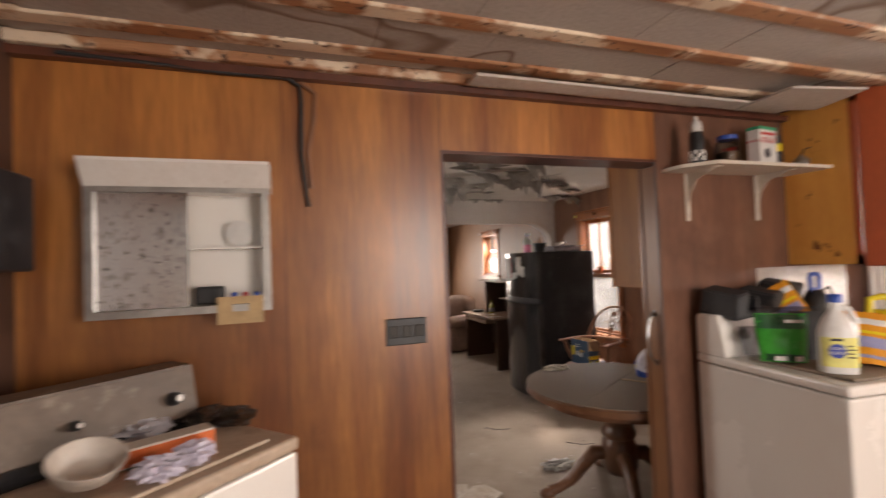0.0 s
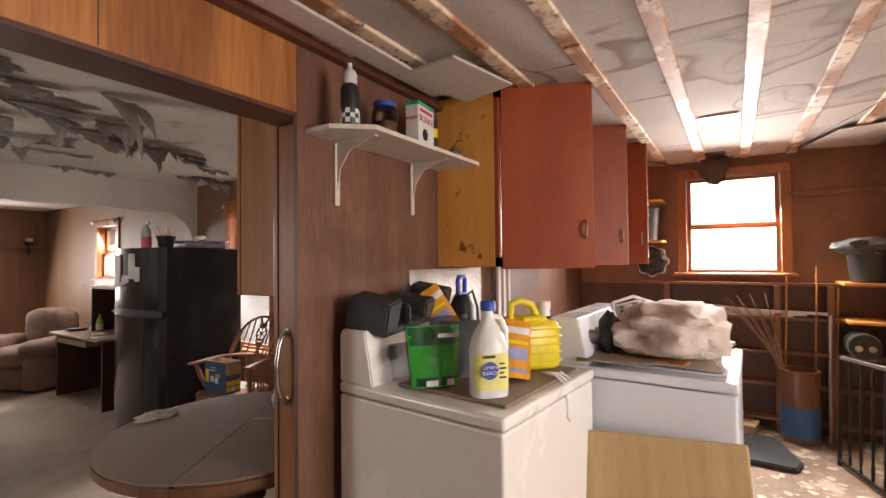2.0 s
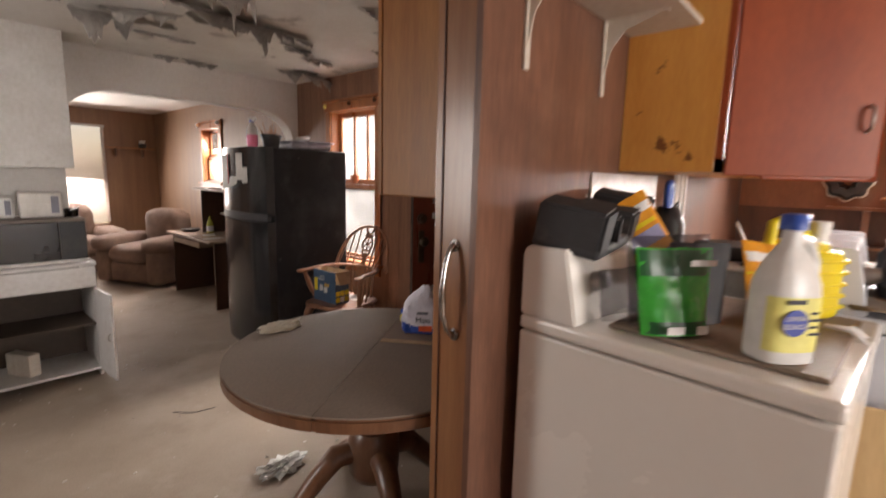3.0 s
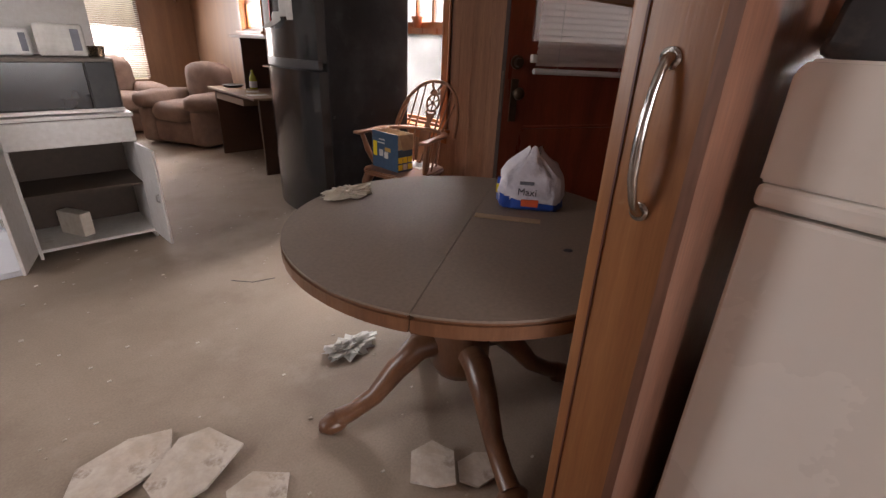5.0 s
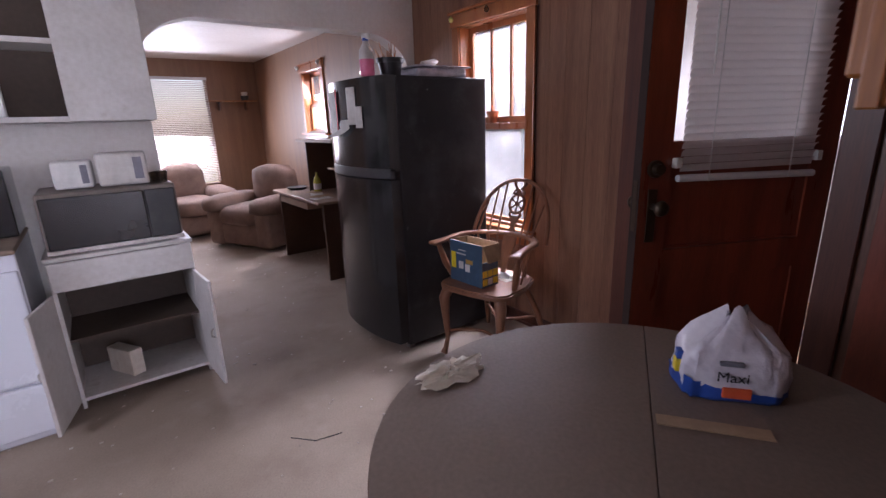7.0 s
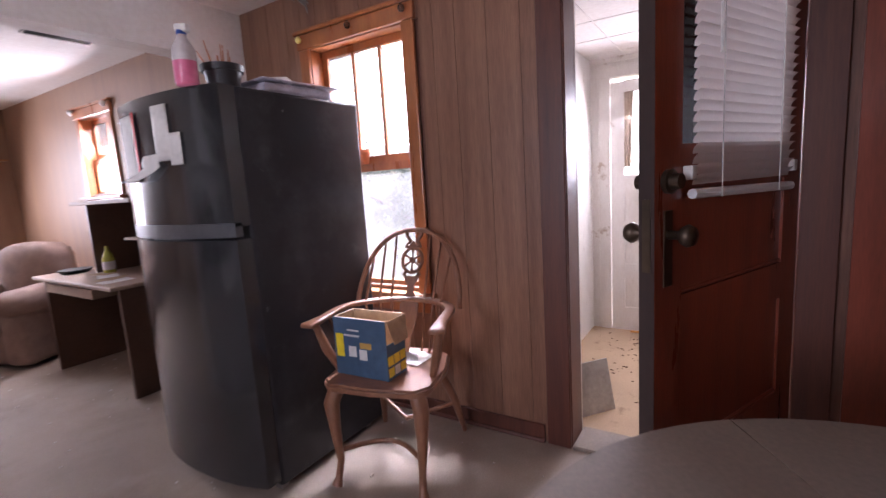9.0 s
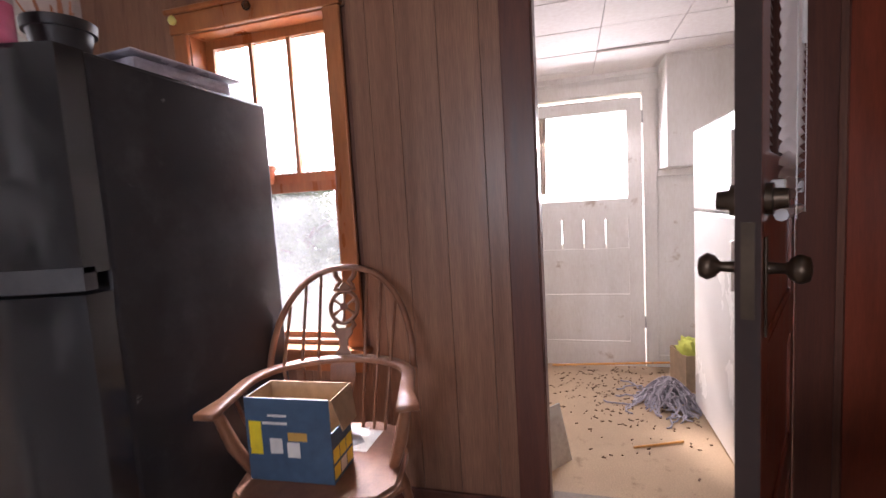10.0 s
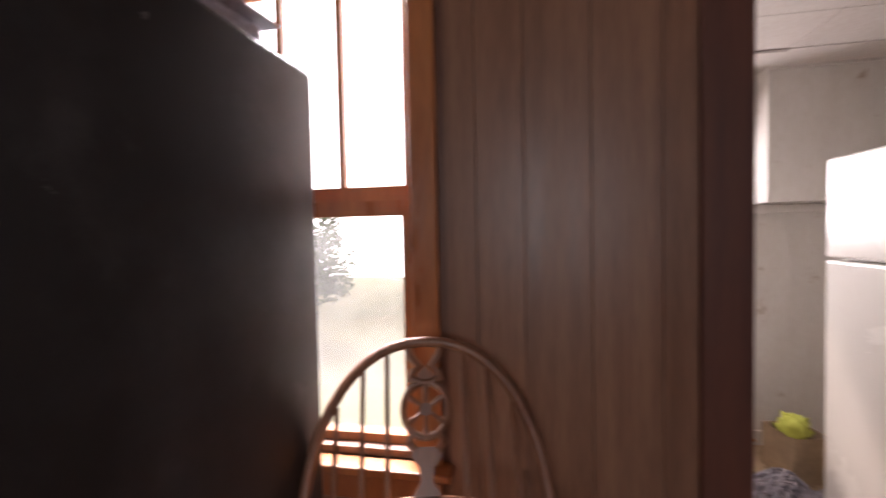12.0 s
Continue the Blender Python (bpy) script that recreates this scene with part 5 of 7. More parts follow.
yj = thing("washer_fluid_jug", (2.36, 1.24, WT), -38, "large ribbed bright yellow jug with handle and white cap", "bottle")
bm = B()
bx(bm, (-0.085, -0.06, 0), (0.085, 0.06, 0.185), 0.025, seg=3)
part("body", bm, YEL_P, yj, smooth=True)
for k in range(5):
    part("rib", bx(B(), (-0.0875, -0.0625, 0.03 + k * 0.03), (0.0875, 0.0625, 0.042 + k * 0.03), 0.005, seg=1), YEL_P, yj, smooth=True)
part("shoulder", bx(B(), (-0.08, -0.055, 0.18), (0.03, 0.055, 0.205), 0.012, seg=2), YEL_P, yj, smooth=True)
part("neck", lathe(B(), [(0.024, 0.2), (0.022, 0.225), (0.026, 0.226), (0.026, 0.255), (0.0, 0.257)], 16, (0.045, 0, 0)), WHITE_P, yj, "white ribbed cap", smooth=True)
part("handle", tube(B(), [(0.01, 0, 0.2), (-0.01, 0, 0.245), (-0.06, 0, 0.262), (-0.1, 0, 0.25), (-0.105, 0, 0.2), (-0.08, 0, 0.15)], 0.014, 10), YEL_P, yj, smooth=True)
bk = thing("pump_canister", (2.42, 1.6, WT), 10, "dark canister with a blue squared handle behind the bags", "bottle")
part("body", lathe(B(), [(0.05, 0), (0.055, 0.01), (0.055, 0.22), (0.03, 0.27), (0.0, 0.27)], 18), BLACK_PLASTIC, bk, smooth=True)
part("handle", tube(B(), [(-0.04, 0, 0.27), (-0.045, 0, 0.33), (-0.03, 0, 0.345), (0.03, 0, 0.345), (0.045, 0, 0.33), (0.04, 0, 0.27), (-0.04, 0, 0.27)], 0.011, 8, False), BLUE_P, bk, smooth=True)
part("hose", tube(B(), [(0.03, 0, 0.25), (0.09, -0.02, 0.28), (0.13, -0.03, 0.2), (0.12, -0.04, 0.1), (0.08, -0.04, 0.02)], 0.006, 8), BLACK_PLASTIC, bk, smooth=True)
fo = thing("foam_insert", (2.13, 1.72, WT + 0.185), 3, "dark grey moulded foam packing insert lying on the washer console", "packaging")
def foam_block(x0, x1, y0, y1, h, skew):
    bm = prism(B(), [(x0, 0.0), (x1, 0.0), (x1 + skew, h), (x0 + skew * 0.4, h * 0.9)], y1 - y0, "y", y0)
    bmesh.ops.bevel(bm, geom=list(bm.edges), offset=0.008, segments=2, affect="EDGES")
    return bm


part("base", bx(B(), (-0.25, -0.09, 0.0), (0.26, 0.09, 0.028), 0.01, seg=2), FOAM, fo, smooth=True)
for x0, x1, y0, y1, h, k in ((-0.25, -0.17, -0.09, 0.09, 0.13, 0.02), (-0.1, -0.06, -0.09, 0.06, 0.105, -0.03), (-0.17, -0.1, 0.03, 0.09, 0.09, 0.0), (0.03, 0.1, -0.09, 0.09, 0.1, 0.02), (0.19, 0.25, -0.09, 0.09, 0.125, 0.025), (0.1, 0.19, 0.02, 0.09, 0.085, 0.0), (-0.06, 0.03, -0.02, 0.09, 0.05, 0.0)):
    part("rib", foam_block(x0, x1, y0, y1, h, k), FOAM, fo, smooth=True)
fo.matrix_world = pose(2.13, 1.715, WT + 0.178, 9, -3, 6)
cdp = [(2.26, 1.17, WT + 0.01), (2.28, 1.12, WT + 0.008), (2.29, 1.09, WT - 0.02), (2.3, 1.085, 0.95), (2.29, 1.085, 0.75), (2.31, 1.085, 0.55), (2.3, 1.085, 0.3)]
cr = thing("clothes_line", (0, 0, 0), 0, "looped white cloth cord hanging down the washer front", "cord")
part("strand", tube(B(), cdp, 0.006, 6), WHITE_PAPER, cr, smooth=True)
part("strand", tube(B(), [(2.26, 1.17, WT + 0.01), (2.245, 1.12, WT + 0.012), (2.25, 1.083, WT - 0.02), (2.255, 1.083, 0.98), (2.28, 1.081, 0.96), (2.31, 1.083, 0.98), (2.32, 1.083, WT - 0.02), (2.3, 1.12, WT + 0.01)], 0.006, 6), WHITE_PAPER, cr, smooth=True)

# shelf with brackets
sh = thing("wall_shelf", (1.75, 1.6, 1.985), 0, "cream painted wall shelf on two metal brackets with a cut corner", "shelf")
SHELFM = mat("cream_painted_shelf", (0.66, 0.6, 0.52), (0.58, 0.5, 0.42), 4, rough=0.5, bump=0.05, spots=[((0.4, 0.28, 0.18), 6.0, 0.62, 0.74, 0.5)])
part("board", prism(B(), [(0.0, 0.12), (0.1, 0.0), (0.85, 0.0), (0.85, 0.238), (0.0, 0.238)], 0.016, "z", 0), SHELFM, sh)
for x in (0.15, 0.63):
    bm = boxes((x - 0.012, 0.232, -0.24, x + 0.012, 0.238, 0.0), (x - 0.012, 0.04, -0.006, x + 0.012, 0.232, -0.001))
    br = part("bracket", bm, SHELFM, sh, "cream steel bracket")
    part("rib", prism(B(), [(0.06, -0.006), (0.232, -0.006), (0.232, -0.18), (0.215, -0.1), (0.17, -0.04)], 0.004, "x", x - 0.002), SHELFM, br)
ST = 2.002
ca = thing("spray_can", (1.83, 1.7, ST), 0, "black and white chequered spray can with a white top", "can")
part("body", lathe(B(), [(0.03, 0), (0.032, 0.004), (0.032, 0.13), (0.024, 0.15), (0.024, 0.152)], 20), BLACK_PLASTIC, ca, smooth=True)
part("cap", lathe(B(), [(0.026, 0.15), (0.026, 0.185), (0.018, 0.2), (0.01, 0.205), (0.009, 0.225), (0.0, 0.226)], 16), WHITE_P, ca, smooth=True)
for r in range(3):
    for k in range(6):
        a = 2 * math.pi * (k + 0.5 * (r % 2)) / 6
        part("white_square", bx(B(), (-0.008, -0.0335, 0.012 + r * 0.016), (0.008, -0.0315, 0.028 + r * 0.016)), WHITE_P, ca).matrix_local = pose(0, 0, 0, 0, 0, math.degrees(a))
ja = thing("glass_jar", (2.02, 1.7, ST), 0, "dusty clear glass jar with a blue lid", "jar")
part("glass", lathe(B(), [(0.045, 0), (0.05, 0.01), (0.05, 0.1), (0.04, 0.118), (0.04, 0.125)], 24), GLASSJAR, ja, smooth=True)
part("contents", lathe(B(), [(0.045, 0.005), (0.046, 0.06), (0.0, 0.065)], 16), plain("brown_powder", (0.3, 0.2, 0.14), 0.9), ja, smooth=True)
part("lid", lathe(B(), [(0.043, 0.12), (0.043, 0.14), (0.0, 0.142)], 24), BLUE_P, ja, smooth=True)
part("box", boxes((0, 0, 0, 0.04, 0.06, 0.1)), REDINK, thing("small_carton", (2.1, 1.72, ST), 20, "small red and yellow carton beside the jar", "box"))
bo = thing("borax_box", (2.18, 1.655, ST), 8, "white borax carton with red lettering and green top", "box")
part("carton", bx(B(), (0, 0, 0), (0.145, 0.06, 0.19), 0.002), WHITE_PAPER, bo)
part("top_band", boxes((-0.0006, -0.0006, 0.175, 0.1456, 0.0606, 0.191)), plain("green_print", (0.02, 0.35, 0.18), 0.5), bo)
part("red_panel", boxes((0.1455, 0.005, 0.14, 0.1462, 0.055, 0.175)), REDINK, bo)
text(bo, "BORAX", 0.038, facing(0.072, -0.0012, 0.122, 0), REDINK)
text(bo, "BORAX", 0.017, pose(-0.001, 0.03, 0.12, 90, 0, -90), REDINK)
part("print_bar", boxes((0.015, -0.001, 0.15, 0.13, -0.0002, 0.163)), REDINK, bo)
part("badge", tube(B(), [(0.06, -0.0002, 0.06), (0.06, -0.0014, 0.06)], 0.024, 20), DARKINK, bo)
ck = thing("black_can", (2.37, 1.72, ST), 0, "black can with yellow band beside the borax carton", "can")
part("body", lathe(B(), [(0.03, 0), (0.03, 0.16), (0.0, 0.162)], 18), BLACK_PLASTIC, ck, smooth=True)
part("band", lathe(B(), [(0.0305, 0.08), (0.0305, 0.12)], 18), YEL_P, ck, smooth=True)
oc = thing("oil_can", (2.47, 1.66, ST), 0, "small grimy oil can with a thin spout", "can")
part("body", lathe(B(), [(0.035, 0), (0.035, 0.03), (0.01, 0.055), (0.006, 0.06)], 16), STEEL, oc, smooth=True)
part("spout", tube(B(), [(0, 0, 0.055), (0.03, 0.0, 0.09), (0.07, 0.0, 0.1)], 0.003, 6), BLACK_PLASTIC, oc, smooth=True)

# dryer top and the board that leans on its side
DT = LF + 0.935
bl = solo("blanket", lump(B(), (2.97, 0.83, DT + 0.1), (0.37, 0.22, 0.115), 64, 0.24, 2.3, 0.72, 3.0, DT + 0.026), RAG, "grey-beige crumpled blanket heaped on the dryer", "blanket", smooth=True)
solo("wooden_tray", bx(B(), (-0.3, -0.17, 0), (0.36, 0.19, 0.022), 0.006, seg=2), OAK, "pale wooden board lying under the blanket on the dryer", "board", at=(2.92, 0.83, DT), rz=-14)
bm = B()
grid(bm, 14, 8, lambda u, v: (2.6 + 0.35 * u - 0.1 * v, 0.62 + 0.5 * v + 0.06 * u, DT + 0.018 + 0.012 * noise.noise(Vector((u * 4, v * 4, 2))) - 0.1 * max(0, 0.12 - v)))
cl = solo("dusty_cloth", bm, plain("dusty_taupe_cloth", (0.27, 0.21, 0.16), 0.9, bump=0.3), "dusty taupe cloth spread over the dryer's corner", "cloth", smooth=True)
cl.modifiers.new("thick", "SOLIDIFY").thickness = 0.008
solo("black_plastic_bag", lump(B(), (2.72, 1.03, DT + 0.09), (0.07, 0.05, 0.1), 18, 0.35, 4.0), BLACK_PLASTIC, "crumpled black plastic bag beside the dryer console", "bag", smooth=True)
hg = thing("hanger_loops", (0, 0, 0), 0, "white plastic coated wire loops around the blanket", "wire")
for k in range(3):
    part("loop", tube(B(), [(2.75 + 0.05 * k, 1.02, DT + 0.12), (2.8 + 0.06 * k, 1.04, DT + 0.22 - 0.02 * k), (2.95 + 0.08 * k, 0.98, DT + 0.24 - 0.03 * k), (3.1 + 0.06 * k, 0.85, DT + 0.18 - 0.02 * k), (3.27 + 0.03 * k, 0.7 - 0.03 * k, DT + 0.1)], 0.008, 8), WHITE_P, hg, smooth=True)
lb = solo("leaning_board", bx(B(), (-0.31, -0.008, 0), (0.31, 0.008, 0.72), 0.006, seg=2), LIGHT_BOARD, "pale wood-grain board leaning against the dryer's side", "board", at=(2.44, 0.83, LF), rz=-91.5)
lb.matrix_world = pose(2.38, 0.8, LF, -7, -4.5, -88)
solo("wooden_crate", bx(B(), (-0.25, -0.14, 0), (0.25, 0.14, DT - 0.15 - LF), 0.004), WOOD_DARK, "dark wooden crate that carries the storage bin", "crate", at=(2.95, 1.5, LF))
cb = thing("storage_bin", (2.95, 1.5, DT - 0.15), -8, "translucent grey bin of cables and pans behind the dryer", "container")
part("bin", bx(B(), (-0.22, -0.14, 0), (0.22, 0.14, 0.2), 0.015, seg=2), plain("translucent_grey_plastic", (0.4, 0.43, 0.46), 0.35), cb)
part("rim", bx(B(), (-0.235, -0.155, 0.19), (0.235, 0.155, 0.205), 0.006), WHITE_P, cb)
part("pan", lathe(B(), [(0.1, 0.2), (0.13, 0.25), (0.13, 0.262), (0.0, 0.26)], 20), BLACK_PLASTIC, cb, smooth=True)
part("rod", tube(B(), [(-0.05, -0.1, 0.22), (0.2, 0.05, 0.33)], 0.006, 6), STEEL, cb)
for k in range(3):
    part("cable", tube(B(), [(-0.18 + 0.1 * k, -0.1, 0.21), (-0.1 + 0.1 * k, -0.13, 0.27), (0.0 + 0.08 * k, -0.05, 0.25), (0.1 + 0.03 * k, -0.14, 0.2)], 0.008, 6), BLACK_PLASTIC, cb, smooth=True)
struct("foil_wall_sheet", boxes((2.35, 1.834, 1.16, 3.05, 1.8395, 1.49)), mat("dull_foil_sheet", (0.6, 0.58, 0.55), (0.45, 0.42, 0.4), 6, rough=0.35, metal=0.7, bump=0.3))
for k in range(3):
    solo("white_lath", bx(B(), (-0.02, -0.008, 0), (0.02, 0.008, 1.32), 0.002), WHITE_PAINT, "white painted lath standing behind the machines", "lath", "laths behind the machines", at=(3.2 + 0.07 * k, 1.79, LF), rz=3 * k)

# ---- laundry end wall ----
def bucket(name, at, r, h, label, m):
    o = thing(name, at, 0, label, "bucket")
    part("body", lathe(B(), [(r * 0.8, 0), (r * 0.82, 0.004), (r * 0.97, h - 0.02), (r * 1.04, h - 0.02), (r * 1.05, h), (r * 0.96, h), (r * 0.78, 0.01), (0, 0.01)], 28), m, o, smooth=True)
    part("bail", tube(B(), [(r * math.cos(a), r * math.sin(a) * 0.3 - r * 0.8 * math.sin(a), h - 0.02 - 0.03 * math.sin(a)) for a in [math.pi * k / 10 for k in range(11)]], 0.003, 6), STEEL, o, smooth=True)
    return o


for z in (2.02, 1.68):
    struct("corner_shelf", bx(B(), (EX - 0.3, 1.08, z - 0.018), (EX, 1.836, z), 0.002), PINE)
bucket("stock_pot", (EX - 0.16, 1.25, 1.682), 0.14, 0.27, "black enamel pot on the corner shelf", BLACK_PLASTIC)
part("body", lathe(B(), [(0.03, 0), (0.03, 0.12), (0.0, 0.122)], 16), REDINK, thing("small_can", (EX - 0.15, 1.45, 2.02), 0, "small dark red can on the top corner shelf", "can"))
bp_ = thing("fluted_cake_pan", (EX - 0.03, 1.2, 1.5), 0, "fluted cake pan hanging on the end wall", "pan")
bm = B()
rows = []
for r, d in ((0.125, 0.0), (0.12, 0.02), (0.1, 0.045), (0.05, 0.05), (0.03, 0.0)):
    rows.append([bm.verts.new((-d, (r + 0.008 * math.cos(8 * 2 * math.pi * k / 48)) * math.cos(2 * math.pi * k / 48), (r + 0.008 * math.cos(8 * 2 * math.pi * k / 48)) * math.sin(2 * math.pi * k / 48))) for k in range(48)])
for a, b_ in zip(rows, rows[1:]):
    for k in range(48):
        bm.faces.new((a[k], a[(k + 1) % 48], b_[(k + 1) % 48], b_[k]))
part("mould", bm, BLACK_PLASTIC, bp_)
part("rim", tube(B(), [(0.002, (0.125 + 0.01 * math.cos(8 * a)) * math.cos(a), (0.125 + 0.01 * math.cos(8 * a)) * math.sin(a)) for a in [2 * math.pi * k / 64 for k in range(65)]], 0.009, 6, False), SHELFM, bp_, smooth=True)
struct("wall_rail", bx(B(), (EX - 0.02, -0.37, 2.0), (EX, 0.22, 2.04), 0.003), PANEL_END)
struct("wall_rail_side", bx(B(), (3.2, -0.37, 1.98), (EX - 0.02, -0.345, 2.02), 0.003), OAK)
bu = bucket("black_bucket", (EX - 0.2, -0.22, 1.345), 0.13, 0.23, "black bucket with a bunched dark tarp inside on the ledge", BLACK_PLASTIC)
part("tarp", lump(B(), (-0.02, 0.03, 0.25), (0.15, 0.17, 0.06), 22, 0.4, 4.0, seed=4), plain("dark_grey_tarp", (0.1, 0.095, 0.09), 0.6, bump=0.3), bu, smooth=True)
solo("ledge_board", bx(B(), (EX - 0.33, -0.37, 1.327), (EX, -0.06, 1.345), 0.002), PINE, "short pale shelf board under the black bucket", "board")
solo("ledge_board", bx(B(), (EX - 0.33, -0.37, 1.06), (EX, -0.08, 1.078), 0.002), PINE, "short pale shelf board above the motor", "board")
mo = thing("electric_motor", (EX - 0.22, -0.16, 0.82), 0, "round dark motor with a light steel band", "motor")
part("drum", tube(B(), [(-0.12, 0, 0.09), (0.1, 0, 0.09)], 0.085, 24), BLACK_PLASTIC, mo, smooth=True)
part("band", tube(B(), [(-0.1, 0, 0.09), (-0.04, 0, 0.09)], 0.09, 24), STEEL, mo, smooth=True)
for y in (-0.035, 0.035):
    part("port", tube(B(), [(-0.121, y, 0.08), (-0.135, y, 0.08)], 0.02, 12), STEEL, mo)
ba = thing("tall_bin", (EX - 0.22, 0.19, LF), 0, "dark cylindrical bin with a faded blue lower half", "bin")
part("body", lathe(B(), [(0.115, 0.0), (0.12, 0.5), (0.125, 0.5), (0.125, 0.52), (0.11, 0.52), (0.105, 0.02), (0, 0.02)], 26), WOOD_DARK, ba, smooth=True)
part("blue_band", lathe(B(), [(0.1185, 0.04), (0.1215, 0.26)], 26), plain("faded_blue_paint", (0.04, 0.12, 0.3), 0.5), ba, smooth=True)
for k in range(8):
    y = 0.13 + 0.014 * k
    tip = 0.66 - 0.022 * k * k ** 0.3
    solo("wooden_stick", tube(B(), [(EX - 0.2 - 0.006 * k, y, LF + 0.2), (EX - 0.16, 0.5 * (y + tip), 0.86), (EX - 0.13 + 0.006 * (k % 3), tip, 1.2 + 0.06 * math.sin(k * 3))], [0.005, 0.004, 0.003], 6), plain("dry_tan_stick", (0.34, 0.22, 0.13), 0.7) if k % 2 else WOOD_CHAIR, "thin wooden stick standing in the tall bin", "stick", "sticks in the tall bin")
for y, z in ((0.06, 1.45), (-0.06, 1.3), (0.24, 1.4)):
    solo("wooden_stick", tube(B(), [(EX - 0.14, y + 0.04, LF), (EX - 0.12, y, z)], 0.007, 6), OAK, "thin wooden stick leaning on the wall ledges", "stick", "sticks on the ledges")
for k, (a, b_) in enumerate((((0.95, 1.075), (0.2, 1.07)), ((0.9, 1.1), (0.12, 1.085)), ((0.82, 1.14), (0.3, 1.09)), ((0.6, 1.11), (0.0, 1.1)))):
    solo("white_trim_strip", tube(B(), [(EX - 0.06 + 0.01 * (k % 2) - 0.012 * k, a[0], a[1]), (EX - 0.05 - 0.012 * k, b_[0], b_[1])], 0.014, 4), WHITE_PAINT, "long white trim strip lying on the wall ledge", "strip", "strips on the ledge")
# iron gate leaning at the right, of twisted bars
IRON = plain("black_wrought_iron", (0.03, 0.026, 0.024), 0.45, metal=0.6)
gt = thing("iron_gate", (4.55, 0.0, LF), 0, "black wrought-iron railing panel with twisted bars leaning by the wall", "railing")
P0, P1 = Vector((4.55, 0.03, LF)), Vector((3.72, -0.24, LF))
up = Vector((0.06, -0.03, 0.7))


def gp(u, v):
    q = P0.lerp(P1, u) + up * v - Vector((4.55, 0, LF))
    return q


part("bottom_rail", tube(B(), [gp(0, 0.05), gp(1, 0.05)], 0.013, 4), IRON, gt)
part("top_rail", tube(B(), [gp(0, 0.98), gp(1, 1.05)], 0.014, 4), STEEL, gt)
part("end_post", tube(B(), [gp(0, 0.0), gp(0, 1.0)], 0.014, 4), IRON, gt)
part("end_post", tube(B(), [gp(1, 0.0), gp(1, 1.2)], 0.018, 4), IRON, gt)
for k in range(1, 8):
    bm = B()
    pts = [gp(k / 8, 0.05 + 0.93 * i / 16) for i in range(17)]
    tube(bm, pts, [0.006 + 0.007 * abs(math.sin(i * 0.98 + k)) for i in range(17)], 4)
    part("twisted_bar", bm, IRON, gt)
pl = solo("plywood_sheet", bx(B(), (0, 0, 0), (0.8, 0.018, 1.18), 0.002), LIGHT_BOARD, "worn pale plywood sheet leaning on the side wall", "board")
pl.matrix_world = pose(3.6, -0.26, LF, 3, 0, 0)
bm = prism(B(), [(-0.3, -0.12), (-0.18, -0.2), (0.22, -0.17), (0.3, -0.02), (0.2, 0.17), (-0.22, 0.2)], 0.035, "z", 0)
bmesh.ops.bevel(bm, geom=list(bm.edges), offset=0.008, segments=2, affect="EDGES")
solo("floor_mat", bm, BLACK_PLASTIC, "stiff black rubber mat on the laundry floor", "mat", at=(4.52, 0.46, LF + 0.001), rz=12)
solo("black_tray", bx(B(), (-0.2, -0.12, 0), (0.2, 0.12, 0.025), 0.008), BLACK_PLASTIC, "flat black tray on the floor by the dryer", "tray", at=(3.62, 0.66, LF), rz=20)
solo("torn_carton", bx(B(), (-0.08, -0.06, 0), (0.08, 0.06, 0.13), 0.003), CARD, "torn brown carton on the floor by the wall", "box", at=(4.85, 0.72, LF), rz=25)
solo("torn_carton", bx(B(), (-0.09, -0.05, 0), (0.09, 0.05, 0.07), 0.003), CARD, "low brown carton against the end wall", "box", at=(4.95, 0.5, LF), rz=-10)
solo("steel_hose_stand", tube(B(), [(4.95, 0.02, LF), (4.95, 0.0, 1.1)], 0.009, 8), STEEL, "thin upright steel pipe near the bin", "pipe")
# floor scraps
rnd = random.Random(5)
bm = B()
for k in range(260):
    x, y = rnd.uniform(3.3, 5.0), rnd.uniform(-0.3, 1.1)
    s = rnd.uniform(0.008, 0.035)
    a = rnd.uniform(0, 6.28)
    vs = [bm.verts.new((x + s * math.cos(a + q) * (1 + 0.4 * math.sin(q * 3 + k)), y + s * math.sin(a + q), LF + 0.003 + 0.004 * rnd.random())) for q in (0, 1.3, 2.6, 3.9, 5.1)]
    bm.faces.new(vs)
tagged(finish("floor_scraps", bm, plain("pale_flaking_scraps", (0.5, 0.42, 0.32), 0.8)), "pale flaking scraps strewn on the laundry floor", "debris", kind="stuff")
# ceiling clutter
rg_ = thing("ceiling_register", (3.77, 0.64, H - 0.02), 0, "small steel ceiling register hanging between two battens", "vent")
part("frame", boxes((-0.06, -0.1, 0, 0.06, -0.09, 0.008), (-0.06, 0.09, 0, 0.06, 0.1, 0.008), (-0.06, -0.09, 0, -0.05, 0.09, 0.008), (0.05, -0.09, 0, 0.06, 0.09, 0.008)), STEEL, rg_)
part("duct", boxes((-0.05, -0.09, 0.006, 0.05, 0.09, 0.012)), BLACK_PLASTIC, rg_)
part("damper", boxes((-0.004, -0.09, -0.002, 0.004, 0.09, 0.004)), STEEL, rg_)
ins = solo("hanging_insulation", lump(B(), (EX - 0.14, 0.7, H - 0.09), (0.07, 0.1, 0.12), 24, 0.7, 4.5, seed=8), plain("dirty_brown_insulation", (0.13, 0.085, 0.065), 0.95, bump=0.6), "torn brown insulation hanging from the ceiling over the window", "insulation", smooth=True)
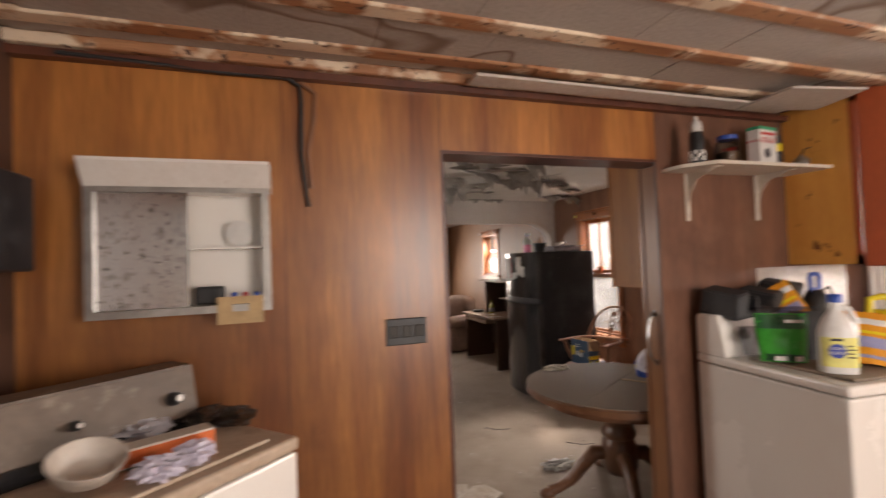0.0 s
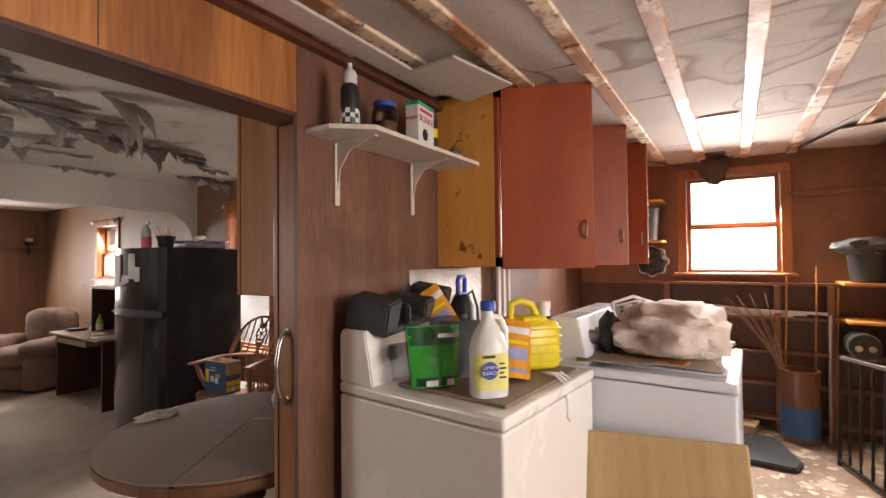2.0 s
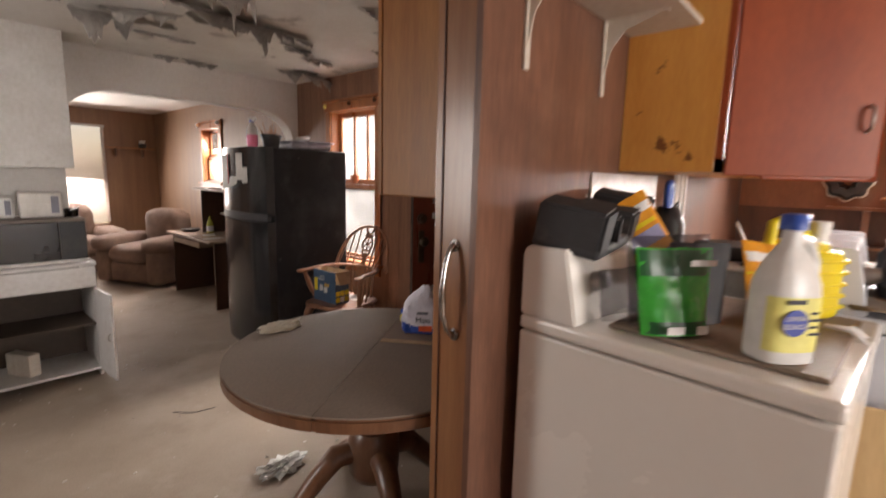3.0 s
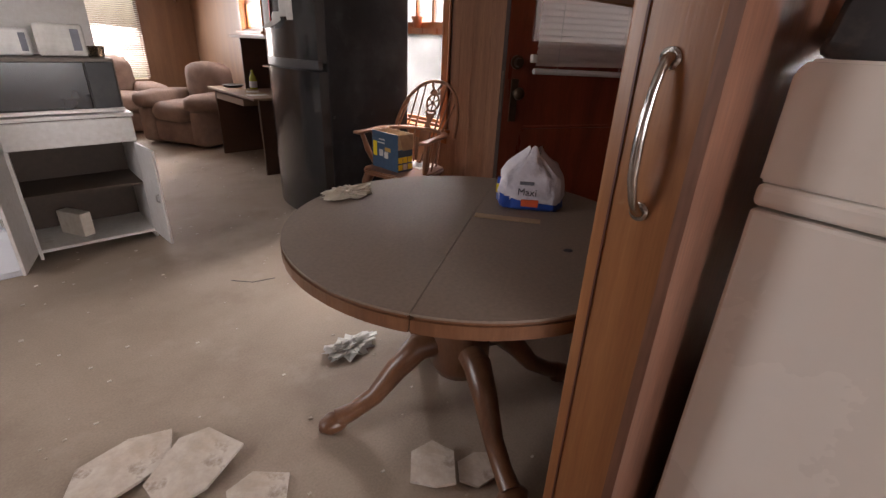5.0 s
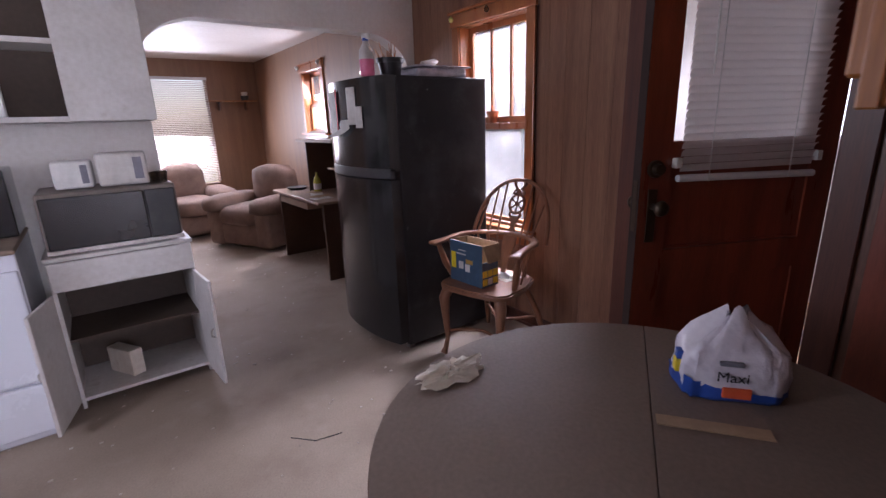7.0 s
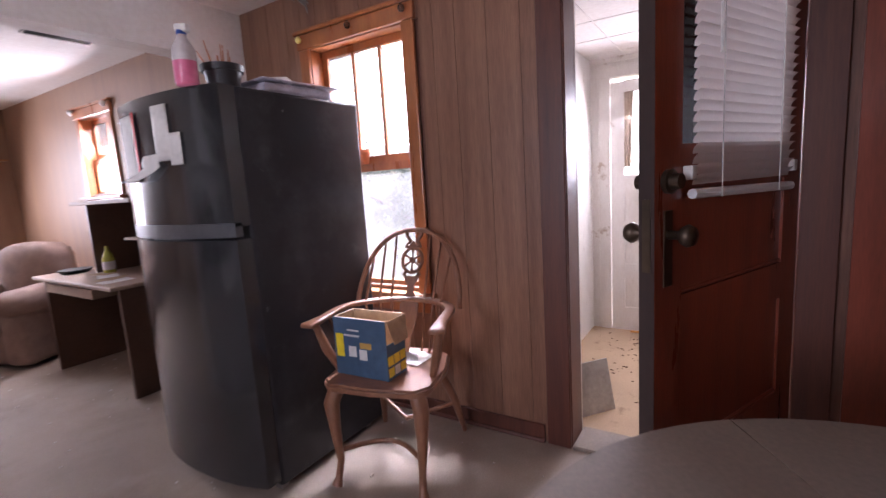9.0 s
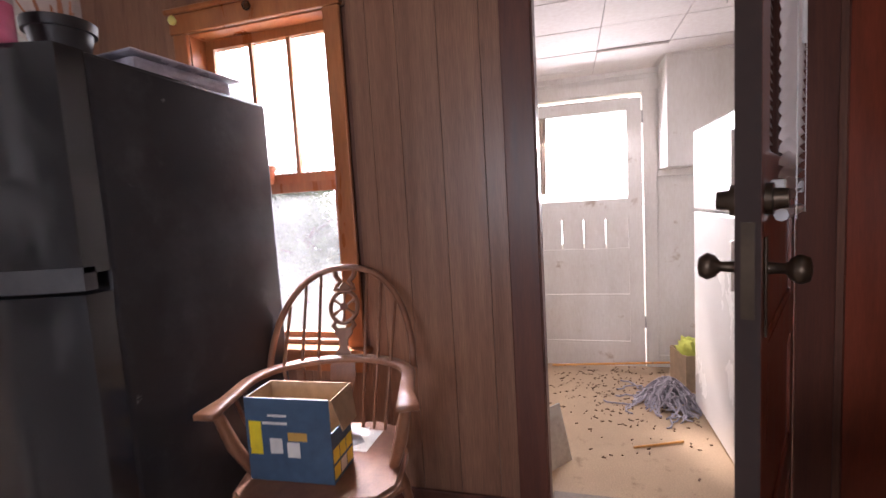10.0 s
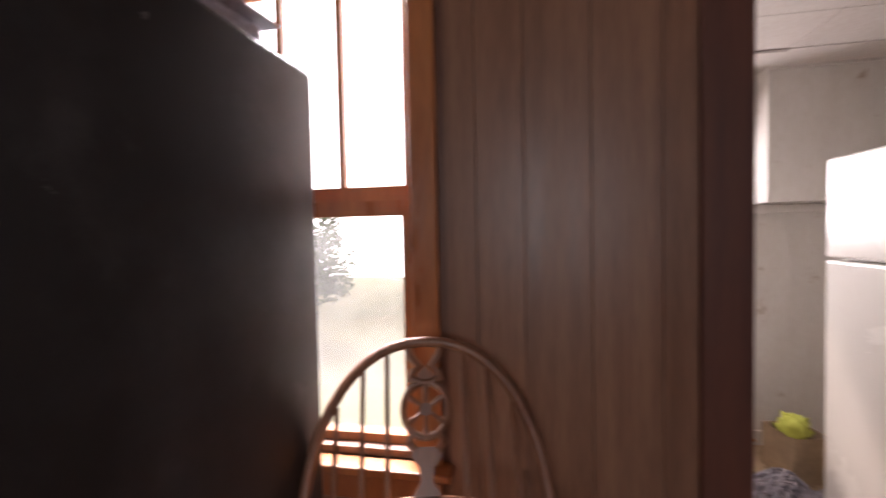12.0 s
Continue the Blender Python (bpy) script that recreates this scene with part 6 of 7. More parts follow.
struct("ceiling_hole", boxes((EX - 0.35, 0.62, H - 0.0105, EX - 0.02, 0.86, H - 0.0095), (EX - 0.2, -0.12, H - 0.0105, EX - 0.02, 0.2, H - 0.0095)), DARKINK)
for pts in ([(EX - 0.02, 0.2, H - 0.02), (4.4, 0.1, H - 0.05), (3.4, -0.2, H - 0.03)], [(EX - 0.03, 0.75, H - 0.1), (4.9, 1.0, H - 0.06), (4.7, 1.2, H - 0.03)]):
    solo("thin_wire", tube(B(), pts, 0.003, 5), DARKINK, "thin dark wire strung under the laundry ceiling", "wire", "ceiling wires")
SAG = mat("sagging_white_panel", (0.6, 0.54, 0.49), (0.52, 0.46, 0.41), 3, rough=0.7, bump=0.05)
sp_ = struct("fallen_ceiling_strip", bx(B(), (0.7, 1.66, H - 0.058), (2.45, 1.762, H - 0.046), 0.002), SAG)
sp2 = struct("fallen_ceiling_panel", prism(B(), [(2.12, 1.45), (2.5, 1.38), (2.58, 1.65), (2.15, 1.75)], 0.01, "z", H - 0.065), SAG)
struct("dropped_panel_end", prism(B(), [(4.3, -0.3), (EX - 0.1, -0.3), (EX - 0.25, 0.15), (4.4, 0.0)], 0.008, "z", H - 0.04), CEIL_PAINT)

# ---- wall by the doorway: mirror cabinet, cord, outlet, meter ----
mc = thing("medicine_cabinet", (-0.59, 1.72, 1.455), 0, "white steel medicine cabinet with spotted sliding mirror, half open", "cabinet")
for nm, b in (("bottom", (0, 0, 0, 0.51, 0.118, 0.012)), ("top", (0, 0, 0.39, 0.51, 0.118, 0.4)), ("side", (0, 0, 0.012, 0.012, 0.118, 0.39)), ("side", (0.498, 0, 0.012, 0.51, 0.118, 0.39)), ("back", (0.012, 0.108, 0.012, 0.498, 0.118, 0.39))):
    part(nm, boxes(b), ENAMEL, mc)
part("hood", prism(B(), [(0.0, 0.4), (0.12, 0.4), (0.12, 0.5), (-0.05, 0.485), (-0.05, 0.475)], 0.54, "x", -0.015), WHITE_PAINT, mc)
part("frame", boxes((-0.012, -0.008, -0.012, 0.522, 0.0, 0.012), (-0.012, -0.008, 0.385, 0.522, 0.0, 0.402), (-0.012, -0.008, 0.012, 0.014, 0.0, 0.385), (0.496, -0.008, 0.012, 0.522, 0.0, 0.385)), STEEL, mc, "pitted chrome frame")
part("sliding_mirror", boxes((0.014, 0.004, 0.014, 0.27, 0.009, 0.388)), MIRROR, mc)
part("shelf", boxes((0.02, 0.02, 0.2, 0.49, 0.108, 0.206)), ENAMEL, mc)
part("basin", lathe(B(), [(0.03, 0), (0.045, 0.01), (0.045, 0.014), (0.0, 0.014)], 24), WHITE_P, thing("soap_dish", (-0.17, 1.79, 1.71), 0, "round white ribbed dish on the cabinet shelf", "dish")).matrix_local = pose(0, 0.01, 0, 90, 0, 0)
part("case", bx(B(), (0, 0, 0), (0.09, 0.03, 0.06), 0.008, seg=2), BLACK_PLASTIC, thing("small_clock", (-0.31, 1.76, 1.469), 0, "small black clock in the medicine cabinet", "clock"))
ph = thing("pen_holder", (-0.235, 1.705, 1.405), 0, "cardboard pen holder clipped on the cabinet edge", "holder")
part("card", boxes((0, -0.003, -0.0, 0.14, 0.0, 0.04), (0, -0.003, 0.04, 0.045, 0.0, 0.065), (0.095, -0.003, 0.04, 0.14, 0, 0.065), (0, -0.003, 0.065, 0.14, 0.0, 0.09)), plain("tan_card", (0.55, 0.38, 0.2), 0.7), ph)
for k, m in enumerate((BLUE_P, REDINK, BLUE_P)):
    part("pen_cap", lathe(B(), [(0.008, 0.09), (0.008, 0.1), (0.0, 0.105)], 10, (0.05 + 0.035 * k, 0.005, 0)), m, ph, smooth=True)
for pts, m, nm in (([(-0.7, 1.8, H - 0.06), (-0.2, 1.81, H - 0.075), (0.0, 1.82, H - 0.07), (0.045, 1.822, H - 0.1), (0.05, 1.822, 2.2), (0.045, 1.825, 2.0), (0.06, 1.825, 1.85), (0.068, 1.825, 1.81)], BLACK_PLASTIC, "loose black cable hanging down the panelled wall"),
                   ([(0.05, 1.83, H - 0.08), (0.1, 1.832, H - 0.12), (0.095, 1.832, 2.15), (0.07, 1.833, 2.02), (0.078, 1.833, 1.88)], WOOD_CHAIR, "brown lamp cord hanging beside the black cable")):
    solo("hanging_cable", tube(B(), pts, 0.008, 8), m, nm, "cable", smooth=True)
ou = thing("outlet_plate", (0.345, 1.831, 1.26), 0, "black four-gang outlet plate on the panelled wall", "outlet")
part("plate", bx(B(), (0, 0, 0), (0.165, 0.008, 0.105), 0.004, seg=2), BLACK_PLASTIC, ou)
for k in range(3):
    part("socket", bx(B(), (0.014 + 0.05 * k, -0.003, 0.03), (0.05 + 0.05 * k, 0.0, 0.078), 0.004), plain("dull_black_bakelite", (0.05, 0.045, 0.04), 0.6), ou)
fb = thing("fuse_box", (-0.829, 1.45, 1.6), 0, "dark grey metal fuse box on the dim side wall", "fuse box")
part("box", bx(B(), (0, 0, 0), (0.1, 0.28, 0.28), 0.006), BLACK_SIDE, fb)
part("conduit", tube(B(), [(0.05, 0.14, 0.0), (0.05, 0.14, -0.3), (0.06, 0.16, -0.5)], 0.014, 8), STEEL, fb, smooth=True)

# clutter on the old washer
OT = LF + 0.935
bw = thing("white_bowl", (-0.45, 1.27, OT), 0, "dusty off-white bowl lying tilted on the old washer", "bowl")
part("bowl", lathe(B(), [(0.03, 0), (0.034, 0.004), (0.058, 0.025), (0.07, 0.058), (0.074, 0.058), (0.06, 0.022), (0.03, 0.01), (0.0, 0.01)], 30), plain("dusty_white_ceramic", (0.6, 0.53, 0.46), 0.4), bw, smooth=True)
bw.matrix_world = pose(-0.44, 1.25, OT + 0.022, 16, 12, 0)
lx = thing("foil_box", (-0.34, 1.4, OT), 28, "long white wrap box with orange and red print", "box")
part("carton", bx(B(), (-0.13, -0.03, 0), (0.13, 0.03, 0.045), 0.002), SHELFM, lx)
part("printed_side", boxes((-0.13, -0.032, 0.004, 0.13, -0.0305, 0.04)), plain("orange_red_print", (0.75, 0.16, 0.04), 0.5), lx)
for k, (x, y, s, m, nm) in enumerate([(-0.25, 1.62, .07, CLEAR, "crumpled clear plastic wrap on the old washer"), (-0.18, 1.58, .06, CLEAR, "crumpled clear plastic wrap near the wall"), (-0.3, 1.25, .05, plain("lilac_white_film", (0.6, 0.56, 0.66), 0.4), "crumpled lilac-white plastic film by the bowl"), (-0.24, 1.32, .045, plain("lilac_white_film", (0.6, 0.56, 0.66), 0.4), "crumpled lilac-white plastic film by the wrap box"), (-0.42, 1.56, .07, plain("grey_film", (0.42, 0.4, 0.42), 0.4), "crumpled grey plastic film behind the tray")]):
    solo("plastic_wrap", lump(B(), (x, y, OT + 0.025), (s, s * 0.8, 0.026), 26, 0.5, 4.5, seed=k * 3, flat=OT + 0.001), m, nm, "plastic wrap", "wraps on the old washer")
solo("black_tray", prism(B(), [(-0.2, -0.03), (0.2, -0.02), (0.22, 0.02), (-0.18, 0.03)], 0.012, "z", 0), BLACK_PLASTIC, "thin black tray on the old washer", "tray", at=(-0.36, 1.51, OT), rz=32)

# ---- fridge, chair, table and floor clutter in the kitchen ----
FT = 1.656
sb = thing("spray_bottle", (2.5, 4.58, FT), 30, "spray bottle with pink liquid and blue-white nozzle on the fridge", "bottle")
part("liquid", lathe(B(), [(0.035, 0), (0.04, 0.01), (0.04, 0.085)], 18), plain("pink_liquid", (0.85, 0.2, 0.35), 0.2), sb, smooth=True)
part("bottle", lathe(B(), [(0.0405, 0.085), (0.038, 0.13), (0.016, 0.17), (0.013, 0.185)], 18), plain("translucent_white_bottle", (0.65, 0.6, 0.6), 0.25), sb, smooth=True)
part("nozzle", bx(B(), (-0.014, -0.03, 0.185), (0.014, 0.018, 0.215), 0.005), WHITE_P, sb)
part("collar", lathe(B(), [(0.017, 0.178), (0.017, 0.192)], 12), BLUE_P, sb)
pt = thing("plant_pot", (2.66, 4.6, FT), 0, "black plastic pot holding dry orange sticks on the fridge", "pot")
part("pot", lathe(B(), [(0.055, 0), (0.07, 0.075), (0.078, 0.075), (0.08, 0.1), (0.07, 0.1), (0.05, 0.02), (0, 0.02)], 24), BLACK_PLASTIC, pt, smooth=True)
rnd = random.Random(8)
for k in range(12):
    a, r = rnd.uniform(0, 6.28), rnd.uniform(0.02, 0.09)
    part("dry_stem", tube(B(), [(0.02 * math.cos(a), 0.02 * math.sin(a), 0.03), (r * math.cos(a), r * math.sin(a), rnd.uniform(0.13, 0.19))], [0.005, 0.002], 5), plain("dry_orange_stem", (0.5, 0.2, 0.08), 0.7), pt)
tr = thing("plastic_tub", (2.98, 4.62, FT), -4, "shallow clear plastic tub with a bottle inside on the fridge", "container")
CLR = plain("cloudy_clear_plastic", (0.6, 0.58, 0.66), 0.25)
part("tub", bx(B(), (-0.19, -0.12, 0.0), (0.17, 0.12, 0.055), 0.02, seg=2), CLR, tr)
part("rim", bx(B(), (-0.21, -0.14, 0.055), (0.19, 0.14, 0.063), 0.004), CLR, tr)
part("bottle", tube(B(), [(-0.08, 0, 0.08), (0.02, 0.02, 0.1), (0.05, 0.03, 0.105)], [0.02, 0.02, 0.008], 10), WHITE_P, tr, smooth=True)
def fx(y):
    u = (y - 4.455) / 0.76
    return 2.535 - 0.045 * (1 - (2 * u - 1) ** 2) - 0.018 * (1 - (2 * u - 1) ** 4) - 0.004


def magnet_sheet(name, y0, y1, z0, z1, m, label, twist=0.0):
    bm = B()
    grid(bm, 6, 8, lambda u, v: (fx(y0 + (y1 - y0) * u) - 0.002 - 0.03 * twist * (1 - v) ** 2, y0 + (y1 - y0) * u + twist * 0.25 * (1 - v) * abs(0.5 - v), z0 + (z1 - z0) * v))
    o = solo(name, bm, m, label, "paper", smooth=True)
    o.modifiers.new("thick", "SOLIDIFY").thickness = 0.0012


magnet_sheet("notepad", 4.97, 5.1, 1.33, 1.6, WHITE_PAPER, "white notepad with red edge on the freezer door")
magnet_sheet("red_card", 4.945, 4.968, 1.36, 1.61, REDINK, "narrow red card beside the notepad on the freezer door")
magnet_sheet("receipt", 4.7, 4.8, 1.4, 1.61, WHITE_PAPER, "curling white receipt held on the freezer door")
magnet_sheet("receipt", 4.77, 4.9, 1.33, 1.43, WHITE_PAPER, "curled lower white receipt on the freezer door", 1.2)
magnet_sheet("receipt", 4.64, 4.71, 1.38, 1.5, WHITE_PAPER, "small printed slip on the freezer door")
cx = thing("open_carton", (2.907, 4.18, 0.469), -87, "open blue and yellow printed carton standing on the chair seat", "box")
BOXB = plain("blue_grey_print", (0.05, 0.1, 0.17), 0.5)
w2, d2, hh, tt = 0.135, 0.067, 0.25, 0.004
part("front_wall", boxes((-w2, -d2, 0, w2, -d2 + tt, hh)), BOXB, cx, "blue printed carton face")
part("back_wall", boxes((-w2, d2 - tt, 0, w2, d2, hh)), CARD, cx)
part("side_wall", boxes((-w2, -d2 + tt, 0, -w2 + tt, d2 - tt, hh)), BOXB, cx)
part("side_wall", boxes((w2 - tt, -d2 + tt, 0, w2, d2 - tt, hh * 0.6)), BOXB, cx)
part("base", boxes((-w2 + tt, -d2 + tt, 0, w2 - tt, d2 - tt, tt)), CARD, cx)
part("lining", boxes((-w2 + tt, -d2 + tt, tt, -w2 + 2 * tt, d2 - tt, hh), (-w2 + 2 * tt, -d2 + tt, tt, w2 - tt, -d2 + 2 * tt, hh)), CARD, cx)
part("flap", prism(B(), [(-d2, 0.0), (d2, 0.0), (d2 - 0.02, -0.1), (-d2 + 0.02, -0.1)], 0.003, "x", 0), CARD, cx).matrix_local = pose(w2 + 0.006, 0, hh, 0, -12, 0)
part("yellow_panel", boxes((-w2 + 0.01, -d2 - 0.001, 0.08, -w2 + 0.05, -d2 - 0.0002, 0.18)), YEL_P, cx)
for x, z in ((-0.04, 0.085), (0.015, 0.075)):
    part("picture", bx(B(), (x - 0.02, -d2 - 0.001, z), (x + 0.02, -d2 - 0.0002, z + 0.045)), WHITE_PAPER, cx)
part("picture", boxes((0.0, -d2 - 0.001, 0.125, 0.06, -d2 - 0.0002, 0.15)), plain("ochre_print", (0.6, 0.35, 0.08), 0.5), cx)
part("print_bar", boxes((-0.08, -d2 - 0.001, 0.172, 0.0, -d2 - 0.0002, 0.18)), WHITE_PAPER, cx)
for k in range(3):
    part("side_picture", boxes((w2 + 0.0002, -d2 + 0.006 + 0.042 * k, 0.06, w2 + 0.001, -d2 + 0.043 + 0.042 * k, 0.1)), YEL_P, cx)
    part("side_picture", boxes((w2 + 0.0002, -d2 + 0.006 + 0.042 * k, 0.012, w2 + 0.001, -d2 + 0.043 + 0.042 * k, 0.05)), WHITE_PAPER if k % 2 else YEL_P, cx)
part("label_tab", boxes((-0.06, -d2 - 0.002, 0.196, 0.0, -d2 + 0.02, 0.202)), WHITE_PAPER, cx)
for k in range(3):
    solo("loose_paper", boxes((-0.07, -0.05, 0.001 * k, 0.07, 0.05, 0.001 * k + 0.001)), WHITE_PAPER if k < 2 else plain("grey_print_paper", (0.3, 0.3, 0.32), 0.6), "loose sheet of paper on the chair seat", "paper", "papers on the chair", at=(3.1, 4.08 + 0.03 * k, 0.4685 + 0.001 * k), rz=20 * k)
# on the table
pb = thing("paper_goods_bag", (2.32, 2.57, TH + 0.002), -52, "white plastic bag with blue base band and torn bunched top", "bag")


def bag_skin(levels, grow, wave=0.0, n=44):
    """Rounded, crumpled rings of a soft bag, stacked from its base."""
    bm = B()
    rows = []
    for i, (z, sx, sy) in enumerate(levels):
        row = []
        for k in range(n):
            a = 2 * math.pi * k / n
            c = 0.011 * noise.noise(Vector((math.cos(a) * 3.2, math.sin(a) * 3.2, z * 22))) + 0.007 * noise.noise(Vector((math.cos(a) * 9, math.sin(a) * 9, z * 60)))
            top = wave * (0.5 + 0.5 * math.sin(a * 2 + 0.6)) if i == len(levels) - 1 else 0
            lift = (0.014 * math.sin(a * 3) + 0.01 * math.sin(a * 7)) if z > 0.12 else 0
            row.append(bm.verts.new(((sx + grow + c) * math.copysign(abs(math.cos(a)) ** 0.5, math.cos(a)), (sy + grow + c) * math.copysign(abs(math.sin(a)) ** 0.5, math.sin(a)), z + lift + top)))
        rows.append(row)
    for a, b_ in zip(rows, rows[1:]):
        for k in range(n):
            bm.faces.new((a[k], a[(k + 1) % n], b_[(k + 1) % n], b_[k]))
    bm.faces.new(rows[0][::-1])
    if not wave:
        bm.faces.new(rows[-1])
    return bm


levels = [(0, .104, .062), (.012, .112, .067), (.035, .115, .068), (.06, .116, .068), (.09, .112, .066), (.115, .106, .062), (.135, .09, .052), (.155, .064, .036), (.175, .04, .022), (.195, .02, .01)]
part("body", bag_skin(levels, 0.0), mat("soft_white_film", (0.76, 0.74, 0.8), (0.6, 0.57, 0.64), 9, rough=0.28, bump=0.25, fine=60), pb, smooth=True)
part("base_band", bag_skin([(0.0, .105, .063), (.012, .113, .068), (.026, .1145, .069)], 0.0015, 0.028), BLUE_P, pb, smooth=True)
part("red_patch", bx(B(), (-0.03, -0.0765, 0.014), (0.03, -0.069, 0.04), 0.002), plain("orange_red_patch", (0.85, 0.14, 0.05), 0.4), pb)
text(pb, "Maxi", 0.035, facing(-0.012, -0.0755, 0.066, 0), DARKINK)
part("print_bar", bx(B(), (-0.04, -0.073, 0.092), (0.01, -0.06, 0.101), 0.001), plain("grey_ink", (0.2, 0.2, 0.24), 0.5), pb)
part("picture", bx(B(), (-0.122, -0.03, 0.045), (-0.1, 0.0, 0.075), 0.002), YEL_P, pb)
part("picture", bx(B(), (-0.12, -0.03, 0.078), (-0.1, -0.005, 0.1), 0.002), BLUE_P, pb)
solo("wooden_ruler", bx(B(), (-0.11, -0.018, 0), (0.11, 0.018, 0.003)), CARD, "flat cardboard strip lying on the dusty tabletop", "strip", at=(2.14, 2.52, TH + 0.001), rz=-55)
solo("crumpled_wrapper", lump(B(), (1.84, 3.04, TH + 0.014), (0.085, 0.04, 0.02), 22, 0.9, 5.0, seed=2, flat=TH + 0.002), mat("yellowish_clear_wrapper", (0.5, 0.42, 0.3), (0.6, 0.56, 0.48), 9, rough=0.3, bump=0.3), "crumpled yellowish wrapper near the table edge", "wrapper")
solo("burn_mark", lump(B(), (2.08, 2.24, TH + 0.001), (0.014, 0.012, 0.002), 12, 0.6, 4.0), DARKINK, "small dark burnt spot on the tabletop", "stain")
# fallen plaster tiles and litter on the kitchen floor
PLAS = mat("broken_ceiling_plaster", (0.62, 0.56, 0.5), (0.45, 0.36, 0.28), 7, rough=0.8, bump=0.3, spots=[((0.25, 0.17, 0.12), 9.0, 0.58, 0.66, 0.7)])
for k, (x, y, s, rz) in enumerate([(0.98, 3.05, .16, 10), (1.15, 2.9, .17, 35), (0.85, 2.8, .15, -20), (1.25, 2.65, .13, 60), (1.05, 2.6, .14, 15), (1.72, 2.38, .1, 40), (1.83, 2.3, .08, -10)]):
    rr = random.Random(k)
    pts = [(s * rr.uniform(0.75, 1.15) * math.cos(a), s * rr.uniform(0.6, 0.95) * math.sin(a)) for a in (0.3, 1.2, 2.3, 3.3, 4.2, 5.3)]
    o = solo("fallen_plaster_piece", prism(B(), pts, 0.01, "z", 0), PLAS, "broken piece of stained ceiling plaster on the kitchen floor", "plaster", "fallen plaster pieces", at=(x, y, 0.004 + 0.012 * (k % 3)), rz=rz)
    o.matrix_world = pose(x, y, 0.012 + 0.012 * (k % 3), rr.uniform(-4, 4), rr.uniform(-4, 4), rz)
solo("crumpled_plastic", lump(B(), (1.87, 3.12, 0.02), (0.1, 0.055, 0.03), 26, 0.9, 5.0, seed=6, flat=0.002), plain("white_crumpled_film", (0.66, 0.64, 0.6), 0.3, bump=0.4), "crumpled white plastic film on the kitchen floor", "litter")
rnd = random.Random(3)
bm = B()
for k in range(420):
    x, y = rnd.uniform(0.0, 3.3), rnd.uniform(2.0, 9.0)
    s = rnd.uniform(0.002, 0.009)
    bx(bm, (x - s, y - s * 0.6, 0.0005), (x + s, y + s * 0.6, 0.003 + s * 0.2), m=None)
tagged(finish("floor_grit", bm, PLAS), "small crumbs of plaster scattered over the dusty floor", "debris", kind="stuff")
for k in range(3):
    solo("dry_twig", tube(B(), [(1.7 + 0.5 * k, 4.1 - 0.6 * k, 0.004), (1.78 + 0.5 * k, 4.0 - 0.6 * k, 0.008), (1.9 + 0.5 * k, 3.98 - 0.6 * k, 0.004)], 0.002, 5), DARKINK, "thin dry twig on the kitchen floor", "twig", "twigs on the floor")

# on the cart, range and shelves
for k, (x, y, w, d, h, m, lab) in enumerate([(1.03, 5.12, .16, .16, .14, WHITE_P, "white plastic toaster on the microwave"), (1.21, 5.1, .22, .17, .17, plain("cream_appliance_plastic", (0.68, 0.65, 0.6), 0.4), "cream plastic coffee maker on the microwave")]):
    o = thing("counter_appliance", (x, y, 1.132), -4, lab, "appliance")
    part("body", bx(B(), (0, 0, 0.004), (w, d, h), 0.015, seg=3), m, o, smooth=True)
    part("control_strip", boxes((w * 0.72, -0.002, h * 0.2, w * 0.9, 0.0, h * 0.85)), plain("grey_ink", (0.2, 0.2, 0.24), 0.5), o)
for k in range(2):
    part("cup", lathe(B(), [(0.025, 0), (0.032, 0.06), (0.029, 0.06), (0.022, 0.006), (0, 0.006)], 18), GLASSJAR, thing("glass_cup", (1.455 + 0.035 * k, 5.1 + 0.05 * k, 1.132), 0, "small dusty glass cup on the microwave", "cup", "cups on the microwave"), smooth=True)
part("spine", bx(B(), (0, 0, 0), (0.17, 0.12, 0.2), 0.006), WHITE_P, thing("white_canister_set", (0.75, 5.25, 1.485), 4, "pair of white boxes on the cabinet shelf", "box"))
part("side", bx(B(), (0, 0, 0), (0.07, 0.2, 0.15), 0.004), SHELFM, thing("cardboard_file", (1.17, 5.08, 0.08), 30, "pale folder leaning inside the open cart", "folder"))
for k in range(4):
    part("knob", tube(B(), [(0.1 + 0.18 * k, 0.33, 1.19), (0.1 + 0.18 * k, 0.305, 1.19)], 0.022, 16), STEEL, rg, smooth=True)
for k in range(4):
    part("burner", lathe(B(), [(0.08, 0.926), (0.085, 0.935), (0.06, 0.937), (0.0, 0.934)], 22, (0.2 + 0.36 * (k % 2), 0.12 + 0.14 * (k // 2), 0)), BLACK_PLASTIC, rg, smooth=True)
# desk, living room
bt = thing("dish_soap_bottle", (3.0, 6.72, 0.747), 0, "clear yellow-green dish soap bottle with a white label", "bottle")
part("body", lathe(B(), [(0.035, 0), (0.038, 0.01), (0.038, 0.1), (0.028, 0.14), (0.012, 0.17), (0.012, 0.2), (0.0, 0.2)], 18), plain("yellow_green_soap", (0.5, 0.5, 0.08), 0.2), bt, smooth=True)
part("label", lathe(B(), [(0.0386, 0.03), (0.0386, 0.09)], 18), WHITE_PAPER, bt, smooth=True)
part("dish", lathe(B(), [(0.08, 0), (0.11, 0.02), (0.11, 0.026), (0.0, 0.012)], 24), BLACK_PLASTIC, thing("black_dish", (2.93, 7.12, 0.747), 0, "shallow black dish on the desk", "dish"), smooth=True)
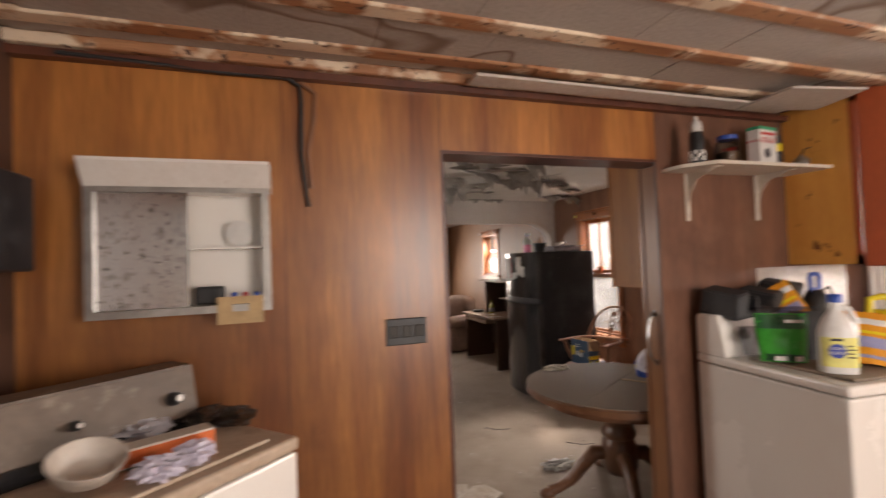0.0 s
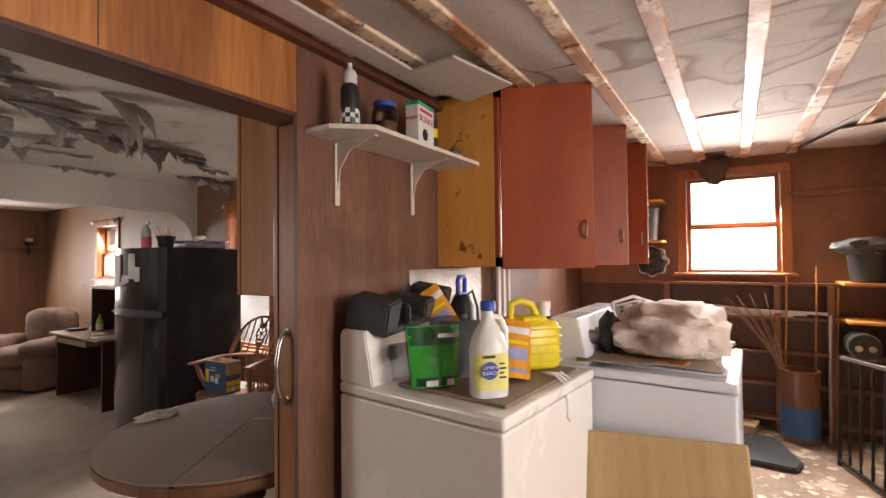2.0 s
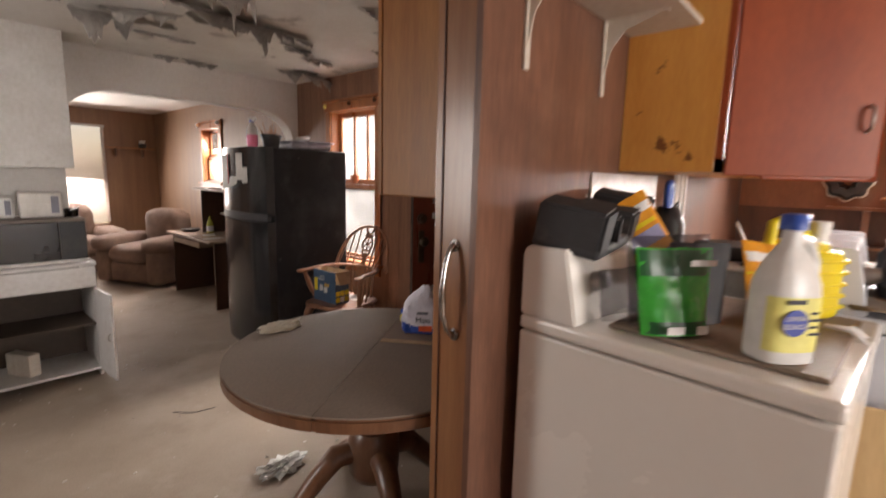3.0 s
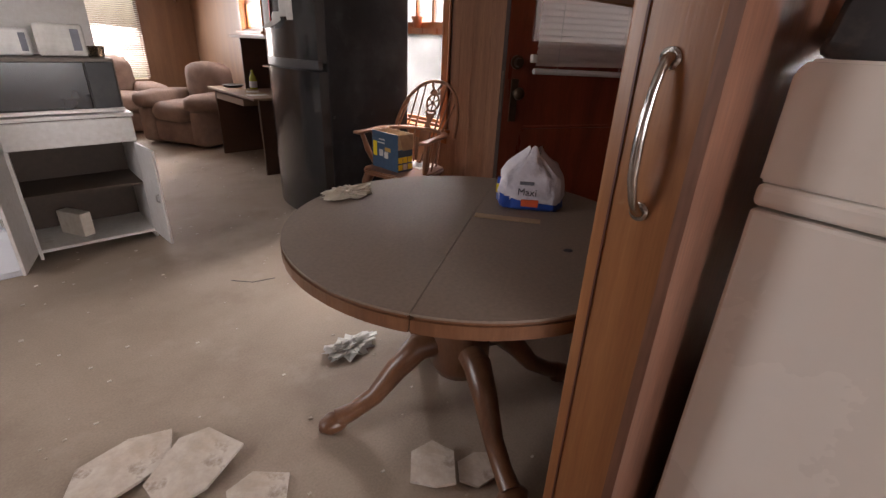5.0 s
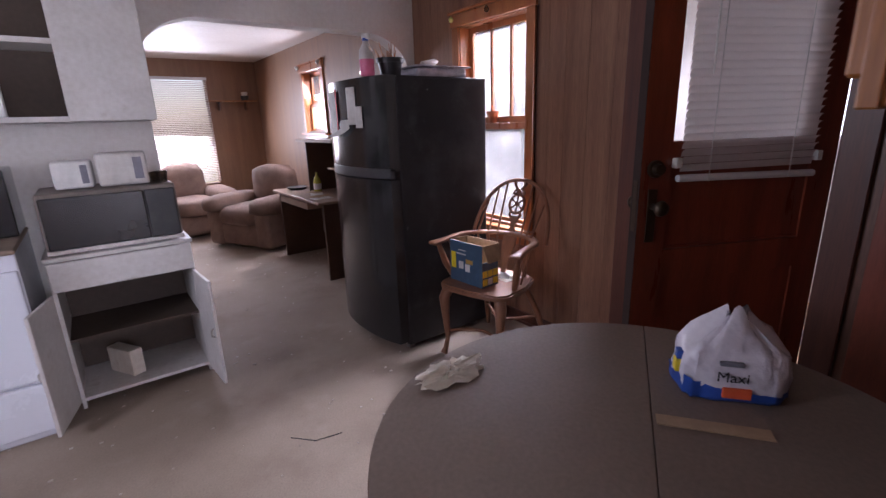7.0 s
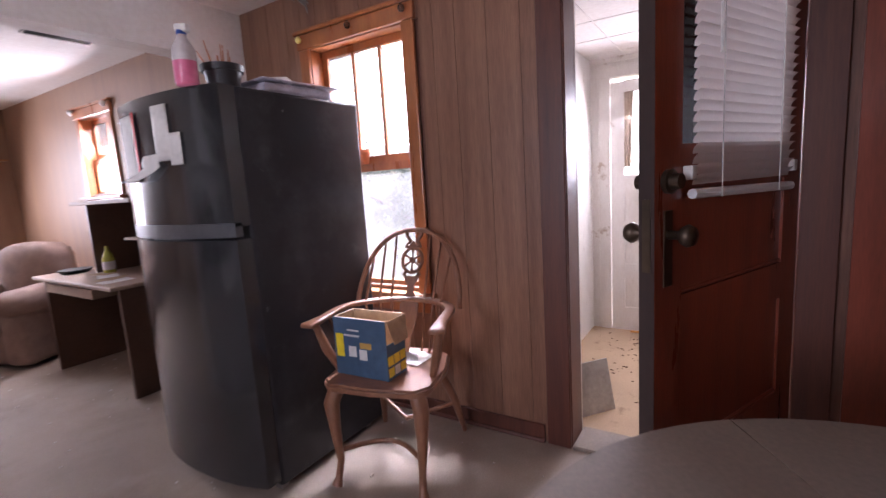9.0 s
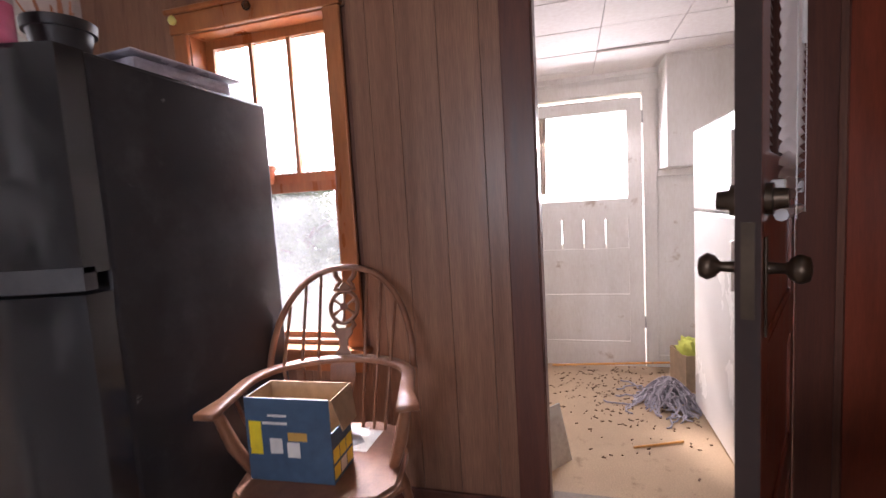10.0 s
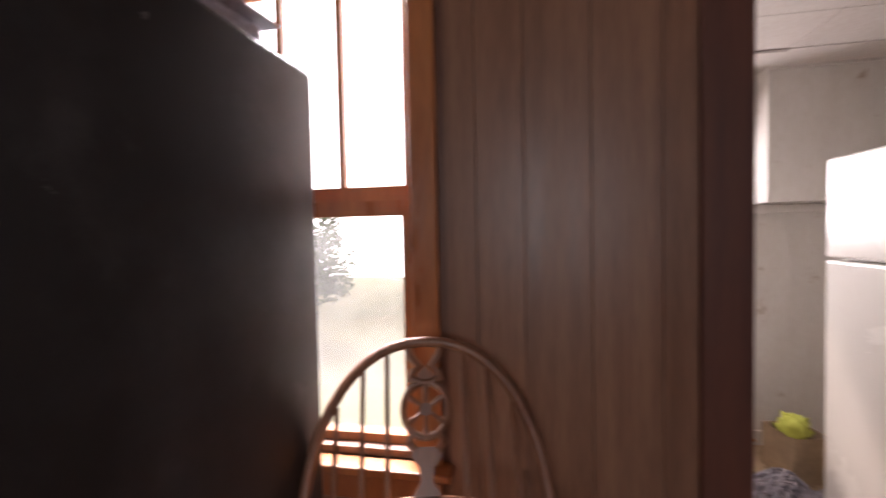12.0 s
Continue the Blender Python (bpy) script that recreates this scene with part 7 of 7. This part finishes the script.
for k in range(4):
    solo("desk_paper", boxes((-0.09, -0.06, 0, 0.09, 0.06, 0.002)), CARD if k % 2 else WHITE_PAPER, "scattered dusty papers on the computer desk", "paper", "papers on the desk", at=(2.86 + 0.03 * k, 6.3 + 0.13 * k, 0.746 + 0.003 * k), rz=35 * k)
ws = thing("living_wall_shelf", (2.7, 9.7, 1.785), 0, "narrow wooden wall shelf with a small pot in the corner", "shelf")
part("board", bx(B(), (0, 0, 0), (0.68, 0.148, 0.016), 0.002), OAK, ws)
for x in (0.15, 0.52):
    part("bracket", boxes((x, 0.02, -0.12, x + 0.015, 0.148, 0.0)), WOOD_DARK, ws)
lp = thing("small_pot", (3.22, 9.76, 1.801), 0, "small dark pot with a white top on the wall shelf", "pot")
part("pot", lathe(B(), [(0.045, 0), (0.06, 0.07), (0.0, 0.072)], 18), BLACK_PLASTIC, lp, smooth=True)
part("top", lathe(B(), [(0.04, 0.072), (0.045, 0.12), (0.0, 0.125)], 18), WHITE_P, lp, smooth=True)
vt = thing("ceiling_vent", (2.914, 6.665, H - 0.012), 0, "long dark ceiling vent in the living room", "vent")
part("frame", boxes((-0.19, -0.06, 0, 0.19, -0.05, 0.012), (-0.19, 0.05, 0, 0.19, 0.06, 0.012), (-0.19, -0.05, 0, -0.18, 0.05, 0.012), (0.18, -0.05, 0, 0.19, 0.05, 0.012)), STEEL, vt)
part("duct", boxes((-0.18, -0.05, 0.0095, 0.18, 0.05, 0.0115)), BLACK_PLASTIC, vt)
for k in range(6):
    part("slat", boxes((-0.18, -0.045 + 0.016 * k, 0.002, 0.18, -0.042 + 0.016 * k, 0.009)), BLACK_PLASTIC, vt)
# living room blind
lbd = thing("window_blind", (1.5, 9.8, 0.64), 0, "sunlit closed white venetian blind over the living room window", "blind")
part("headrail", boxes((-0.02, 0, 1.44, 1.24, 0.04, 1.48)), BLIND, lbd)
slat = boxes((-0.01, -0.002, -0.014, 1.23, 0.001, 0.014))
s0 = part("slat", slat, TRANS, lbd)
s0.matrix_local = pose(0, 0.02, 1.42, 64, 0, 0)
for k in range(1, 57):
    s1 = s0.copy()
    scene.collection.objects.link(s1)
    s1.matrix_local = pose(0.0, 0.02, 1.42 - 0.025 * k, 64, 0, 0)
# back door: blind, knobs, plates
dbl = thing("door_blind", (3.45, 2.734, 0.02), 180 - DOOR_ANGLE, "white mini-blind hanging crooked over the back door's glass", "blind")
BX0, BX1 = 0.125, 0.68
part("headrail", boxes((BX0, 0.05, 1.93, BX1, 0.075, 1.955)), BLIND, dbl)
s0 = None
for k in range(29):
    z = 1.915 - 0.0255 * k
    sag = 0.005 * max(0, k - 23)
    if s0 is None:
        bm = B()
        grid(bm, 1, 4, lambda u, v: (BX0 + (BX1 - BX0) * u, -0.0155 + 0.031 * v, 0.005 * math.sin(math.pi * v)))
        s0 = part("slat", bm, TRANS, dbl, smooth=True)
        o = s0
    else:
        o = s0.copy()
        scene.collection.objects.link(o)
    o.matrix_local = pose(0, 0.062, z, 58, 0.12 * sag * 30, 0)
part("bottom_rail", tube(B(), [(BX0 - 0.005, 0.06, 1.155), (BX1 + 0.01, 0.06, 1.165)], 0.013, 8), BLIND, dbl)
for x in (BX0 + 0.12, BX1 - 0.1):
    part("ladder_cord", tube(B(), [(x, 0.076, 1.93), (x, 0.078, 1.15)], 0.0015, 4), WHITE_P, dbl)
part("tilt_wand", tube(B(), [(BX1 - 0.06, 0.085, 1.93), (BX1 - 0.06, 0.09, 1.5)], 0.004, 6), WHITE_P, dbl)
for x in (BX0 - 0.02, BX1 + 0.012):
    part("hold_down_clip", bx(B(), (x - 0.012, 0.043, 1.2), (x + 0.014, 0.068, 1.235), 0.003), WHITE_P, dbl)
KN = plain("aged_dark_brass", (0.09, 0.065, 0.045), 0.35, metal=0.8)
for sgn, y in ((-1, -0.001), (1, 0.043)):
    kp = part("knob_plate", bx(B(), (0.752, min(y, y + sgn * 0.004), 0.94), (0.788, max(y, y + sgn * 0.004), 1.13), 0.001), KN, door, "aged brass escutcheon")
    bm = tube(B(), [(0.77, y, 1.07), (0.77, y + sgn * 0.03, 1.07), (0.77, y + sgn * 0.04, 1.07), (0.77, y + sgn * 0.052, 1.07), (0.77, y + sgn * 0.066, 1.07), (0.77, y + sgn * 0.07, 1.07)], [0.012, 0.01, 0.022, 0.028, 0.022, 0.006], 18)
    part("knob", bm, KN, kp, smooth=True)
    part("deadbolt", tube(B(), [(0.77, y, 1.2), (0.77, y + sgn * 0.012, 1.2), (0.77, y + sgn * 0.013, 1.2), (0.77, y + sgn * 0.035, 1.2)], [0.03, 0.03, 0.02, 0.018], 20), KN, door, "aged brass deadbolt", smooth=True)
part("edge_strip", boxes((leaf_l + 0.0003, 0.0005, 0.012, leaf_l + 0.002, 0.0415, 2.018)), plain("grimy_dark_door_edge", (0.035, 0.018, 0.014), 0.75), door)
part("latch_plate", boxes((leaf_l + 0.0005, 0.01, 0.98, leaf_l + 0.0035, 0.032, 1.16)), KN, door)

# window ornaments
for y in (4.25, 4.6, 4.97):
    part("bulb", lathe(B(), [(0.0, -0.02), (0.012, -0.015), (0.018, 0.0), (0.012, 0.012), (0.006, 0.02), (0, 0.02)], 14), GLASSJAR if y < 4.9 else YEL_L, thing("curtain_hook", (3.405, y, 2.09), 0, "round glass curtain hook on the window casing", "hook", "curtain hooks"), smooth=True)
for y in (7.36, 8.0):
    part("bulb", lathe(B(), [(0.0, -0.03), (0.025, 0.0), (0.02, 0.02), (0, 0.03)], 14), WHITE_P, thing("curtain_hook", (3.4, y, 2.08), 0, "white curtain hook on the living room casing", "hook", "living room hooks"), smooth=True)
wp = thing("clay_pot", (3.515, 4.66, 1.38), 0, "small orange clay pot on the sash rail", "pot")
part("pot", lathe(B(), [(0.028, 0), (0.04, 0.06), (0.045, 0.06), (0.045, 0.08), (0.036, 0.08), (0, 0.04)], 18), plain("terracotta", (0.55, 0.18, 0.07), 0.7), wp, smooth=True)

# ---- porch things ----
for z0, z1 in ((1.22, 1.6), (0.85, 1.13)):
    part("door_handle", bx(B(), (0.675, 0.0, z0 + (0.02 if z0 > 1.2 else 0)), (0.695, 0.018, z1 - 0.06), 0.004, seg=2), ENAMEL, wf).location.x = -0.62
part("badge", boxes((0.62, 0.0, 1.52, 0.67, 0.002, 1.535)), STEEL, wf).location.x = -0.5
part("magnet_mark", tube(B(), [(0.42, 0.0, 1.32), (0.42, 0.003, 1.32)], 0.025, 16), STEEL, wf)
pc = thing("gas_canister", (4.05, 2.5, 1.579), 0, "small green camping gas canister on the white fridge", "canister")
part("tank", lathe(B(), [(0.045, 0), (0.05, 0.008), (0.05, 0.08), (0.045, 0.1), (0.02, 0.118), (0.02, 0.13), (0.0, 0.132)], 24), plain("olive_green_paint", (0.13, 0.24, 0.1), 0.35), pc, smooth=True)
part("base_band", lathe(B(), [(0.051, 0.0), (0.051, 0.045)], 24), plain("black_band", (0.02, 0.03, 0.025), 0.4), pc, smooth=True)
part("dish", lathe(B(), [(0.05, 0), (0.1, 0.03), (0.1, 0.036), (0, 0.02)], 24), SHELFM, thing("flat_dish", (4.15, 2.35, 1.579), 0, "flat cream dish on the white fridge", "dish"), smooth=True)
part("pot", lathe(B(), [(0.04, 0), (0.075, 0.04), (0.065, 0.075), (0.07, 0.085), (0.0, 0.07)], 20), plain("terracotta", (0.55, 0.18, 0.07), 0.7), thing("round_pot", (3.97, 2.2, 1.579), 0, "round terracotta and silver pot on the white fridge", "pot"), smooth=True)
ml = thing("mop_heap", (4.72, 2.84, -0.05), 0, "tangled heap of grey-lilac mop strands on the porch floor", "mop")
rnd = random.Random(21)
bm = B()
for k in range(150):
    a0, r0 = rnd.uniform(0, 6.28), abs(rnd.gauss(0, 0.085))
    p_ = [Vector((r0 * math.cos(a0), r0 * math.sin(a0), 0.012))]
    d = rnd.uniform(0, 6.28)
    layer = rnd.uniform(0.15, 1.0)
    for q in range(8):
        d += rnd.uniform(-1.2, 1.2)
        n_ = p_[-1] + Vector((math.cos(d), math.sin(d), 0)) * 0.026
        n_.z = 0.009 + 0.17 * layer * max(0, 1 - (n_.xy.length / 0.18) ** 1.6)
        p_.append(n_)
    tube(bm, p_, 0.0055, 5)
tagged(part("strand_mass", bm, plain("grey_lilac_yarn", (0.42, 0.38, 0.42), 0.9, bump=0.3), ml, smooth=True), kind="stuff")
yb = thing("cardboard_tray", (5.05, 2.62, -0.05), 12, "low brown carton with a yellow rag spilling over", "box")
part("carton", boxes((-0.12, -0.1, 0, 0.12, 0.1, 0.012), (-0.12, -0.1, 0.012, -0.11, 0.1, 0.24), (0.11, -0.1, 0.012, 0.12, 0.1, 0.24), (-0.11, -0.1, 0.012, 0.11, -0.09, 0.24), (-0.11, 0.09, 0.012, 0.11, 0.1, 0.24)), CARD, yb)
part("rag", lump(B(), (-0.04, 0.05, 0.27), (0.09, 0.06, 0.06), 20, 0.5, 3.0), plain("acid_yellow_cloth", (0.65, 0.68, 0.12), 0.8, bump=0.2), yb, smooth=True)
solo("long_stick", tube(B(), [(5.3, 3.55, -0.035), (5.28, 2.72, 0.02)], 0.009, 6), PINE, "long thin wooden stick on the porch floor", "stick")
solo("short_stick", tube(B(), [(4.15, 3.1, -0.042), (4.25, 2.85, -0.042)], 0.006, 6), PINE, "short thin wooden stick on the porch floor", "stick")
bd = solo("metal_sheet", boxes((0, 0, 0, 0.35, 0.01, 0.28)), STEEL, "small grey sheet leaning inside the porch by the door", "panel")
bd.matrix_world = pose(3.72, 3.62, -0.05, -14, 0, -38)
rnd = random.Random(2)
bm = B()
for k in range(520):
    x, y = 4.9 + rnd.gauss(0, 0.35), 3.05 + rnd.gauss(0, 0.28)
    if not (3.66 < x < 5.35 and 2.05 < y < 3.8) or (x > 3.86 and x < 4.66 and y < 2.72):
        continue
    s = rnd.uniform(0.002, 0.011)
    r_ = pose(x, y, -0.0475, 0, 0, rnd.uniform(0, 180))
    bx(bm, (-s, -s * 0.35, 0), (s, s * 0.35, 0.004), m=r_)
tagged(finish("leaf_litter", bm, plain("brown_leaf_bits", (0.16, 0.09, 0.05), 0.9)), "brown leaf bits scattered over the porch floor", "debris", kind="stuff")
cu = thing("door_curtain", (5.36, 2.93, 1.1), 90, "faded lace valance gathered over the porch door glass", "curtain")
LACE = plain("faded_tan_lace", (0.6, 0.48, 0.38), 0.9, bump=0.3)
bm = B()
grid(bm, 80, 3, lambda u, v: (0.02 + 0.66 * u, 0.008 * math.sin(u * 110), 0.84 - 0.07 * v - 0.006 * math.sin(u * 60) * v))
part("valance", bm, LACE, cu, smooth=True)
bm = B()
grid(bm, 12, 10, lambda u, v: (0.6 + 0.09 * u + 0.02 * v, 0.008 * math.sin(u * 25), 0.8 - 0.62 * v))
part("side_drape", bm, LACE, cu)
lf = thing("lamp_holder", (3.97, 2.72, 2.06), 0, "bare dark pull-chain lamp holder on the porch ceiling", "lamp")
part("base", lathe(B(), [(0.05, 0.065), (0.05, 0.05), (0.03, 0.035), (0.02, 0.0), (0.0, 0.0)], 20), BLACK_PLASTIC, lf, smooth=True)
part("pull_chain", tube(B(), [(0.02, 0, 0.02), (0.025, 0, -0.05)], 0.002, 5), STEEL, lf)
for y, z in ((2.865, 1.75), (2.865, 0.25)):
    part("hinge", bx(B(), (5.365, y - 0.008, z), (5.377, y + 0.02, z + 0.09), 0.001), STEEL, pdoor).matrix_world = Matrix()
part("door_knob", lathe(B(), [(0.025, 0.0), (0.012, 0.012), (0.026, 0.035), (0.0, 0.05)], 16), STEEL, pdoor, smooth=True).matrix_local = pose(0.78, 0.0, 0.98, 90, 0, 0)

# ---- outdoors ----
LEAF = mat("mixed_green_foliage", (0.15, 0.2, 0.08), (0.07, 0.1, 0.035), 3.0, rough=0.6, bump=0.1)
BARK = mat("grey_brown_bark", (0.14, 0.1, 0.07), None, 6, rough=0.9, bump=0.4)


def tree(at, h, r, seed):
    rr = random.Random(seed)
    o = thing("tree", at, 0, "leafy green tree outside the window", "tree", "trees outside")
    bm = tube(B(), [(0, 0, 0), (0.05, 0.03, h * 0.4), (0.0, 0.1, h * 0.8)], [0.14, 0.1, 0.03], 8)
    for k in range(7):
        a = rr.uniform(0, 6.28)
        z = h * rr.uniform(0.3, 0.7)
        tube(bm, [(0.03, 0.03, z), (r * 0.5 * math.cos(a), r * 0.5 * math.sin(a), z + h * 0.15), (r * 0.8 * math.cos(a), r * 0.8 * math.sin(a), z + h * 0.2)], [0.05, 0.03, 0.01], 6)
    part("trunk", bm, BARK, o, smooth=True)
    verts, faces = [], []
    clumps = [(Vector((rr.gauss(0, r * 0.45), rr.gauss(0, r * 0.45), h * rr.uniform(0.25, 0.98))), rr.uniform(0.2, 0.45) * r) for k in range(44)]
    for c, cr in clumps:
        for k in range(150):
            d = Vector((rr.gauss(0, 1), rr.gauss(0, 1), rr.gauss(0, 0.8)))
            p = c + d.normalized() * cr * rr.random() ** 0.4
            a = Vector((rr.gauss(0, 1), rr.gauss(0, 1), rr.gauss(0, 1))).normalized() * 0.06
            b = a.orthogonal().normalized() * 0.035
            n0 = len(verts)
            verts += [p - a, p + b, p + a, p - b]
            faces.append((n0, n0 + 1, n0 + 2, n0 + 3))
    me = bpy.data.meshes.new("crown")
    me.from_pydata([tuple(v) for v in verts], [], faces)
    me.materials.append(LEAF)
    cr = new("crown", me)
    cr.parent = o
    return o


for k, (x, y, h, r) in enumerate([(14.5, 14.6, 8.4, 2.0), (15.5, 12.6, 3.4, 1.8), (10.2, 9.6, 2.5, 1.2), (15.0, 17.0, 6.0, 2.0), (10.6, 11.2, 2.8, 1.3), (9.6, 8.3, 1.9, 0.9), (12.5, 11.0, 2.8, 1.4)]):
    tree((x, y, -0.5), h, r, k)
# glowing white sheet added far outside, so the windows look blown out
struct("glow_backdrop", boxes((20.0, -25, -0.5, 20.1, 45, 12)), SKYGLOW)
